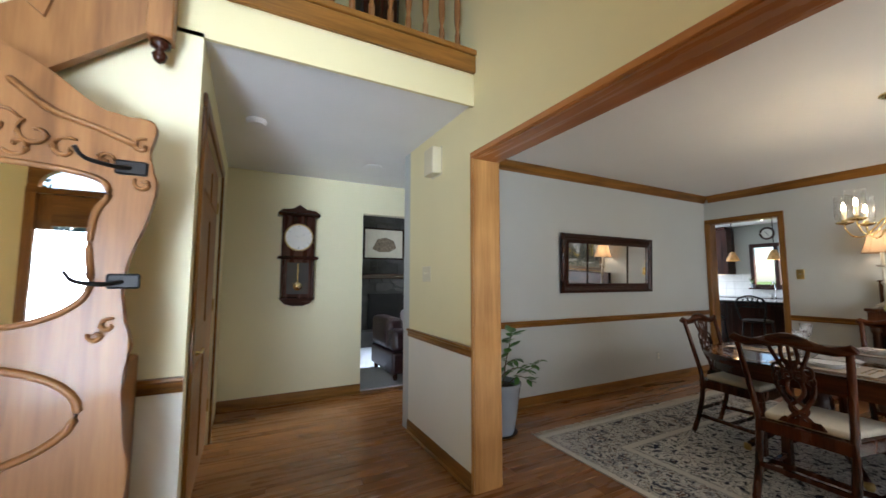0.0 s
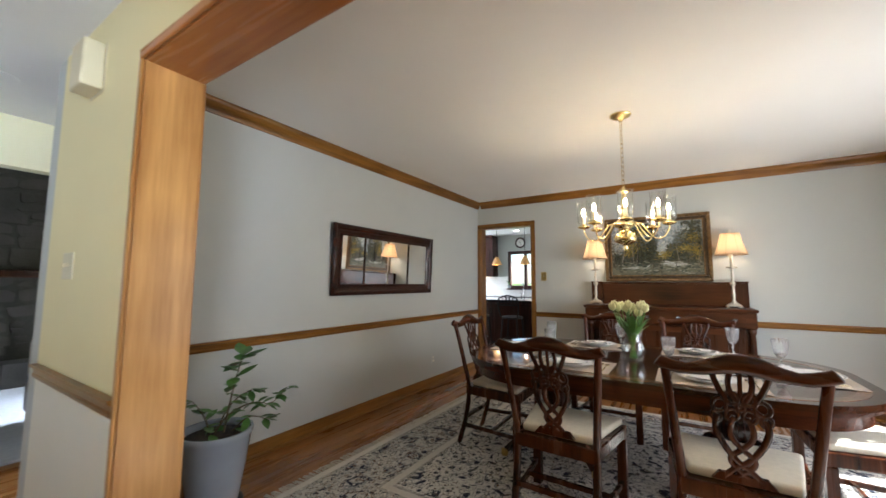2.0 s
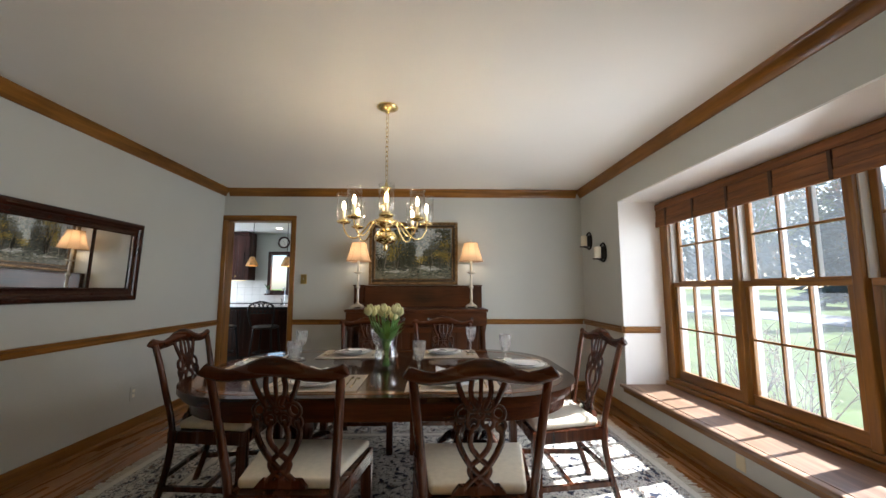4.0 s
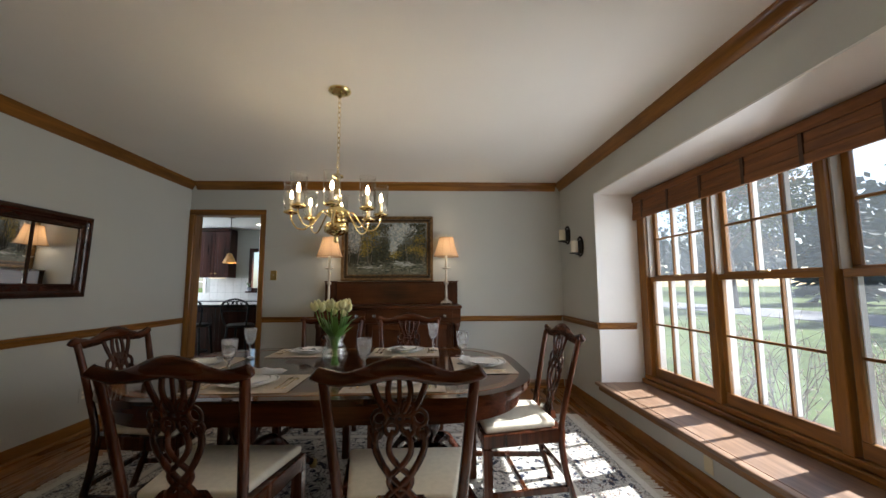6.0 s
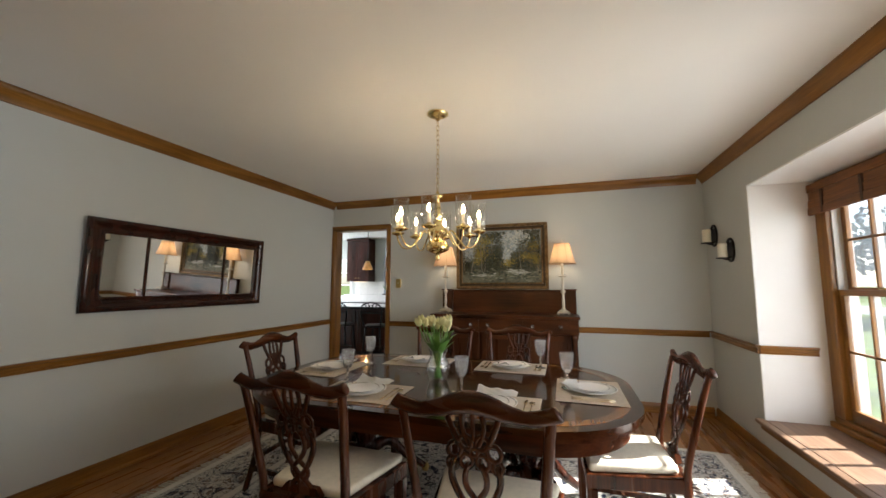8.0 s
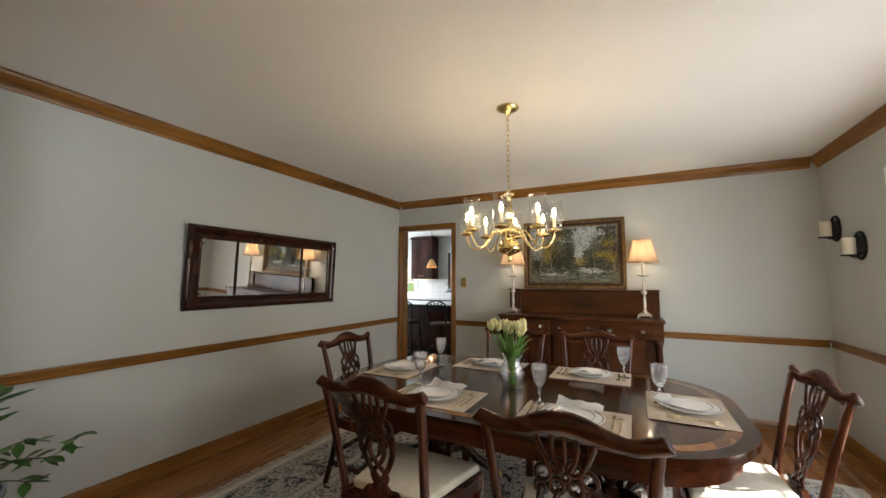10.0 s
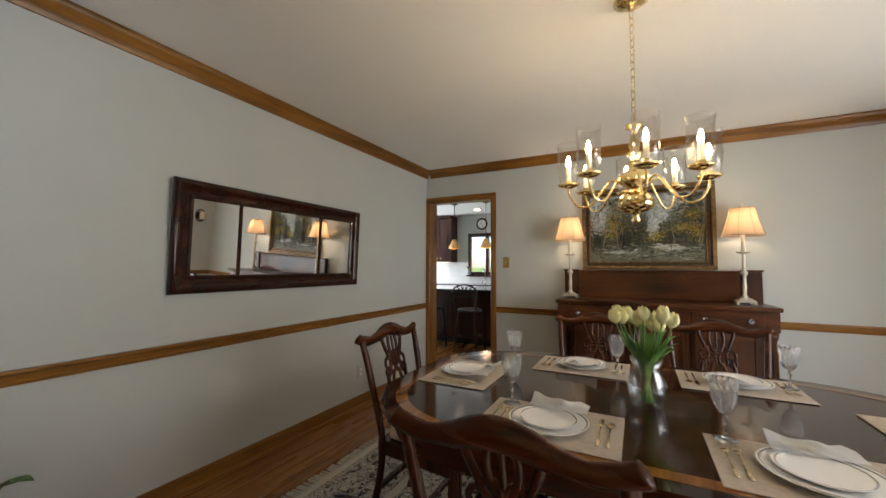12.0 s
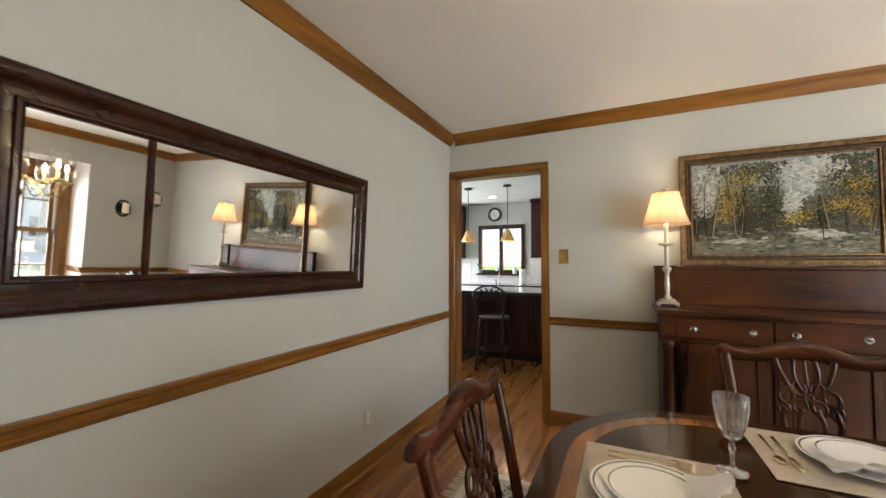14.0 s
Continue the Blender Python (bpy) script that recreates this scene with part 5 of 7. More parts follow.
def make_setting(at, turn):
    """A mat, two plates, a napkin, cutlery and a goblet, each a thing of its own."""
    m = pose(*at, 0, 0, turn)
    made = []

    def put(ob):
        ob.matrix_basis = m @ ob.matrix_basis
        made.append(ob)
        return ob
    bm = boxed(-0.235, 0.235, -0.17, 0.17, 0.001, 0.004, 0.001)
    mat_ob = tagged(part("placemat", bm, M["linen"]), "woven oatmeal placemat on the polished table", "placemat", "placemats")
    put(mat_ob)
    dp = thing("dinner_plate", "white china dinner plate with a silver band", "plate", "dinner plates", (0, -0.01, 0.0042))
    part("plate_body", lathe(bmesh.new(), [(0.0, 0.003), (0.075, 0.003), (0.080, 0.0), (0.085, 0.003), (0.095, 0.010), (0.134, 0.017), (0.135, 0.019), (0.094, 0.014), (0.082, 0.008), (0.0, 0.007)], 40), M["china"], dp, smooth=50)
    part("rim_band", lathe(bmesh.new(), [(0.124, 0.0178), (0.1265, 0.0186), (0.1290, 0.0190), (0.1285, 0.0180)], 40, hollow=True), M["china_rim"], dp, "thin silver rim line", smooth=True)
    put(dp)
    sp = thing("salad_plate", "small white china plate stacked on a dinner plate", "plate", "salad plates", (0, -0.01, 0.0130))
    part("plate_body", lathe(bmesh.new(), [(0.0, 0.003), (0.055, 0.003), (0.060, 0.0), (0.064, 0.004), (0.100, 0.014), (0.101, 0.016), (0.064, 0.009), (0.0, 0.007)], 36), M["china"], sp, smooth=50)
    part("rim_band", lathe(bmesh.new(), [(0.091, 0.0140), (0.093, 0.0150), (0.095, 0.0155), (0.0945, 0.0142)], 36, hollow=True), M["china_rim"], sp, smooth=True)
    put(sp)
    bm = bmesh.new()
    nu, nv = 25, 11
    grid = []
    for i in range(nu):
        row = []
        for j in range(nv):
            u, v = i / (nu - 1), j / (nv - 1)
            x = -0.085 + 0.205 * u
            y = 0.058 + v * (0.072 + 0.022 * math.sin(u * 7.5 + 0.5) + 0.005 * math.sin(u * 17 + 1))
            crease = 0.5 + 0.5 * math.cos(u * 3.2 * math.pi + 0.4)
            z = 0.0335 + v * v * (0.010 + 0.020 * crease * (0.5 + 0.5 * math.sin(u * 4 + 0.6))) - 0.010 * max(0, u - 0.85) * 6 * v + 0.0015 * math.sin(v * 9 + u * 21)
            row.append(bm.verts.new((x, y, max(z, 0.0325))))
        grid.append(row)
    for i in range(nu - 1):
        for j in range(nv - 1):
            bm.faces.new((grid[i][j], grid[i + 1][j], grid[i + 1][j + 1], grid[i][j + 1]))
    bmesh.ops.solidify(bm, geom=list(bm.faces), thickness=-0.003)
    put(tagged(part("napkin", bm, M["napkin"], smooth=True), "folded white linen napkin laid on the plates", "napkin", "napkins"))

    def cutlery(name, x, label, head):
        bm = bmesh.new()
        pts = [(x, -0.11, 0.0062), (x, -0.06, 0.0068), (x, 0.0, 0.0085), (x, 0.035, 0.0095)]
        tube(bm, pts, [0.0055, 0.0045, 0.003, 0.003], 6, 0.45)
        if head == "spoon":
            tube(bm, [(x, 0.035, 0.0095), (x, 0.045, 0.0085), (x, 0.062, 0.0075), (x, 0.078, 0.0085), (x, 0.086, 0.0095)], [0.003, 0.011, 0.016, 0.012, 0.003], 8, 0.25)
        elif head == "knife":
            tube(bm, [(x, 0.035, 0.0090), (x, 0.06, 0.0085), (x, 0.095, 0.0085), (x, 0.115, 0.0080)], [0.006, 0.010, 0.009, 0.002], 6, 0.18)
        else:
            tube(bm, [(x, 0.035, 0.0095), (x, 0.045, 0.0085), (x, 0.056, 0.0085)], [0.003, 0.011, 0.012], 6, 0.25)
            for d in (-0.009, -0.003, 0.003, 0.009):
                tube(bm, [(x + d, 0.055, 0.0085), (x + d, 0.080, 0.0080), (x + d * 0.9, 0.095, 0.0095)], 0.0014, 4)
        put(tagged(part(name, bm, M["silver"], smooth=True), label, name.split("_")[-1], name + "s"))
    cutlery("dinner_fork", -0.165, "gilt-edged dinner fork beside a plate", "fork")
    cutlery("salad_fork", -0.195, "small gilt-edged salad fork on a placemat", "fork")
    cutlery("table_knife", 0.165, "gilt-edged table knife beside a plate", "knife")
    cutlery("tea_spoon", 0.195, "gilt-edged teaspoon on a placemat", "spoon")
    return made


first = make_setting((3.115, 0.985, TH + 0.0016), -90)
base = pose(3.115, 0.985, TH + 0.0016, 0, 0, -90).inverted()
for x, y, r in ((3.10, 0.285, -90), (3.57, 1.485, 180), (3.50, -0.185, 0), (3.965, 0.98, 90), (3.965, 0.295, 90)):
    for ob in first:
        copy_thing(ob, pose(x, y, TH + 0.0016, 0, 0, r) @ base @ ob.matrix_basis)

gb = thing("water_goblet", "cut crystal water goblet standing by a placemat", "goblet", "water goblets", (3.24, 1.156, TH + 0.0058))
bm = lathe(bmesh.new(), [(0.006, 0.080), (0.018, 0.088), (0.028, 0.108), (0.034, 0.138), (0.0375, 0.168), (0.0385, 0.192), (0.0365, 0.192), (0.0355, 0.168), (0.0315, 0.138), (0.0255, 0.110), (0.014, 0.094), (0.0, 0.090)], 28)
for v in bm.verts:                                      # cut flutes
    r_ = math.hypot(v.co.x, v.co.y)
    if 0.02 < r_ and v.co.z < 0.175:
        k_ = 1 + 0.035 * math.cos(14 * math.atan2(v.co.y, v.co.x))
        v.co.x, v.co.y = v.co.x * k_, v.co.y * k_
part("bowl", bm, M["crystal"], gb)
part("stem", lathe(bmesh.new(), [(0.0, 0.0005), (0.034, 0.0005), (0.034, 0.003), (0.012, 0.007), (0.006, 0.016), (0.005, 0.05), (0.009, 0.058), (0.006, 0.068), (0.006, 0.0798)], 14), M["crystal"], gb, smooth=True)
for x, y, z in ((3.243, 0.463, 0.0058), (3.785, 1.305, 0.0058), (3.52, -0.075, 0.0058), (4.00, 0.098, 0.0058), (3.90, 0.80, 0.0058)):
    copy_thing(gb, pose(x, y, TH + z))

# ---------------------------------------------------------------- tulips
vs = thing("tulip_vase", "clear glass vase of pale yellow tulips", "vase", at=(3.48, 0.675, TH + 0.0005))
gv = part("vase", lathe(bmesh.new(), [(0.0, 0.006), (0.052, 0.006), (0.050, 0.0), (0.056, 0.003), (0.068, 0.05), (0.074, 0.085), (0.058, 0.125), (0.046, 0.150), (0.062, 0.185), (0.060, 0.185), (0.043, 0.150), (0.055, 0.124), (0.071, 0.085), (0.065, 0.05), (0.050, 0.012), (0.0, 0.010)], 30), M["vase_glass"], vs, smooth=True)
gv.visible_shadow = False
rng = random.Random(5)
for i in range(15):
    a, sp_ = 2 * math.pi * i / 15 * 2.4, 0.03 + 0.075 * ((i * 7 % 15) / 15)
    top = (sp_ * math.cos(a) * 1.15, sp_ * math.sin(a) * 1.15, 0.315 + rng.uniform(-0.03, 0.03) - 0.25 * max(0, sp_ - 0.07))
    pts = spline([(-0.02 * math.cos(a), -0.02 * math.sin(a), 0.015), (0.008 * math.cos(a), 0.008 * math.sin(a), 0.15), (top[0] * 0.7, top[1] * 0.7, 0.24), top], 4)
    st = part("stem", tube(bmesh.new(), pts, 0.0035, 6), M["stem"], vs, smooth=True)
    bm = bmesh.new()
    out = Vector((math.cos(a), math.sin(a), 0)) * sp_ * 2.0 + Vector((0, 0, 1))
    rot = Vector((0, 0, 1)).rotation_difference(out.normalized()).to_matrix().to_4x4()
    rings = []
    for h, rr in ((0.0, 0.006), (0.008, 0.016), (0.020, 0.0225), (0.032, 0.0220), (0.044, 0.0170), (0.052, 0.0105)):
        lobe = 0.06 + 0.16 * h / 0.052
        rings.append([bm.verts.new(Matrix.Translation(top) @ rot @ Vector((rr * (1 + lobe * math.cos(3 * q)) * math.cos(q), rr * (1 + lobe * math.cos(3 * q)) * math.sin(q), h * (1 + 0.14 * math.cos(3 * q))))) for q in [2 * math.pi * k / 18 for k in range(18)]])
    for p, q in zip(rings, rings[1:]):
        for k in range(18):
            bm.faces.new((p[k], p[(k + 1) % 18], q[(k + 1) % 18], q[k]))
    bm.faces.new(rings[0]), bm.faces.new(rings[-1])
    part("tulip_bloom", bm, M["petal"], st, "closed pale yellow tulip head", smooth=True)


def blade(bm, pts, widths, side):
    """A leaf along points."""
    prev = None
    for p, w in zip(pts, widths):
        p, s = Vector(p), Vector(side) * w
        cur = [bm.verts.new(p - s), bm.verts.new(p + Vector((0, 0, -w * 0.35))), bm.verts.new(p + s)]
        if prev:
            for q in range(2):
                bm.faces.new((prev[q], prev[q + 1], cur[q + 1], cur[q]))
        prev = cur


for i in range(14):
    a = 2 * math.pi * i / 14 + 0.2
    rr, hh = rng.uniform(0.07, 0.12), rng.uniform(0.22, 0.30)
    pts = spline([(0.01 * math.cos(a), 0.01 * math.sin(a), 0.09), (0.03 * math.cos(a), 0.03 * math.sin(a), 0.17), (rr * 0.7 * math.cos(a), rr * 0.7 * math.sin(a), hh - 0.02), (rr * math.cos(a), rr * math.sin(a), hh)], 4)
    n = len(pts)
    bm = bmesh.new()
    blade(bm, pts, [0.004 + 0.013 * math.sin(math.pi * k / (n - 1)) for k in range(n)], (-math.sin(a), math.cos(a), 0))
    part("leaf", bm, M["stem"], vs, smooth=True)

# ---------------------------------------------------------------- potted citrus by the opening
PX, PYY = 1.80, 2.60
pt = thing("potted_plant", "spindly citrus plant in a grey-blue glazed pot", "plant", at=(PX, PYY, 0))
part("saucer", lathe(bmesh.new(), [(0.0, 0.001), (0.13, 0.001), (0.15, 0.018), (0.145, 0.020), (0.12, 0.008), (0.0, 0.008)], 30), M["iron"], pt, smooth=True)
part("pot", lathe(bmesh.new(), [(0.0, 0.0085), (0.115, 0.0085), (0.128, 0.04), (0.155, 0.22), (0.176, 0.375), (0.184, 0.385), (0.184, 0.41), (0.170, 0.41), (0.164, 0.365), (0.0, 0.365)], 36), M["pot"], pt, smooth=40)
part("soil", lathe(bmesh.new(), [(0.0, 0.388), (0.08, 0.385), (0.165, 0.372)], 24), M["soil"], pt, smooth=True)
rng = random.Random(21)
limbs = [((0.02, -0.02), [(0.05, -0.03, 0.55), (0.07, -0.06, 0.72), (0.10, -0.05, 0.80)]), ((-0.03, 0.02), [(0.05, 0.0, 0.46), (0.20, 0.0, 0.50), (0.34, 0.02, 0.46), (0.44, 0.0, 0.54)]), ((0.0, 0.05), [(0.10, 0.06, 0.50), (0.24, 0.10, 0.545), (0.32, 0.10, 0.53)]), ((-0.04, -0.04), [(-0.10, -0.08, 0.5), (-0.18, -0.10, 0.62)]), ((0.04, 0.0), [(0.13, -0.08, 0.45), (0.24, -0.10, 0.41)])]
for (bx, by), pts in limbs:
    path = spline([(bx, by, 0.335)] + pts, 4)
    br = part("branch", tube(bmesh.new(), path, [0.006 - 0.0045 * i / (len(path) - 1) for i in range(len(path))], 6), M["twig"], pt, smooth=True)
    for i in range(2, len(path)):
        for _ in range(1 if i < 6 else 2):
            p, a = path[i], rng.uniform(0, 6.28)
            big = 1.9 if path[i].z > 0.6 else 1.2
            ln, dr = rng.uniform(0.05, 0.085) * big, Vector((math.cos(a), math.sin(a), rng.uniform(-0.5, 0.7))).normalized()
            sd = dr.cross(Vector((0, 0, 1))).normalized()
            bm = bmesh.new()
            blade(bm, [p + dr * ln * k / 5 + Vector((0, 0, -0.02 * (k / 5) ** 2)) for k in range(6)], [0.001, 0.012 * big, 0.018 * big, 0.017 * big, 0.010 * big, 0.001], sd)
            part("leaf", bm, M["leaf"], br, smooth=True)

# ---------------------------------------------------------------- sconces, switches, outlets


def make_sconce(x, z):
    sc = thing("candle_sconce", "black iron wall sconce holding an ivory pillar candle", "sconce", "wall sconces", (x, S, z))
    part("backplate", tube(bmesh.new(), [(0.075 * math.cos(t), 0.008, 0.10 * math.sin(t)) for t in [2 * math.pi * i / 20 for i in range(20)]], 0.010, 6, closed=True), M["iron"], sc, smooth=True)
    part("backplate_disc", lathe(bmesh.new(), [(0.070, 0.001), (0.070, 0.006), (0.0, 0.0062)], 20, axis="y"), M["iron"], sc)
    part("tray", lathe(bmesh.new(), [(0.05, -0.075), (0.052, -0.066), (0.0, -0.068)], 18, (0, 0.068, 0)), M["iron"], sc)
    part("arm", tube(bmesh.new(), [(0, 0.006, -0.06), (0, 0.04, -0.085), (0, 0.068, -0.075)], 0.006, 6), M["iron"], sc)
    part("candle", lathe(bmesh.new(), [(0.036, -0.0675), (0.037, 0.055), (0.030, 0.062), (0.0, 0.058)], 20, (0, 0.068, 0)), M["candle"], sc, "ivory pillar candle", smooth=40)
    return sc


make_sconce(5.47, 1.77)
make_sconce(5.12, 1.60)


def make_switch(at, turn, label, toggles=1):
    """A wall plate that faces +x from its own base."""
    s = thing("light_switch", label, "switch", "", at, turn)
    part("plate", boxed(0.0005, 0.006, -0.036 * toggles, 0.036 * toggles, -0.058, 0.058, 0.002), M["brass_dull"] if toggles == 1 and "brass" in label else M["ivory"], s)
    for i in range(toggles):
        y = (i - (toggles - 1) / 2) * 0.046
        part("toggle", boxed(0.006, 0.016, y - 0.005, y + 0.005, -0.004, 0.012, 0.002), M["ivory"], s)
    return s


make_switch((E, 1.965, 1.32), 180, "brass light switch plate on the grey wall")
make_switch((W0, 2.62, 1.29), 180, "ivory double light switch on the hall wall", 2)
ot = thing("wall_outlet", "pale painted electric outlet low on the grey wall", "outlet", at=(4.49, N, 0.31))
part("plate", boxed(-0.035, 0.035, -0.006, -0.0005, -0.057, 0.057, 0.002), M["wall"], ot)
for z in (-0.02, 0.02):
    part("socket", boxed(-0.015, 0.015, -0.0075, -0.006, z - 0.013, z + 0.013, 0.002), M["daylit_and_socket"], ot)
ot2 = thing("wall_outlet", "ivory electric outlet under the window seat", "outlet", at=(3.43, S, 0.16))
part("plate", boxed(-0.035, 0.035, 0.0005, 0.006, -0.045, 0.045, 0.002), M["ivory"], ot2)

# ---------------------------------------------------------------- hall and foyer
dr = tagged(new("door_2"), "closed six-panel oak door with a brass lever", "door", kind="structure")
part("slab", boxed(-0.355, -0.318, 2.115, 3.405, 0.008, 2.045), M["oak"], dr)
for y0, y1 in ((2.25, 2.70), (2.82, 3.27)):
    for z0, z1 in ((0.16, 0.78), (0.98, 1.62), (1.74, 1.94)):
        part("panel", boxed(-0.3178, -0.308, y0, y1, z0, z1, 0.008), M["oak"], dr)
lv = part("rose", lathe(bmesh.new(), [(0.030, 0.0), (0.030, 0.004), (0.012, 0.010), (0.010, 0.045), (0.0, 0.046)], 18, (-0.3177, 2.185, 0.885), "x"), M["brass"], dr, "polished brass rose", smooth=True)
part("lever", tube(bmesh.new(), spline([(-0.275, 2.183, 0.885), (-0.270, 2.20, 0.886), (-0.268, 2.25, 0.883), (-0.270, 2.305, 0.888)], 4), [0.009] * 4 + [0.008] * 5 + [0.007] * 4, 8), M["brass"], lv, "polished brass lever", smooth=True)
for z in (0.3, 1.05, 1.80):
    part("hinge", boxed(-0.3178, -0.306, 3.39, 3.405, z - 0.045, z + 0.045), M["brass_dull"], dr)
for y0, y1 in ((2.03, 2.10), (3.42, 3.49)):
    part("casing", boxed(-0.2995, -0.282, y0, y1, 0, 2.06, 0.005), M["trim_z"], dr)
part("casing", boxed(-0.2995, -0.282, 2.03, 3.49, 2.0605, 2.13, 0.005), M["trim_y"], dr)

wc = thing("wall_clock", "carved walnut regulator wall clock with a pendulum", "clock", at=(0.37, 4.2, 0))
part("case", boxed(-0.160, 0.160, -0.12, -0.003, 1.06, 1.90, 0.008), M["mahogany_z"], wc)
bm = boxed(-0.205, 0.205, -0.15, -0.003, 1.90, 1.935, 0.008)
prism(bm, [(-0.195, 1.9355), (0.195, 1.9355), (0.165, 1.965), (0.07, 1.975), (0.0, 2.02), (-0.07, 1.975), (-0.165, 1.965)], -0.13, -0.02, "y")
part("crest", bm, M["mahogany_x"], wc)
part("middle_ledge", boxed(-0.195, 0.195, -0.145, -0.003, 1.455, 1.485, 0.008), M["mahogany_x"], wc)
part("base", prism(bmesh.new(), [(-0.175, 1.0595), (0.175, 1.0595), (0.12, 1.0), (0.05, 0.98), (-0.05, 0.98), (-0.12, 1.0)], -0.13, -0.003, "y"), M["mahogany_x"], wc)
part("dial", lathe(bmesh.new(), [(0.130, -0.1205), (0.130, -0.128), (0.0, -0.1285)], 32, (0, 0, 1.68), "y"), M["dial"], wc, "white enamel dial")
part("bezel", tube(bmesh.new(), [(0.134 * math.cos(t), -0.126, 1.68 + 0.134 * math.sin(t)) for t in [2 * math.pi * i / 32 for i in range(32)]], 0.008, 6, closed=True), M["brass_dull"], wc, smooth=True)
for i in range(12):
    a = math.pi / 6 * i
    part("hour_mark", tube(bmesh.new(), [(0.096 * math.sin(a), -0.1292, 1.68 + 0.096 * math.cos(a)), (0.118 * math.sin(a), -0.1292, 1.68 + 0.118 * math.cos(a))], 0.004, 4, 0.2), M["black"], wc)
for a, ln in ((5.2, 0.05), (1.0, 0.075)):
    part("hand", tube(bmesh.new(), [(0, -0.131, 1.68), (ln * math.sin(a), -0.131, 1.68 + ln * math.cos(a))], 0.003, 4, 0.3), M["black"], wc)
part("door_glass", boxed(-0.105, 0.105, -0.1235, -0.1205, 1.10, 1.42), plain("dark_clock_glass", (0.05, 0.055, 0.06), 0.03, var=0.1, spec=1.0, coat=1.0), wc)
part("pendulum", lathe(bmesh.new(), [(0.0, -0.134), (0.040, -0.130), (0.042, -0.126), (0.0, -0.124)], 24, (0.0, 0, 1.18), "y"), M["brass"], wc, smooth=True)
part("pendulum_rod", boxed(-0.004, 0.004, -0.128, -0.124, 1.20, 1.41), M["brass_dull"], wc)
for sg in (-1, 1):
    part("side_column", lathe(bmesh.new(), [(0.012, 1.075), (0.018, 1.10), (0.012, 1.14), (0.016, 1.25), (0.012, 1.37), (0.018, 1.42), (0.012, 1.45)], 12, (sg * 0.140, -0.128, 0)), M["mahogany_z"], wc, smooth=True)

cb = thing("door_chime", "ivory plastic door chime box on the hall wall", "door chime", at=(W0, 2.45, 2.12))
part("cover", boxed(-0.075, -0.002, -0.075, 0.075, -0.10, 0.10, 0.008, 2), M["ivory"], cb)
part("backplate", boxed(-0.0018, -0.0002, -0.085, 0.085, -0.108, 0.108), M["ivory"], cb)
sm = thing("smoke_detector", "round white smoke detector on the hall ceiling", "smoke detector", at=(-0.07, 2.85, HALL))
part("body", lathe(bmesh.new(), [(0.065, -0.0005), (0.067, -0.018), (0.055, -0.034), (0.0, -0.037)], 26), M["white"], sm, smooth=40)
rl = thing("recessed_light", "round white recessed downlight in the hall ceiling", "downlight", at=(0.98, 3.52, HALL))
part("trim_ring", lathe(bmesh.new(), [(0.085, -0.0005), (0.085, -0.006), (0.06, -0.010), (0.0, -0.006)], 26), M["white"], rl, smooth=40)

# gallery edge and balustrade
gr = thing("gallery_balustrade", "turned oak balustrade along the upstairs gallery", "balustrade")
part("fascia_trim", boxed(-0.42, W0 - 0.001, JAMB - 0.03, JAMB - 0.002, 2.545, 2.655, 0.005), M["trim_x"], gr)
part("nosing", boxed(-0.42, W0 - 0.001, JAMB - 0.045, JAMB + 0.09, 2.6555, 2.69, 0.008, 2), M["trim_x"], gr)
bal = [(0.018, 2.6905), (0.018, 2.80), (0.010, 2.82), (0.020, 2.88), (0.022, 2.95), (0.012, 3.20), (0.010, 3.34), (0.016, 3.36), (0.016, 3.52)]
first_b = part("baluster", lathe(bmesh.new(), bal, 10, (-0.30, JAMB + 0.03, 0)), M["oak"], gr, smooth=True)
for i in range(1, 13):
    b2 = new("baluster", first_b.data)
    b2.parent, b2.location = gr, (0.112 * i, 0, 0)
part("handrail", boxed(-0.42, W0 - 0.001, JAMB + 0.0, JAMB + 0.06, 3.5205, 3.58, 0.015, 2), M["trim_x"], gr)
uc = thing("upstairs_cabinet", "dark wooden cabinet standing on the upstairs gallery", "cabinet", at=(0.78, 2.75, 2.6905))
part("body", boxed(-0.16, 0.16, 0, 0.4, -0.07, 1.35, 0.005), M["black"], uc)
part("door", boxed(-0.14, 0.14, -0.015, -0.001, 0.0, 1.30, 0.004), M["mahogany_z"], uc)

# stair rising to the gallery
sr = thing("staircase", "oak staircase with newel, turned balusters and carved string", "stairs")
part("newel", boxed(-0.485, -0.395, 1.81, 1.895, 2.23, 3.6, 0.006), M["oak"], sr)
part("newel_drop", lathe(bmesh.new(), [(0.0, 2.13), (0.02, 2.145), (0.028, 2.17), (0.014, 2.19), (0.036, 2.205), (0.036, 2.2295)], 16, (-0.44, 1.852, 0)), M["mahogany_z"], sr, smooth=True)
part("string", prism(bmesh.new(), [(-0.486, 2.25), (-0.486, 2.56), (-2.55, 0.90), (-2.55, 0.55), (-2.2, 0.83)], 1.84, 1.88, "y"), M["oak"], sr, "cut oak stair string")
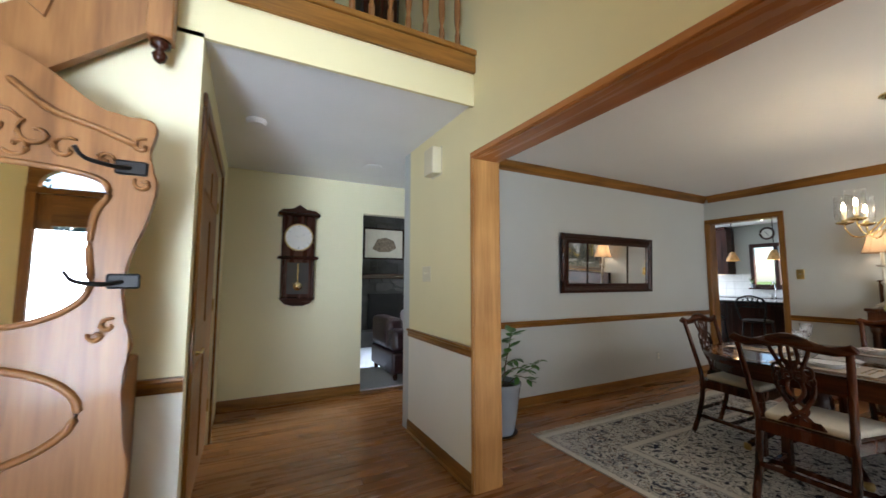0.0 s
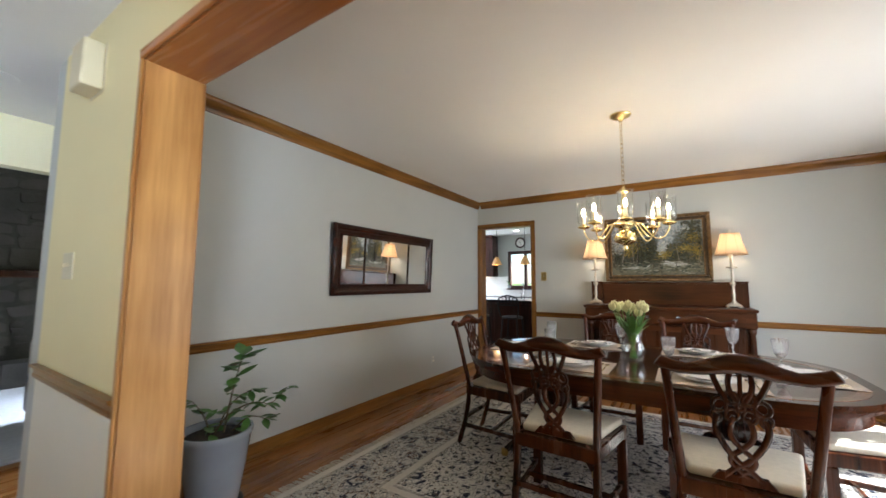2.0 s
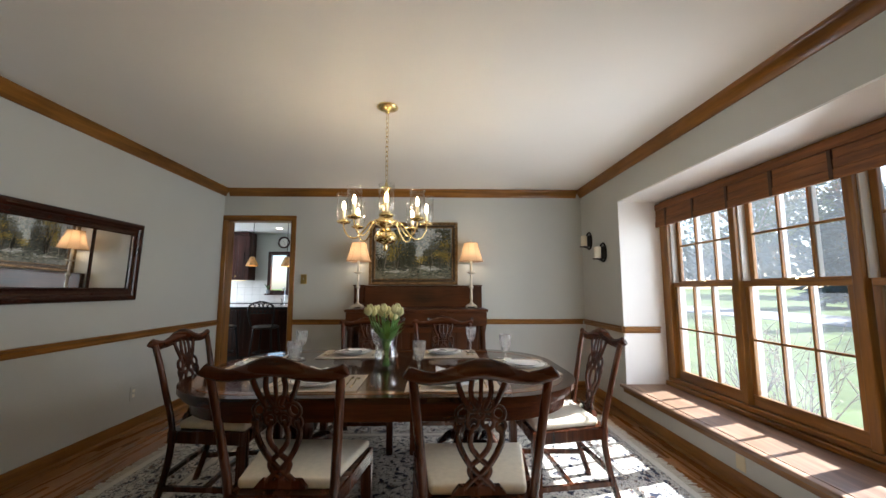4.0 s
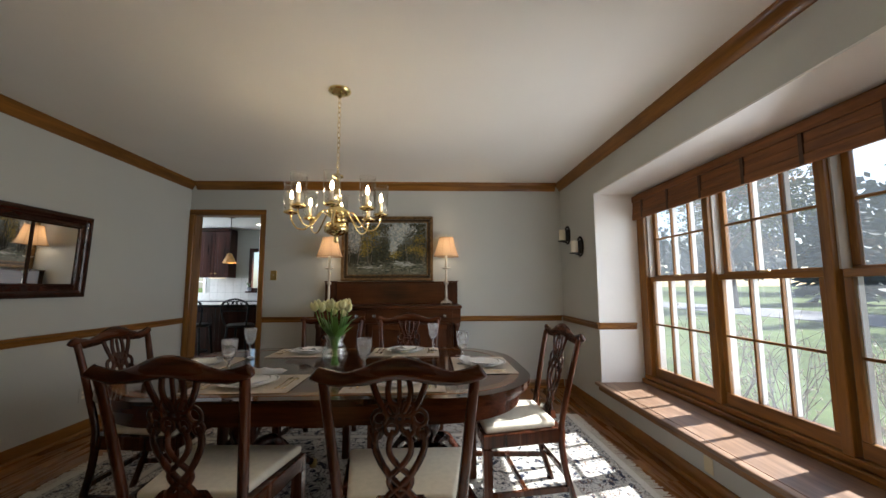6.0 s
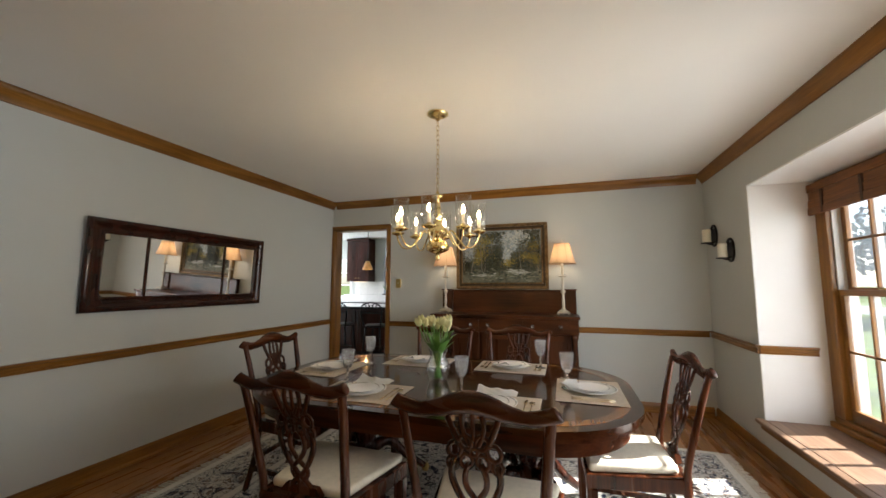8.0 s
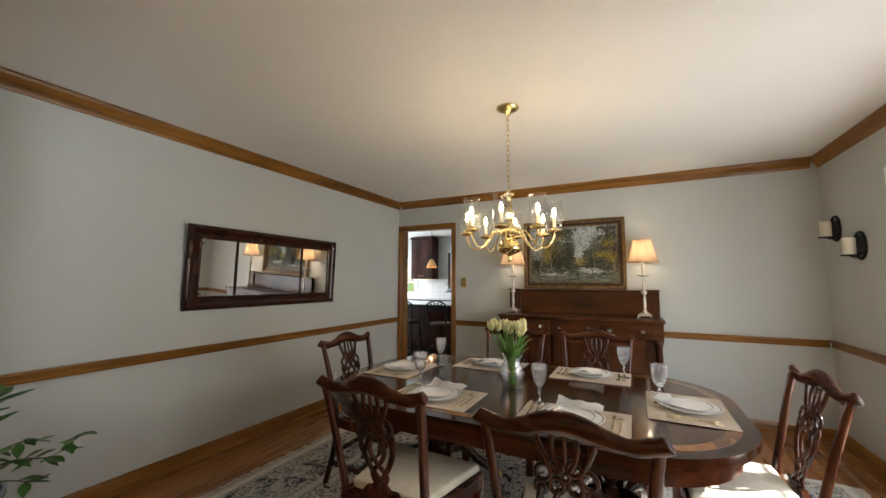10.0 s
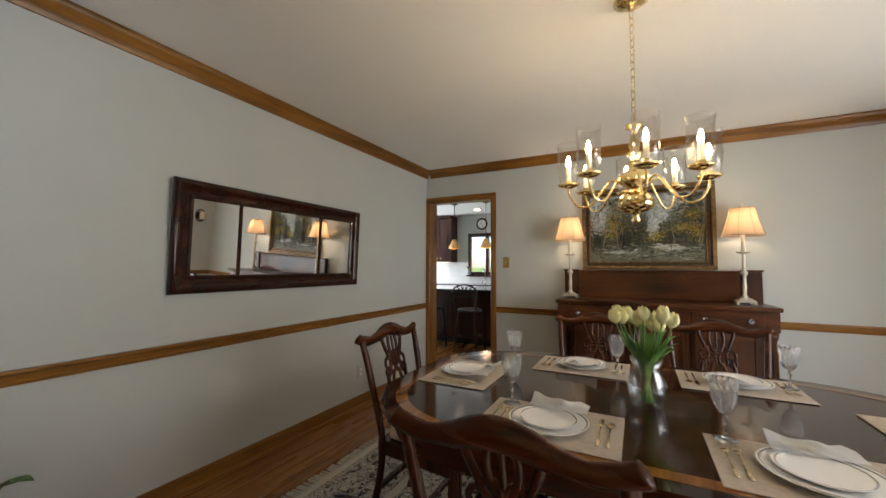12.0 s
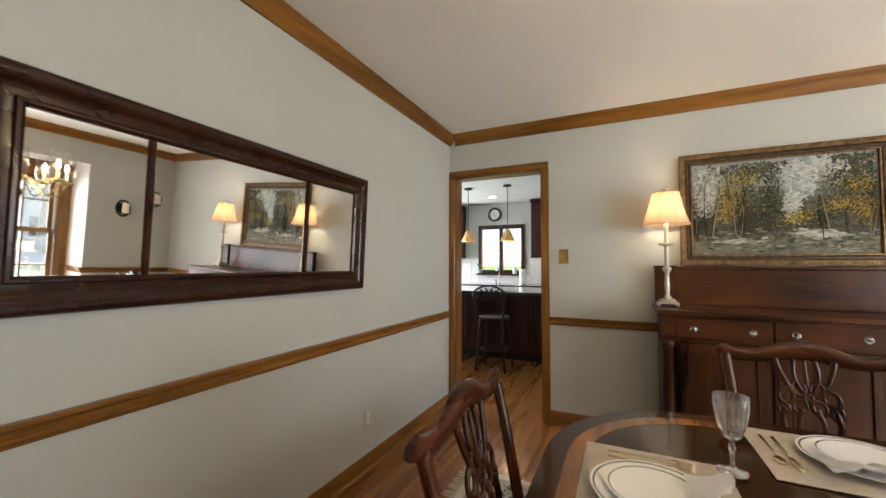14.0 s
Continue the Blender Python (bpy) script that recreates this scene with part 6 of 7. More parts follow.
for i in range(9):
    x = -0.50 - 0.235 * i
    z = 2.55 - 0.19 * i
    part("tread", boxed(x - 0.26, x, 1.80, 1.928, z - 0.03, z, 0.006), M["oak"], sr)
    part("bracket", prism(bmesh.new(), [(x - 0.02, z - 0.031), (x - 0.24, z - 0.031), (x - 0.20, z - 0.10), (x - 0.12, z - 0.09), (x - 0.05, z - 0.15)], 1.828, 1.839, "y"), M["oak"], sr)
    for d in (0.06, 0.18):
        part("baluster", lathe(bmesh.new(), [(0.016, 0.0005), (0.016, 0.1), (0.010, 0.12), (0.019, 0.2), (0.011, 0.55), (0.013, 0.78 + d * 0.8)], 8, (x - d, 1.85, z)), M["oak"], sr, smooth=True)
part("handrail", tube(bmesh.new(), [(-0.49, 1.852, 3.43), (-2.5, 1.852, 1.80)], 0.03, 8), M["trim_x"], sr, smooth=True)

# hall tree with a mirror
htx = thing("hall_tree", "carved golden oak hall tree with mirror and coat hooks", "hall tree")
half = [(0.46, 0.06), (0.455, 0.40), (0.475, 0.62), (0.455, 0.72), (0.44, 0.95), (0.46, 1.02), (0.425, 1.15), (0.435, 1.30), (0.48, 1.45), (0.50, 1.58), (0.47, 1.66), (0.49, 1.76), (0.47, 1.80), (0.38, 1.80), (0.30, 1.84), (0.20, 1.92), (0.10, 1.97), (0.0, 1.99)]
smooth_half = [(p.x, p.y) for p in spline([(a, b, 0) for a, b in half], 3)]
outline = [(-0.875 + u, v) for u, v in smooth_half] + [(-0.875 - u, v) for u, v in reversed(smooth_half[:-1])]
part("back_panel", prism(bmesh.new(), outline, 1.60, 1.64, "y", 0.006), M["oak"], htx)
part("side_box", boxed(-1.30, -0.45, 1.641, 1.90, 0.0, 0.95, 0.01), M["oak"], htx)
mhalf = [(0.0, 1.10), (0.18, 1.10), (0.30, 1.15), (0.345, 1.22), (0.335, 1.34), (0.345, 1.46), (0.375, 1.52), (0.34, 1.575), (0.18, 1.60), (0.0, 1.60)]
mh = [(p.x, p.y) for p in spline([(a, b, 0) for a, b in mhalf], 4)]
mo = [(-0.875 + u, v) for u, v in mh] + [(-0.875 - u, v) for u, v in reversed(mh[1:-1])]
part("mirror_glass", prism(bmesh.new(), mo, 1.594, 1.598, "y"), M["mirror"], htx, "shaped mirror glass")
part("mirror_moulding", tube(bmesh.new(), [(x, 1.594, z) for x, z in mo], 0.010, 6, closed=True), M["oak"], htx, smooth=True)
for zc, hz in ((0.83, 0.16), (0.42, 0.20)):
    part("oval_panel", tube(bmesh.new(), [(-0.875 + 0.34 * math.cos(t), 1.596, zc + hz * math.sin(t)) for t in [2 * math.pi * i / 36 for i in range(36)]], 0.012, 6, closed=True), M["oak"], htx, smooth=True)
for sg in (-1, 1):
    for z in (1.62, 1.235):
        x = -0.875 + sg * 0.43
        hk = part("coat_hook", tube(bmesh.new(), spline([(x, 1.597, z), (x - sg * 0.04, 1.55, z - 0.01), (x - sg * 0.10, 1.52, z + 0.0), (x - sg * 0.12, 1.50, z + 0.03)], 4), 0.007, 6), M["iron"], htx, "black iron double coat hook", smooth=True)
        part("hook_plate", boxed(x - 0.045, x + 0.045, 1.590, 1.5985, z - 0.025, z + 0.025, 0.006), M["iron"], hk)
    part("carving", tube(bmesh.new(), spline([(-0.875 + sg * 0.12, 1.594, 1.86), (-0.875 + sg * 0.22, 1.590, 1.78), (-0.875 + sg * 0.34, 1.592, 1.74), (-0.875 + sg * 0.44, 1.594, 1.70)], 5), 0.018, 6, 0.6), M["oak"], htx, smooth=True)



def curl(cx, cz, r, a0, way):
    """One leafy scroll of the carving, winding inwards."""
    pts = [(cx + r * (1 - k / 13) * math.cos(a0 + way * k * 0.55), 1.594 - 0.002 * (k % 3), cz + r * (1 - k / 13) * math.sin(a0 + way * k * 0.55)) for k in range(12)]
    part("carving", tube(bmesh.new(), pts, [0.006 + 0.005 * math.sin(math.pi * k / 11) for k in range(12)], 6, 0.7), M["oak"], htx, smooth=True)


for sg in (-1, 1):
    for du, z, r, a0 in ((0.10, 1.72, 0.055, 0.4), (0.19, 1.70, 0.050, 2.2), (0.26, 1.66, 0.042, 0.9), (0.15, 1.655, 0.035, 3.6), (0.05, 1.66, 0.04, 5.0), (0.455, 1.70, 0.030, 1.2), (0.465, 1.57, 0.028, 2.6), (0.36, 1.64, 0.024, 0.0), (0.40, 1.09, 0.026, 1.0), (0.37, 1.06, 0.022, 2.8)):
        curl(-0.875 + sg * du, z, r, a0, sg)

# front door and the arched light over it
fd = tagged(new("door_3"), "reddish-brown front door with a divided light", "door", kind="structure")
for x0, x1 in ((-2.05, -1.97), (-1.18, -1.10)):
    part("jamb", boxed(x0, x1, -2.0, -1.88, 0, 2.10), M["trim_z"], fd)
part("stile", boxed(-1.97, -1.86, -1.97, -1.93, 0.005, 2.10), M["trim_z"], fd)
part("stile", boxed(-1.29, -1.18, -1.97, -1.93, 0.005, 2.10), M["trim_z"], fd)
part("bottom_panel", boxed(-1.86, -1.29, -1.97, -1.93, 0.005, 0.95), M["trim_z"], fd)
part("top_rail", boxed(-1.86, -1.29, -1.97, -1.93, 1.78, 2.10), M["trim_x"], fd)
for z in (1.22, 1.50):
    part("muntin", boxed(-1.86, -1.29, -1.96, -1.94, z - 0.01, z + 0.01), M["trim_x"], fd)
part("transom_bar", boxed(-2.05, -1.10, -2.0, -1.88, 2.1005, 2.16), M["trim_x"], fd)
arch = [(-1.10, 2.45), (-2.05, 2.45), (-2.05, 2.1605), (-1.97, 2.1605)] + [(-1.575 - 0.395 * math.cos(t), 2.18 + 0.22 * math.sin(t)) for t in [math.pi * i / 14 for i in range(15)]] + [(-1.18, 2.1605), (-1.10, 2.1605)]
part("arch_frame", prism(bmesh.new(), arch, -1.98, -1.90, "y"), M["trim_x"], fd)

# ---------------------------------------------------------------- family room
fs = tagged(new("fireplace_wall"), "rough grey fieldstone fireplace wall with wide mortar", "fireplace", kind="structure")
part("mortar_bed", boxed(1.30, 4.6, 7.24, 7.5, 0, 2.758), M["mortar"], fs)
rng = random.Random(9)
def course(x, row):
    return 0.055 * math.sin(2.3 * x + 1.7 * row) + 0.03 * math.sin(5.1 * x + row)


def rock(x0, x1, zl, zr, h):
    """One rough stone with a knocked-about outline."""
    if 2.0 < (x0 + x1) / 2 < 3.0 and zl + h < 1.05:
        return
    u = lambda k: rng.uniform(0.004, k)
    w = x1 - x0
    pr = [(x0 + u(0.03), zl + h * 0.3), (x0 + w * 0.15, zl + u(0.03)), (x0 + w * 0.6, (zl + zr) / 2 + u(0.02)), (x1 - u(0.03), zr + u(0.05)), (x1 - u(0.02), zr + h * 0.7), (x1 - w * 0.2, zr + h - u(0.03)), (x0 + w * 0.4, (zl + zr) / 2 + h - u(0.02)), (x0 + u(0.04), zl + h - u(0.05))]
    if max(p[1] for p in pr) < 2.75 and min(p[1] for p in pr) > 0.29:
        part("stone", prism(bmesh.new(), pr, 7.24 - rng.uniform(0.015, 0.06), 7.245, "y"), M["stone"], fs)


z, row = 0.27, 0
while z < 2.72:
    h = rng.uniform(0.15, 0.26)
    x = 1.30 + rng.uniform(0.0, 0.04)
    while x < 4.5:
        w = rng.uniform(0.14, 0.46)
        zl, zr = z + course(x, row * 0.4), z + course(x + w, row * 0.4)
        if w < 0.26 and rng.random() < 0.6:
            k = rng.uniform(0.35, 0.6)
            rock(x, x + w, zl, zr, h * k), rock(x, x + w, zl + h * k, zr + h * k, h * (1 - k))
        else:
            rock(x, x + w, zl, zr, h)
        x += w
    z, row = z + h, row + 1
# a solid block: its black holds both soot and the shade of the opening
part("firebox", boxed(2.02, 2.98, 7.17, 7.238, 0.30, 0.98), M["soot_and_dark"], fs, "black block with soot and the opening's shade in its colour")
part("hearth", boxed(1.6, 3.6, 6.85, 7.2, 0.012, 0.29, 0.01), M["stone"], fs, "raised stone hearth")
part("mantel", boxed(1.5, 3.7, 7.02, 7.19, 1.27, 1.37, 0.012), M["mahogany_x"], fs, "dark wooden mantel beam")
fp = thing("framed_print", "framed sepia print over the fireplace mantel", "picture", at=(2.31, 7.155, 0))
part("frame", mframe(-0.42, 0.42, 1.66, 2.28, 0.03, -0.02, 0.025, 0.005), M["frame_dark"], fp)
part("paper", boxed(-0.39, 0.39, -0.005, 0.02, 1.69, 2.25), M["paper"], fp)
part("drawing", prism(bmesh.new(), [(-0.24, 1.86), (-0.10, 1.80), (0.12, 1.81), (0.26, 1.90), (0.20, 2.04), (0.04, 2.10), (-0.14, 2.06)], -0.0065, -0.0052, "y"), M["ink"], fp)
so = thing("leather_sofa", "oxblood leather sofa with rolled arm", "sofa", at=(1.52, 4.40, 0.0125))
part("base", boxed(0.0, 1.9, 0.0, 0.9, 0.08, 0.34, 0.03, 2), M["leather"], so)
part("arm", boxed(0.0, 1.9, 0.0, 0.22, 0.341, 0.62, 0.07, 3), M["leather"], so)
part("backrest", boxed(0.0, 0.24, 0.221, 0.9, 0.341, 0.74, 0.07, 3), M["leather"], so)
part("cushion", boxed(0.25, 1.85, 0.225, 0.9, 0.341, 0.48, 0.05, 3), M["leather"], so)
for x in (0.06, 1.84):
    for y in (0.06, 0.84):
        part("foot", lathe(bmesh.new(), [(0.02, 0.0), (0.03, 0.03), (0.025, 0.079)], 10, (x, y, 0)), M["mahogany_z"], so)
th = thing("throw_pillow", "grey cloth cushion on the leather sofa", "cushion", at=(1.88, 4.77, 0.50))
bm = boxed(-0.06, 0.06, -0.12, 0.2, 0.0, 0.34, 0.05, 3)
part("pillow", bm, M["carpet"], th, smooth=True)

# ---------------------------------------------------------------- kitchen
isl = thing("kitchen_island", "dark cherry kitchen island with a black granite top", "kitchen island")
part("worktop", boxed(7.22, 8.40, 1.95, 4.75, 0.875, 0.915, 0.008, 2), M["granite"], isl)
part("body", boxed(7.46, 8.36, 2.05, 4.65, 0.10, 0.8745), M["kitchen"], isl)
part("toe_kick", boxed(7.52, 8.30, 2.10, 4.60, 0.0, 0.0995), M["black"], isl)
for i in range(5):
    y = 2.09 + 0.515 * i
    pn = part("panel", boxed(7.447, 7.4595, y, y + 0.47, 0.15, 0.84, 0.004), M["kitchen"], isl)
    part("raised_field", boxed(7.438, 7.4465, y + 0.07, y + 0.40, 0.22, 0.77, 0.004), M["kitchen"], pn)


def make_stool(at, turn):
    """A counter stool that faces +x."""
    st = thing("bar_stool", "black painted counter stool with a lattice back", "stool", "stools at the island", at, turn)
    part("seat", lathe(bmesh.new(), [(0.0, 0.60), (0.17, 0.60), (0.19, 0.615), (0.19, 0.63), (0.16, 0.645), (0.0, 0.645)], 24), M["black"], st, smooth=40)
    for sx in (-1, 1):
        for sy in (-1, 1):
            part("leg", tube(bmesh.new(), [(sx * 0.13, sy * 0.13, 0.5995), (sx * 0.17, sy * 0.18, 0.0)], 0.015, 8), M["black"], st, smooth=True)
    part("foot_ring", tube(bmesh.new(), [(0.165 * math.cos(t), 0.165 * math.sin(t), 0.24) for t in [2 * math.pi * i / 20 for i in range(20)]], 0.009, 6, closed=True), M["black"], st, smooth=True)
    hoop = spline([(-0.15, -0.15, 0.63), (-0.19, -0.19, 0.82), (-0.20, -0.17, 0.95), (-0.205, 0.0, 1.01), (-0.20, 0.17, 0.95), (-0.19, 0.19, 0.82), (-0.15, 0.15, 0.63)], 6)
    part("back_hoop", tube(bmesh.new(), hoop, 0.013, 8), M["black"], st, smooth=True)
    for k in range(-2, 3):
        for d in (-1, 1):
            part("lattice_bar", tube(bmesh.new(), [(-0.195, k * 0.065 - d * 0.05, 0.84), (-0.202, k * 0.065 + d * 0.05, 0.985 - 0.012 * abs(k))], 0.008, 5), M["black"], st)
    part("back_rail", tube(bmesh.new(), [(-0.192, -0.185, 0.84), (-0.192, 0.185, 0.84)], 0.009, 6), M["black"], st)
    return st


stool = make_stool((7.0, 2.96, 0.001), 0)
copy_thing(stool, pose(7.0, 3.62, 0.001))


def make_pendant(at):
    pd = thing("pendant_lamp", "lit mica-shaded pendant lamp over the island", "lamp", "pendants over the island", at)
    part("ceiling_cap", lathe(bmesh.new(), [(0.06, -0.0005), (0.06, -0.02), (0.02, -0.03)], 18), M["black"], pd, smooth=40)
    part("rod", tube(bmesh.new(), [(0, 0, -0.03), (0, 0, -0.68)], 0.006, 6), M["black"], pd)
    part("shade", lathe(bmesh.new(), [(0.035, -0.66), (0.075, -0.74), (0.115, -0.83), (0.113, -0.83), (0.072, -0.741), (0.032, -0.662)], 8, hollow=True), plain("amber_mica", (0.80, 0.45, 0.16), 0.4, var=0.3, scale=20) if "amber_mica" not in bpy.data.materials else bpy.data.materials["amber_mica"], pd, "amber mica shade, lit")
    part("light_bulb", lathe(bmesh.new(), [(0.0, -0.80), (0.028, -0.775), (0.012, -0.72)], 10), M["bulb"], pd, smooth=True)
    return pd


pend = make_pendant((7.93, 3.05, 2.44))
copy_thing(pend, pose(7.93, 3.67, 2.44))
for y in (3.05, 3.67):
    bulb("pendant_light", (7.93, y, 1.63), 0.5, WARM, 0.03)


def make_cabinet(name, x0, x1, y0, y1, z0, z1, label, doors):
    cb_ = thing(name, label, "cabinet", name + "s")
    part("body", boxed(x0 + 0.021, x1, y0, y1, z0, z1), M["kitchen"], cb_)
    w = (y1 - y0) / doors
    for i in range(doors):
        d = part("door", boxed(x0 + 0.004, x0 + 0.020, y0 + w * i + 0.004, y0 + w * (i + 1) - 0.004, z0 + 0.01, z1 - 0.01, 0.003), M["kitchen"], cb_)
        part("raised_panel", boxed(x0 - 0.004, x0 + 0.0035, y0 + w * i + 0.07, y0 + w * (i + 1) - 0.07, z0 + 0.09, z1 - 0.09, 0.003), M["kitchen"], d)
        part("pull", lathe(bmesh.new(), [(0.006, 0.0), (0.012, -0.02), (0.0, -0.026)], 8, (x0 + 0.004, y0 + w * i + (0.04 if i % 2 else w - 0.04), (z0 + 0.08) if z0 > 1 else (z1 - 0.1)), "x"), M["brass_dull"], d)
    return cb_


for y0, y1, n in ((1.25, 2.15, 2), (2.15, 3.05, 2), (3.05, 4.15, 2), (4.15, 5.2, 2)):
    make_cabinet("base_cabinet", 8.91, KX - 0.012, y0 + 0.002, y1 - 0.002, 0.001, 0.874, "dark cherry base cabinet under the sink counter", n)
ct = thing("kitchen_counter", "black granite counter along the sink wall", "countertop")
part("slab", boxed(8.87, KX - 0.012, 1.25, 5.2, 0.875, 0.914, 0.006), M["granite"], ct)
for y0, y1, n in ((1.25, 2.1, 2), (2.1, 2.98, 2), (4.34, 4.94, 2)):
    uc_ = make_cabinet("wall_cabinet", 9.17, KX - 0.012, y0 + 0.002, y1 - 0.002, 1.39, 2.36, "dark cherry wall cabinet with crown", n)
    part("cabinet_crown", boxed(9.12, KX - 0.012, y0 + 0.002, y1 - 0.002, 2.3605, 2.42, 0.012), M["kitchen"], uc_)
    # glowing strip added to imitate the warm reflection below the cabinets
    tagged(part("under_cabinet_light", boxed(9.25, 9.38, y0 + 0.15, y1 - 0.15, 1.376, 1.389), glow("warm_cabinet_strip", (1.0, 0.80, 0.5), 0.3) if "warm_cabinet_strip" not in bpy.data.materials else bpy.data.materials["warm_cabinet_strip"]), "slim glowing strip added under a wall cabinet", "lamp", "under-cabinet lamps")
bs = tagged(new("backsplash"), "white tiled splashback behind the counter", "splashback", kind="structure")
for i in range(24):
    for j in range(3):
        y, z = 1.25 + 0.165 * i, 0.916 + 0.158 * j
        if (3.1 < y + 0.08 < 4.13 or y + 0.165 > 4.95) and j > 0:
            continue
        part("tile", boxed(KX - 0.0105, KX - 0.001, y + 0.002, y + 0.163, z + 0.002, z + 0.156), M["tile"], bs)
kw = tagged(new("window_2"), "dark-framed casement window over the sink", "window", kind="structure")
for y0, y1 in ((3.16, 3.23), (3.58, 3.65), (4.00, 4.07)):
    part("stile", boxed(KX - 0.02, KX + 0.06, y0, y1, 1.10, 2.03, 0.004), M["kitchen"], kw)
for z0, z1 in ((1.10, 1.17), (1.95, 2.03)):
    for y0, y1 in ((3.2305, 3.5795), (3.6505, 3.9995)):
        part("rail", boxed(KX - 0.02, KX + 0.06, y0, y1, z0, z1, 0.004), M["kitchen"], kw)
part("window_sill", boxed(KX - 0.10, KX - 0.0205, 3.14, 4.09, 1.07, 1.10, 0.005), M["kitchen"], kw)
kw2 = tagged(new("window_3"), "white-framed kitchen window with divided lights", "window", kind="structure")
for y0, y1 in ((4.97, 5.03), (5.40, 5.42), (5.79, 5.85)):
    part("stile", boxed(KX - 0.01, KX + 0.06, y0, y1, 0.98, 1.95, 0.004), M["white"], kw2)
for z0, z1 in ((0.98, 1.04), (1.30, 1.32), (1.60, 1.62), (1.89, 1.95)):
    for y0, y1 in ((5.0305, 5.3995), (5.4205, 5.7895)):
        part("rail", boxed(KX - 0.008, KX + 0.058, y0, y1, z0, z1, 0.003), M["white"], kw2)
kc = thing("kitchen_clock", "round dark-rimmed wall clock over the sink window", "clock", at=(KX, 3.74, 2.235))
part("rim", tube(bmesh.new(), [(-0.012, 0.115 * math.cos(t), 0.115 * math.sin(t)) for t in [2 * math.pi * i / 28 for i in range(28)]], 0.02, 8, closed=True), M["kitchen"], kc, smooth=True)
part("dial", lathe(bmesh.new(), [(0.11, -0.001), (0.11, -0.012), (0.0, -0.0125)], 28, axis="x"), M["dial"], kc)
for a, ln in ((0.7, 0.05), (3.6, 0.08)):
    part("hand", tube(bmesh.new(), [(-0.015, 0, 0), (-0.015, ln * math.sin(a), ln * math.cos(a))], 0.004, 4), M["black"], kc)
fc = thing("faucet", "polished steel gooseneck faucet at the sink", "faucet", at=(9.32, 3.60, 0.9145))
part("spout", tube(bmesh.new(), spline([(0, 0, 0), (0, 0, 0.2), (-0.03, 0, 0.29), (-0.10, 0, 0.30), (-0.15, 0, 0.24)], 6), 0.012, 8), M["steel"], fc, smooth=True)
part("handle", tube(bmesh.new(), [(0, 0.06, 0), (0, 0.06, 0.06), (-0.04, 0.08, 0.08)], 0.009, 6), M["steel"], fc, smooth=True)
pr_ = thing("paper_towel_roll", "white paper towel roll standing on the counter", "paper towels", at=(9.22, 3.14, 0.9145))
part("roll", lathe(bmesh.new(), [(0.055, 0.012), (0.058, 0.02), (0.058, 0.27), (0.02, 0.275), (0.0, 0.275)], 20), M["napkin"], pr_, smooth=40)
part("stand", lathe(bmesh.new(), [(0.07, 0.0), (0.07, 0.0115), (0.0, 0.0116)], 20), M["steel"], pr_)
cn = thing("canister", "small white ceramic canister on the window sill", "canister", at=(9.44, 3.34, 1.1005))
part("jar", lathe(bmesh.new(), [(0.04, 0.0), (0.042, 0.1), (0.0, 0.102)], 16), M["china"], cn, smooth=40)
part("lid", lathe(bmesh.new(), [(0.043, 0.1025), (0.030, 0.12), (0.008, 0.13), (0.0, 0.14)], 16), M["terracotta_mug"], cn, smooth=40)
kp = thing("sill_plant", "small leafy green plant on the kitchen sill", "plant", at=(9.44, 4.02, 1.1005))
part("pot", lathe(bmesh.new(), [(0.035, 0.0), (0.045, 0.08), (0.0, 0.078)], 16), M["pot"], kp, smooth=40)
rng = random.Random(31)
for i in range(16):
    a, ln = rng.uniform(0, 6.28), rng.uniform(0.08, 0.17)
    d = Vector((math.cos(a) * 0.5 - 0.2, math.sin(a) * 0.6, 1)).normalized()
    bm = bmesh.new()
    blade(bm, [Vector((0, 0, 0.079)) + d * ln * k / 4 for k in range(5)], [0.003, 0.014, 0.016, 0.010, 0.001], d.orthogonal().normalized())
    part("leaf", bm, M["leaf"], kp, smooth=True)
for x, y in ((8.75, 3.55), (8.75, 2.6), (6.7, 3.0), (6.7, 4.2)):
    dl = thing("recessed_light", "round lit recessed downlight in the kitchen ceiling", "downlight", "kitchen downlights", (x, y, 2.44))
    part("trim_ring", lathe(bmesh.new(), [(0.085, -0.0005), (0.085, -0.006), (0.065, -0.008), (0.065, -0.0005)], 22, hollow=True), M["white"], dl)
    part("lens", lathe(bmesh.new(), [(0.063, -0.004), (0.0, -0.0045)], 22), M["bulb"], dl)

# ---------------------------------------------------------------- outdoors
M["grass"] = plain("lawn", (0.085, 0.115, 0.042), 0.9, var=0.4, scale=1.2, bump=0.8, bump_scale=60, spec=0.03)
M["asphalt"] = plain("pale_asphalt_road", (0.17, 0.17, 0.18), 0.85, var=0.15, scale=3, bump=0.3, spec=0.1)
M["mulch"] = plain("bark_mulch", (0.10, 0.08, 0.065), 0.95, var=0.4, scale=12, bump=1.0, bump_scale=60, spec=0.05)
M["bark"] = plain("tree_bark", (0.22, 0.19, 0.165), 0.9, var=0.35, scale=14, bump=0.8, bump_scale=40)
M["needles"] = plain("conifer_needles", (0.10, 0.125, 0.125), 0.7, var=0.4, scale=4, spec=0.1)
M["leaves"] = plain("spring_leaves", (0.12, 0.145, 0.085), 0.6, var=0.4, scale=3, spec=0.1)
M["bud"] = plain("shrub_buds", (0.34, 0.30, 0.22), 0.7, var=0.3, scale=8)
M["siding"] = plain("pale_house_siding", (0.60, 0.60, 0.58), 0.7, var=0.05)
M["roof"] = plain("grey_roof_shingles", (0.12, 0.12, 0.125), 0.9, var=0.3, scale=8, bump=0.6)
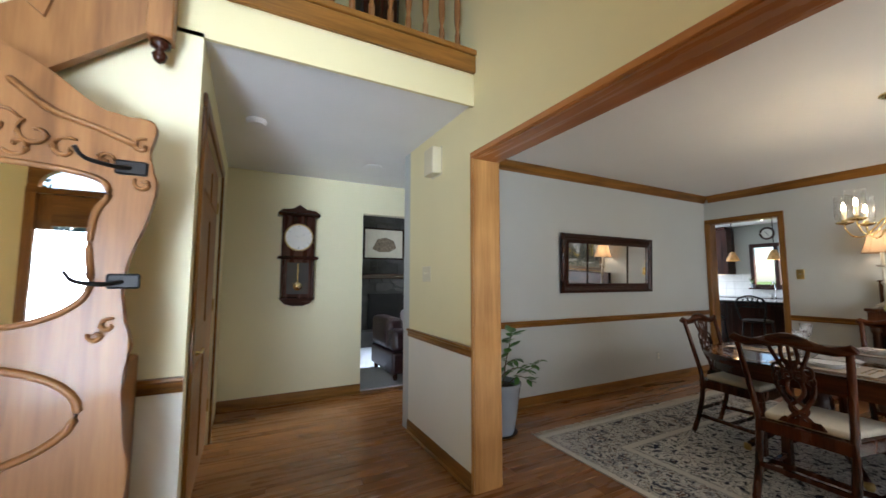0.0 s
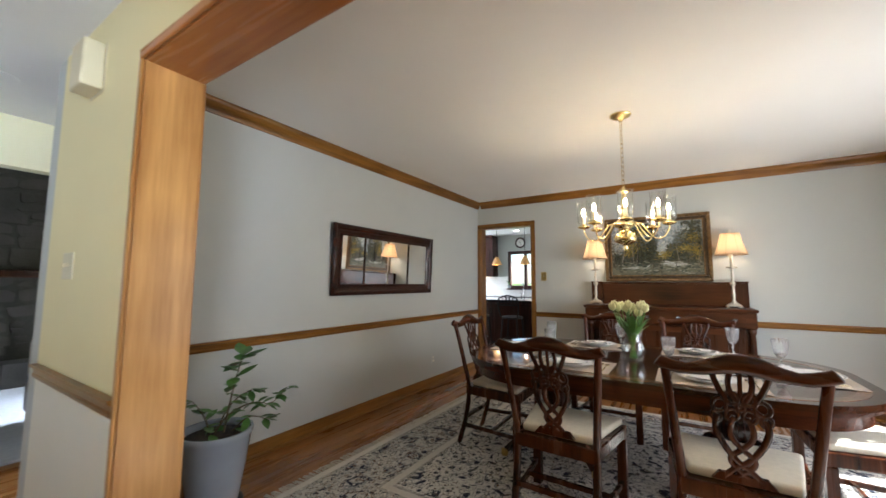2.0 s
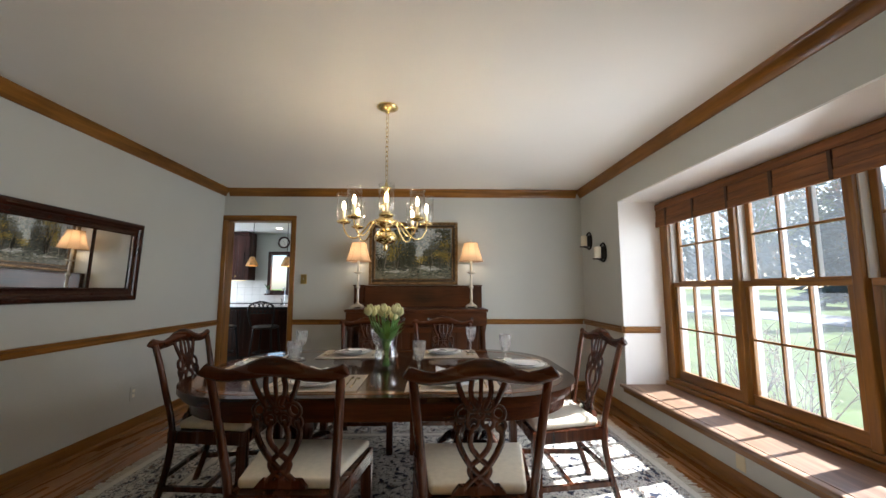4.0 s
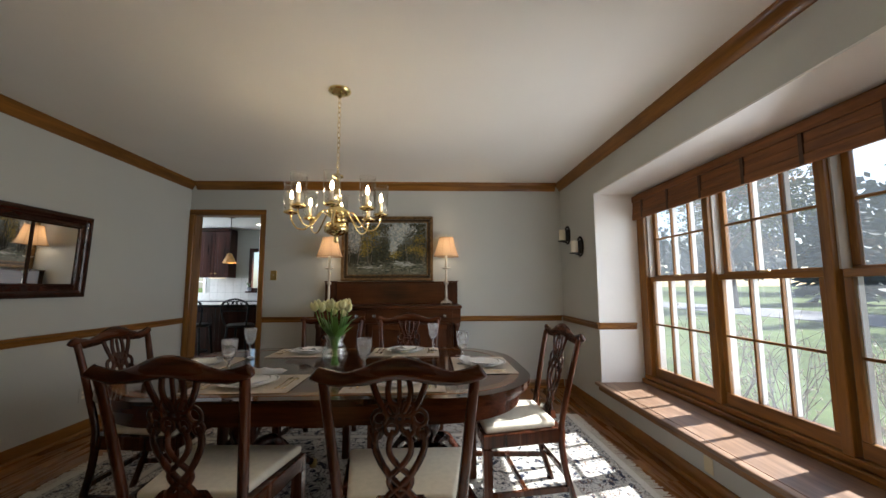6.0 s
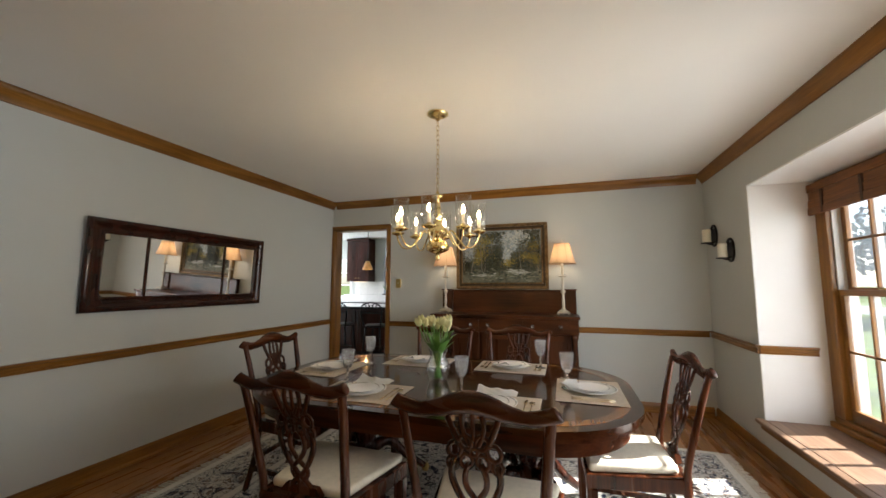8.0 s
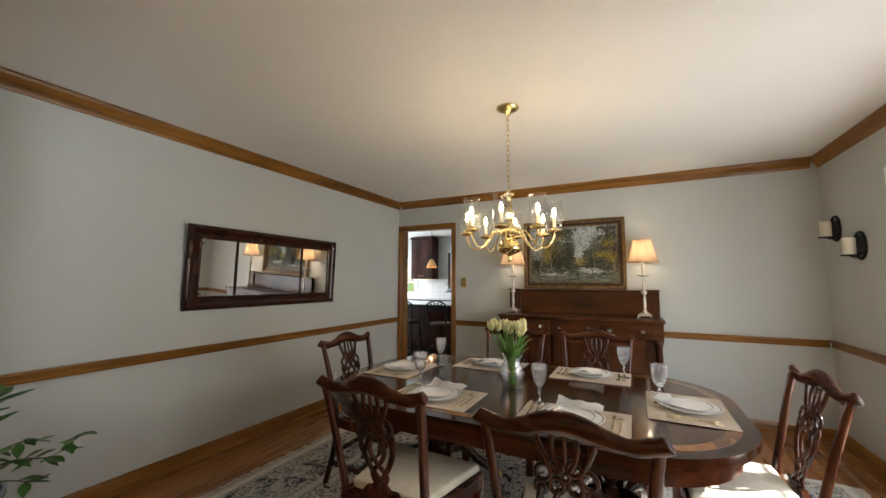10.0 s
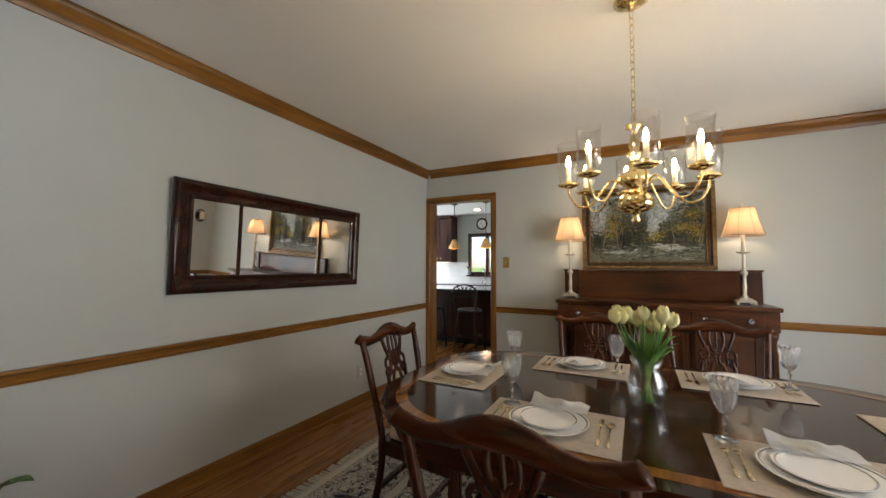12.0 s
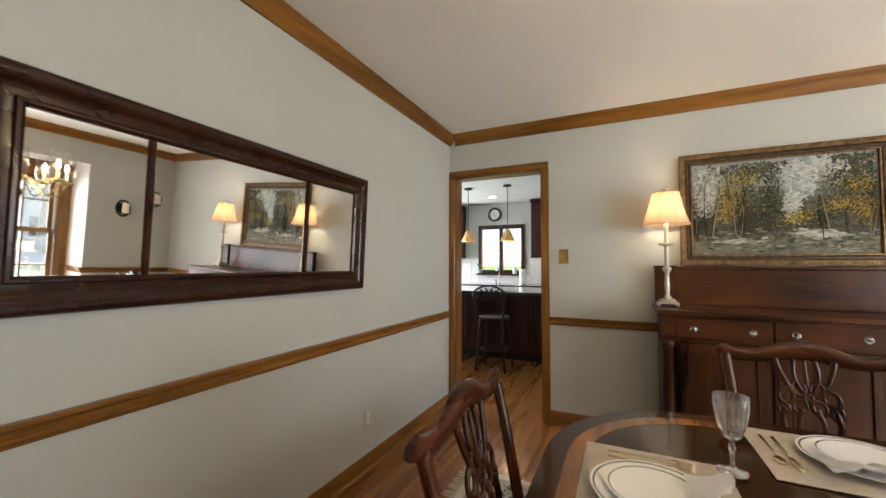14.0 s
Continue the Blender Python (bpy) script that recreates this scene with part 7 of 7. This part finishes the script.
M["far_pane"] = plain("far_window_glass", (0.05, 0.06, 0.07), 0.1, var=0.1)
GZ = -0.45
bm = bmesh.new()
for x, y in ((-1500, -1500), (1500, -1500), (1500, 1500), (-1500, 1500)):
    bm.verts.new((x, y, GZ))
bm.faces.new(bm.verts)
tagged(part("ground", bm, M["grass"]), "wide green lawn round the house", "lawn", kind="structure")
tagged(part("planting_bed", boxed(-1.0, 7.5, -4.4, -2.15, GZ + 0.0, GZ + 0.05, 0.02), M["mulch"]), "bark-mulched planting bed under the bay window", "planting bed", kind="structure")
tagged(part("road", boxed(-80, 120, -24, -17.5, GZ + 0.002, GZ + 0.03), M["asphalt"]), "pale asphalt road beyond the lawn", "road", kind="structure")


def shrub(x, y, h, n, seed):
    """A bare-twigged shrub with small buds."""
    r = random.Random(seed)
    sh_ = thing("shrub", "bare twiggy garden shrub with small buds", "shrub", "shrubs under the bay", (x, y, GZ + 0.04))
    bm, lm = bmesh.new(), bmesh.new()
    for i in range(n):
        a, lean = r.uniform(0, 6.28), r.uniform(0.15, 0.75)
        p = Vector((r.gauss(0, 0.05), r.gauss(0, 0.05), 0))
        d = Vector((math.cos(a) * lean, math.sin(a) * lean, 1)).normalized()
        pts = [p.copy()]
        for k in range(5):
            d = (d + Vector((r.gauss(0, 0.14), r.gauss(0, 0.14), 0.03))).normalized()
            p = p + d * h / 5 * r.uniform(0.7, 1.1)
            pts.append(p.copy())
            e = (d + Vector((r.gauss(0, 0.6), r.gauss(0, 0.6), r.gauss(0, 0.3)))).normalized()
            tip = p + e * h * r.uniform(0.12, 0.28)
            tube(bm, [p, tip], [0.004, 0.0015], 3)
            for q in range(4):
                c = p.lerp(tip, r.random())
                s1, s2 = Vector((r.gauss(0, 1), r.gauss(0, 1), r.gauss(0, 1))).normalized() * 0.018, Vector((r.gauss(0, 1), r.gauss(0, 1), r.gauss(0, 1))).normalized() * 0.012
                lm.faces.new([lm.verts.new(c + s1), lm.verts.new(c + s2), lm.verts.new(c - s1), lm.verts.new(c - s2)])
        tube(bm, pts, [0.010, 0.008, 0.006, 0.005, 0.004, 0.002], 4)
    part("twigs", bm, M["bark"], sh_)
    tagged(part("buds", lm, M["bud"], sh_), kind="stuff")


for i, (x, y, h) in enumerate(((4.9, -3.3, 1.25), (4.0, -3.5, 1.15), (3.1, -3.3, 1.3), (2.2, -3.4, 1.1), (5.9, -3.6, 1.3))):
    shrub(x, y, h, 20, 40 + i)


def conifer(x, y, h, r0, seed):
    r = random.Random(seed)
    tr = thing("conifer_tree", "tall dark blue-green spruce beyond the lawn", "tree", "trees beyond the lawn", (x, y, GZ))
    part("trunk", tube(bmesh.new(), [(0, 0, 0), (0, 0, h * 0.5), (0.05, 0, h * 0.97)], [0.02 * h, 0.013 * h, 0.003 * h], 8), M["bark"], tr, smooth=True)
    bm = bmesh.new()
    for i in range(620):
        t = r.random() ** 0.8
        z, a = h * (0.07 + 0.9 * t), r.uniform(0, 6.28)
        ln = r0 * (1 - t) * r.uniform(0.55, 1.1) + 0.15
        d = Vector((math.cos(a), math.sin(a), -0.25))
        sd = Vector((-math.sin(a), math.cos(a), 0))
        b0 = Vector((0, 0, z))
        for k in range(3):
            c = b0 + d * ln * (0.35 + 0.28 * k) + Vector((r.gauss(0, 0.05), r.gauss(0, 0.05), r.gauss(0, 0.08)))
            w = ln * 0.16 * (1.2 - 0.25 * k)
            bm.faces.new([bm.verts.new(c - d * ln * 0.22), bm.verts.new(c + sd * w + Vector((0, 0, -0.1 * ln))), bm.verts.new(c + d * ln * 0.25), bm.verts.new(c - sd * w + Vector((0, 0, -0.1 * ln)))])
    tagged(part("crown", bm, M["needles"], tr), kind="stuff")


def broadleaf(x, y, h, r0, n, seed):
    r = random.Random(seed)
    tr = thing("leafy_tree", "spreading tree in light spring leaf", "tree", "trees beyond the lawn", (x, y, GZ))
    bm = bmesh.new()
    tube(bm, [(0, 0, 0), (0.1, 0, h * 0.25), (0.05, 0.1, h * 0.55), (0.1, 0, h * 0.85)], [0.03 * h, 0.022 * h, 0.014 * h, 0.004 * h], 8)
    tips = []
    for i in range(16):
        z, a = h * r.uniform(0.25, 0.7), r.uniform(0, 6.28)
        p0 = Vector((0.07, 0.04, z))
        p1 = p0 + Vector((math.cos(a) * r0 * 0.5, math.sin(a) * r0 * 0.5, h * 0.12))
        p2 = p0 + Vector((math.cos(a) * r0 * r.uniform(0.7, 1.05), math.sin(a) * r0 * r.uniform(0.7, 1.05), h * r.uniform(0.15, 0.3)))
        tube(bm, [p0, p1, p2], [0.010 * h, 0.006 * h, 0.002 * h], 5)
        tips += [p1, p2, p1.lerp(p2, 0.5)]
    part("trunk", bm, M["bark"], tr, smooth=True)
    lm = bmesh.new()
    for i in range(n):
        c = r.choice(tips) + Vector((r.gauss(0, 0.16), r.gauss(0, 0.16), r.gauss(0, 0.13))) * r0
        s1 = Vector((r.gauss(0, 1), r.gauss(0, 1), r.gauss(0, 1))).normalized() * 0.11
        s2 = s1.orthogonal().normalized() * 0.075
        lm.faces.new([lm.verts.new(c + s1), lm.verts.new(c + s2), lm.verts.new(c - s1), lm.verts.new(c - s2)])
    tagged(part("crown", lm, M["leaves"], tr), kind="stuff")


broadleaf(9.5, -33.0, 11, 4.4, 8000, 1)
broadleaf(17.0, -34.0, 12, 4.8, 8000, 2)
conifer(6.2, -30.0, 13, 3.2, 3)
conifer(20.0, -29.0, 14, 3.4, 4)
broadleaf(13.0, -29.0, 11, 4.2, 8000, 5)
broadleaf(28.0, -22.0, 12, 4.8, 8000, 6)
broadleaf(0.0, -31.0, 12, 4.5, 8000, 7)
broadleaf(24.0, -42.0, 13, 5.5, 8000, 8)
conifer(33.0, -36.0, 15, 3.8, 9)
conifer(-8.0, -34.0, 14, 3.6, 10)
hs = thing("far_house", "pale two-storey house across the road", "house", at=(18.5, -52, GZ))
part("wall", boxed(-7, 7, -4, 4, 0, 5.4), M["siding"], hs)
part("roof", prism(bmesh.new(), [(-4.5, 5.41), (4.5, 5.41), (0, 8.2)], -7.4, 7.4, "x"), M["roof"], hs)
for x in (-5, -2, 2, 5):
    for z in (1.2, 3.7):
        w_ = part("window", boxed(x - 0.5, x + 0.5, 4.001, 4.06, z, z + 1.3), M["white"], hs)
        part("pane", boxed(x - 0.42, x + 0.42, 4.061, 4.07, z + 0.08, z + 1.22), M["far_pane"], w_)
part("door", boxed(-0.5, 0.5, 4.001, 4.05, 0.1, 2.2), M["mahogany_z"], hs)
# far woods close the view
rw = random.Random(77)
bm = bmesh.new()
for i in range(11000):
    x, y = rw.uniform(-90, 130), rw.uniform(-95, -62)
    c = Vector((x, y, GZ + rw.uniform(0.2, 1.0) ** 0.7 * (16 + 4 * math.sin(x * 0.11) + 3 * math.sin(x * 0.31))))
    s1 = Vector((rw.gauss(0, 1), rw.gauss(0, 0.4), rw.gauss(0, 1))).normalized() * rw.uniform(0.5, 1.1)
    s2 = s1.orthogonal().normalized() * rw.uniform(0.4, 0.9)
    bm.faces.new([bm.verts.new(c + s1), bm.verts.new(c + s2), bm.verts.new(c - s1 * 0.9), bm.verts.new(c - s2)])
tagged(part("far_woods", bm, M["needles"]), "distant dark mixed woodland", "woods", kind="stuff")

# ---------------------------------------------------------------- floor planks
fl = tagged(new("floor"), "stained oak strip flooring with a satin sheen", "floor", kind="structure")
PW = 0.083
plank_mesh = {}


def plank(length):
    """One strip along x from its middle, shared by all strips of that length."""
    if length not in plank_mesh:
        bm = bmesh.new()
        box(bm, -length / 2 + 0.0008, length / 2 - 0.0008, -PW / 2 + 0.0009, PW / 2 - 0.0009, -0.018, 0.0, 0.0015)
        me = bpy.data.meshes.new("plank")
        bm.to_mesh(me)
        bm.free()
        me.materials.append(M["floor"])
        plank_mesh[length] = me
    return plank_mesh[length]


rng = random.Random(7)
rest_v, rest_f = [], []
FY0, FX0, FX1 = -1.98, -2.6, 9.5
for j in range(int((4.26 - FY0) / PW)):
    y = FY0 + PW * (j + 0.5)
    x = FX0 - rng.random()
    while x < FX1:
        length = rng.choice((0.9, 1.2, 1.5, 1.8))
        mid = x + length / 2
        near = (1.3 < mid < 4.4 and -1.4 < y < 2.95) or (-0.3 < mid < 1.3 and 0.9 < y < 4.2)
        if near and len(fl.children) < 300:
            ob = new("plank", plank(length))
            ob.parent, ob.location = fl, (mid, y, 0)
        else:
            n, g = len(rest_v), 0.001
            for zz in (-0.018, 0.0):
                rest_v += [(x + g, y - PW / 2 + g, zz), (x + length - g, y - PW / 2 + g, zz), (x + length - g, y + PW / 2 - g, zz), (x + g, y + PW / 2 - g, zz)]
            rest_f += [tuple(n + i for i in q) for q in ((4, 5, 6, 7), (0, 1, 5, 4), (1, 2, 6, 5), (2, 3, 7, 6), (3, 0, 4, 7))]
        x += length
me = bpy.data.meshes.new("far_planks")
me.from_pydata(rest_v, [], rest_f)
me.materials.append(M["floor"])
far = tagged(new("far_planks", me), kind="stuff")
far.parent = fl
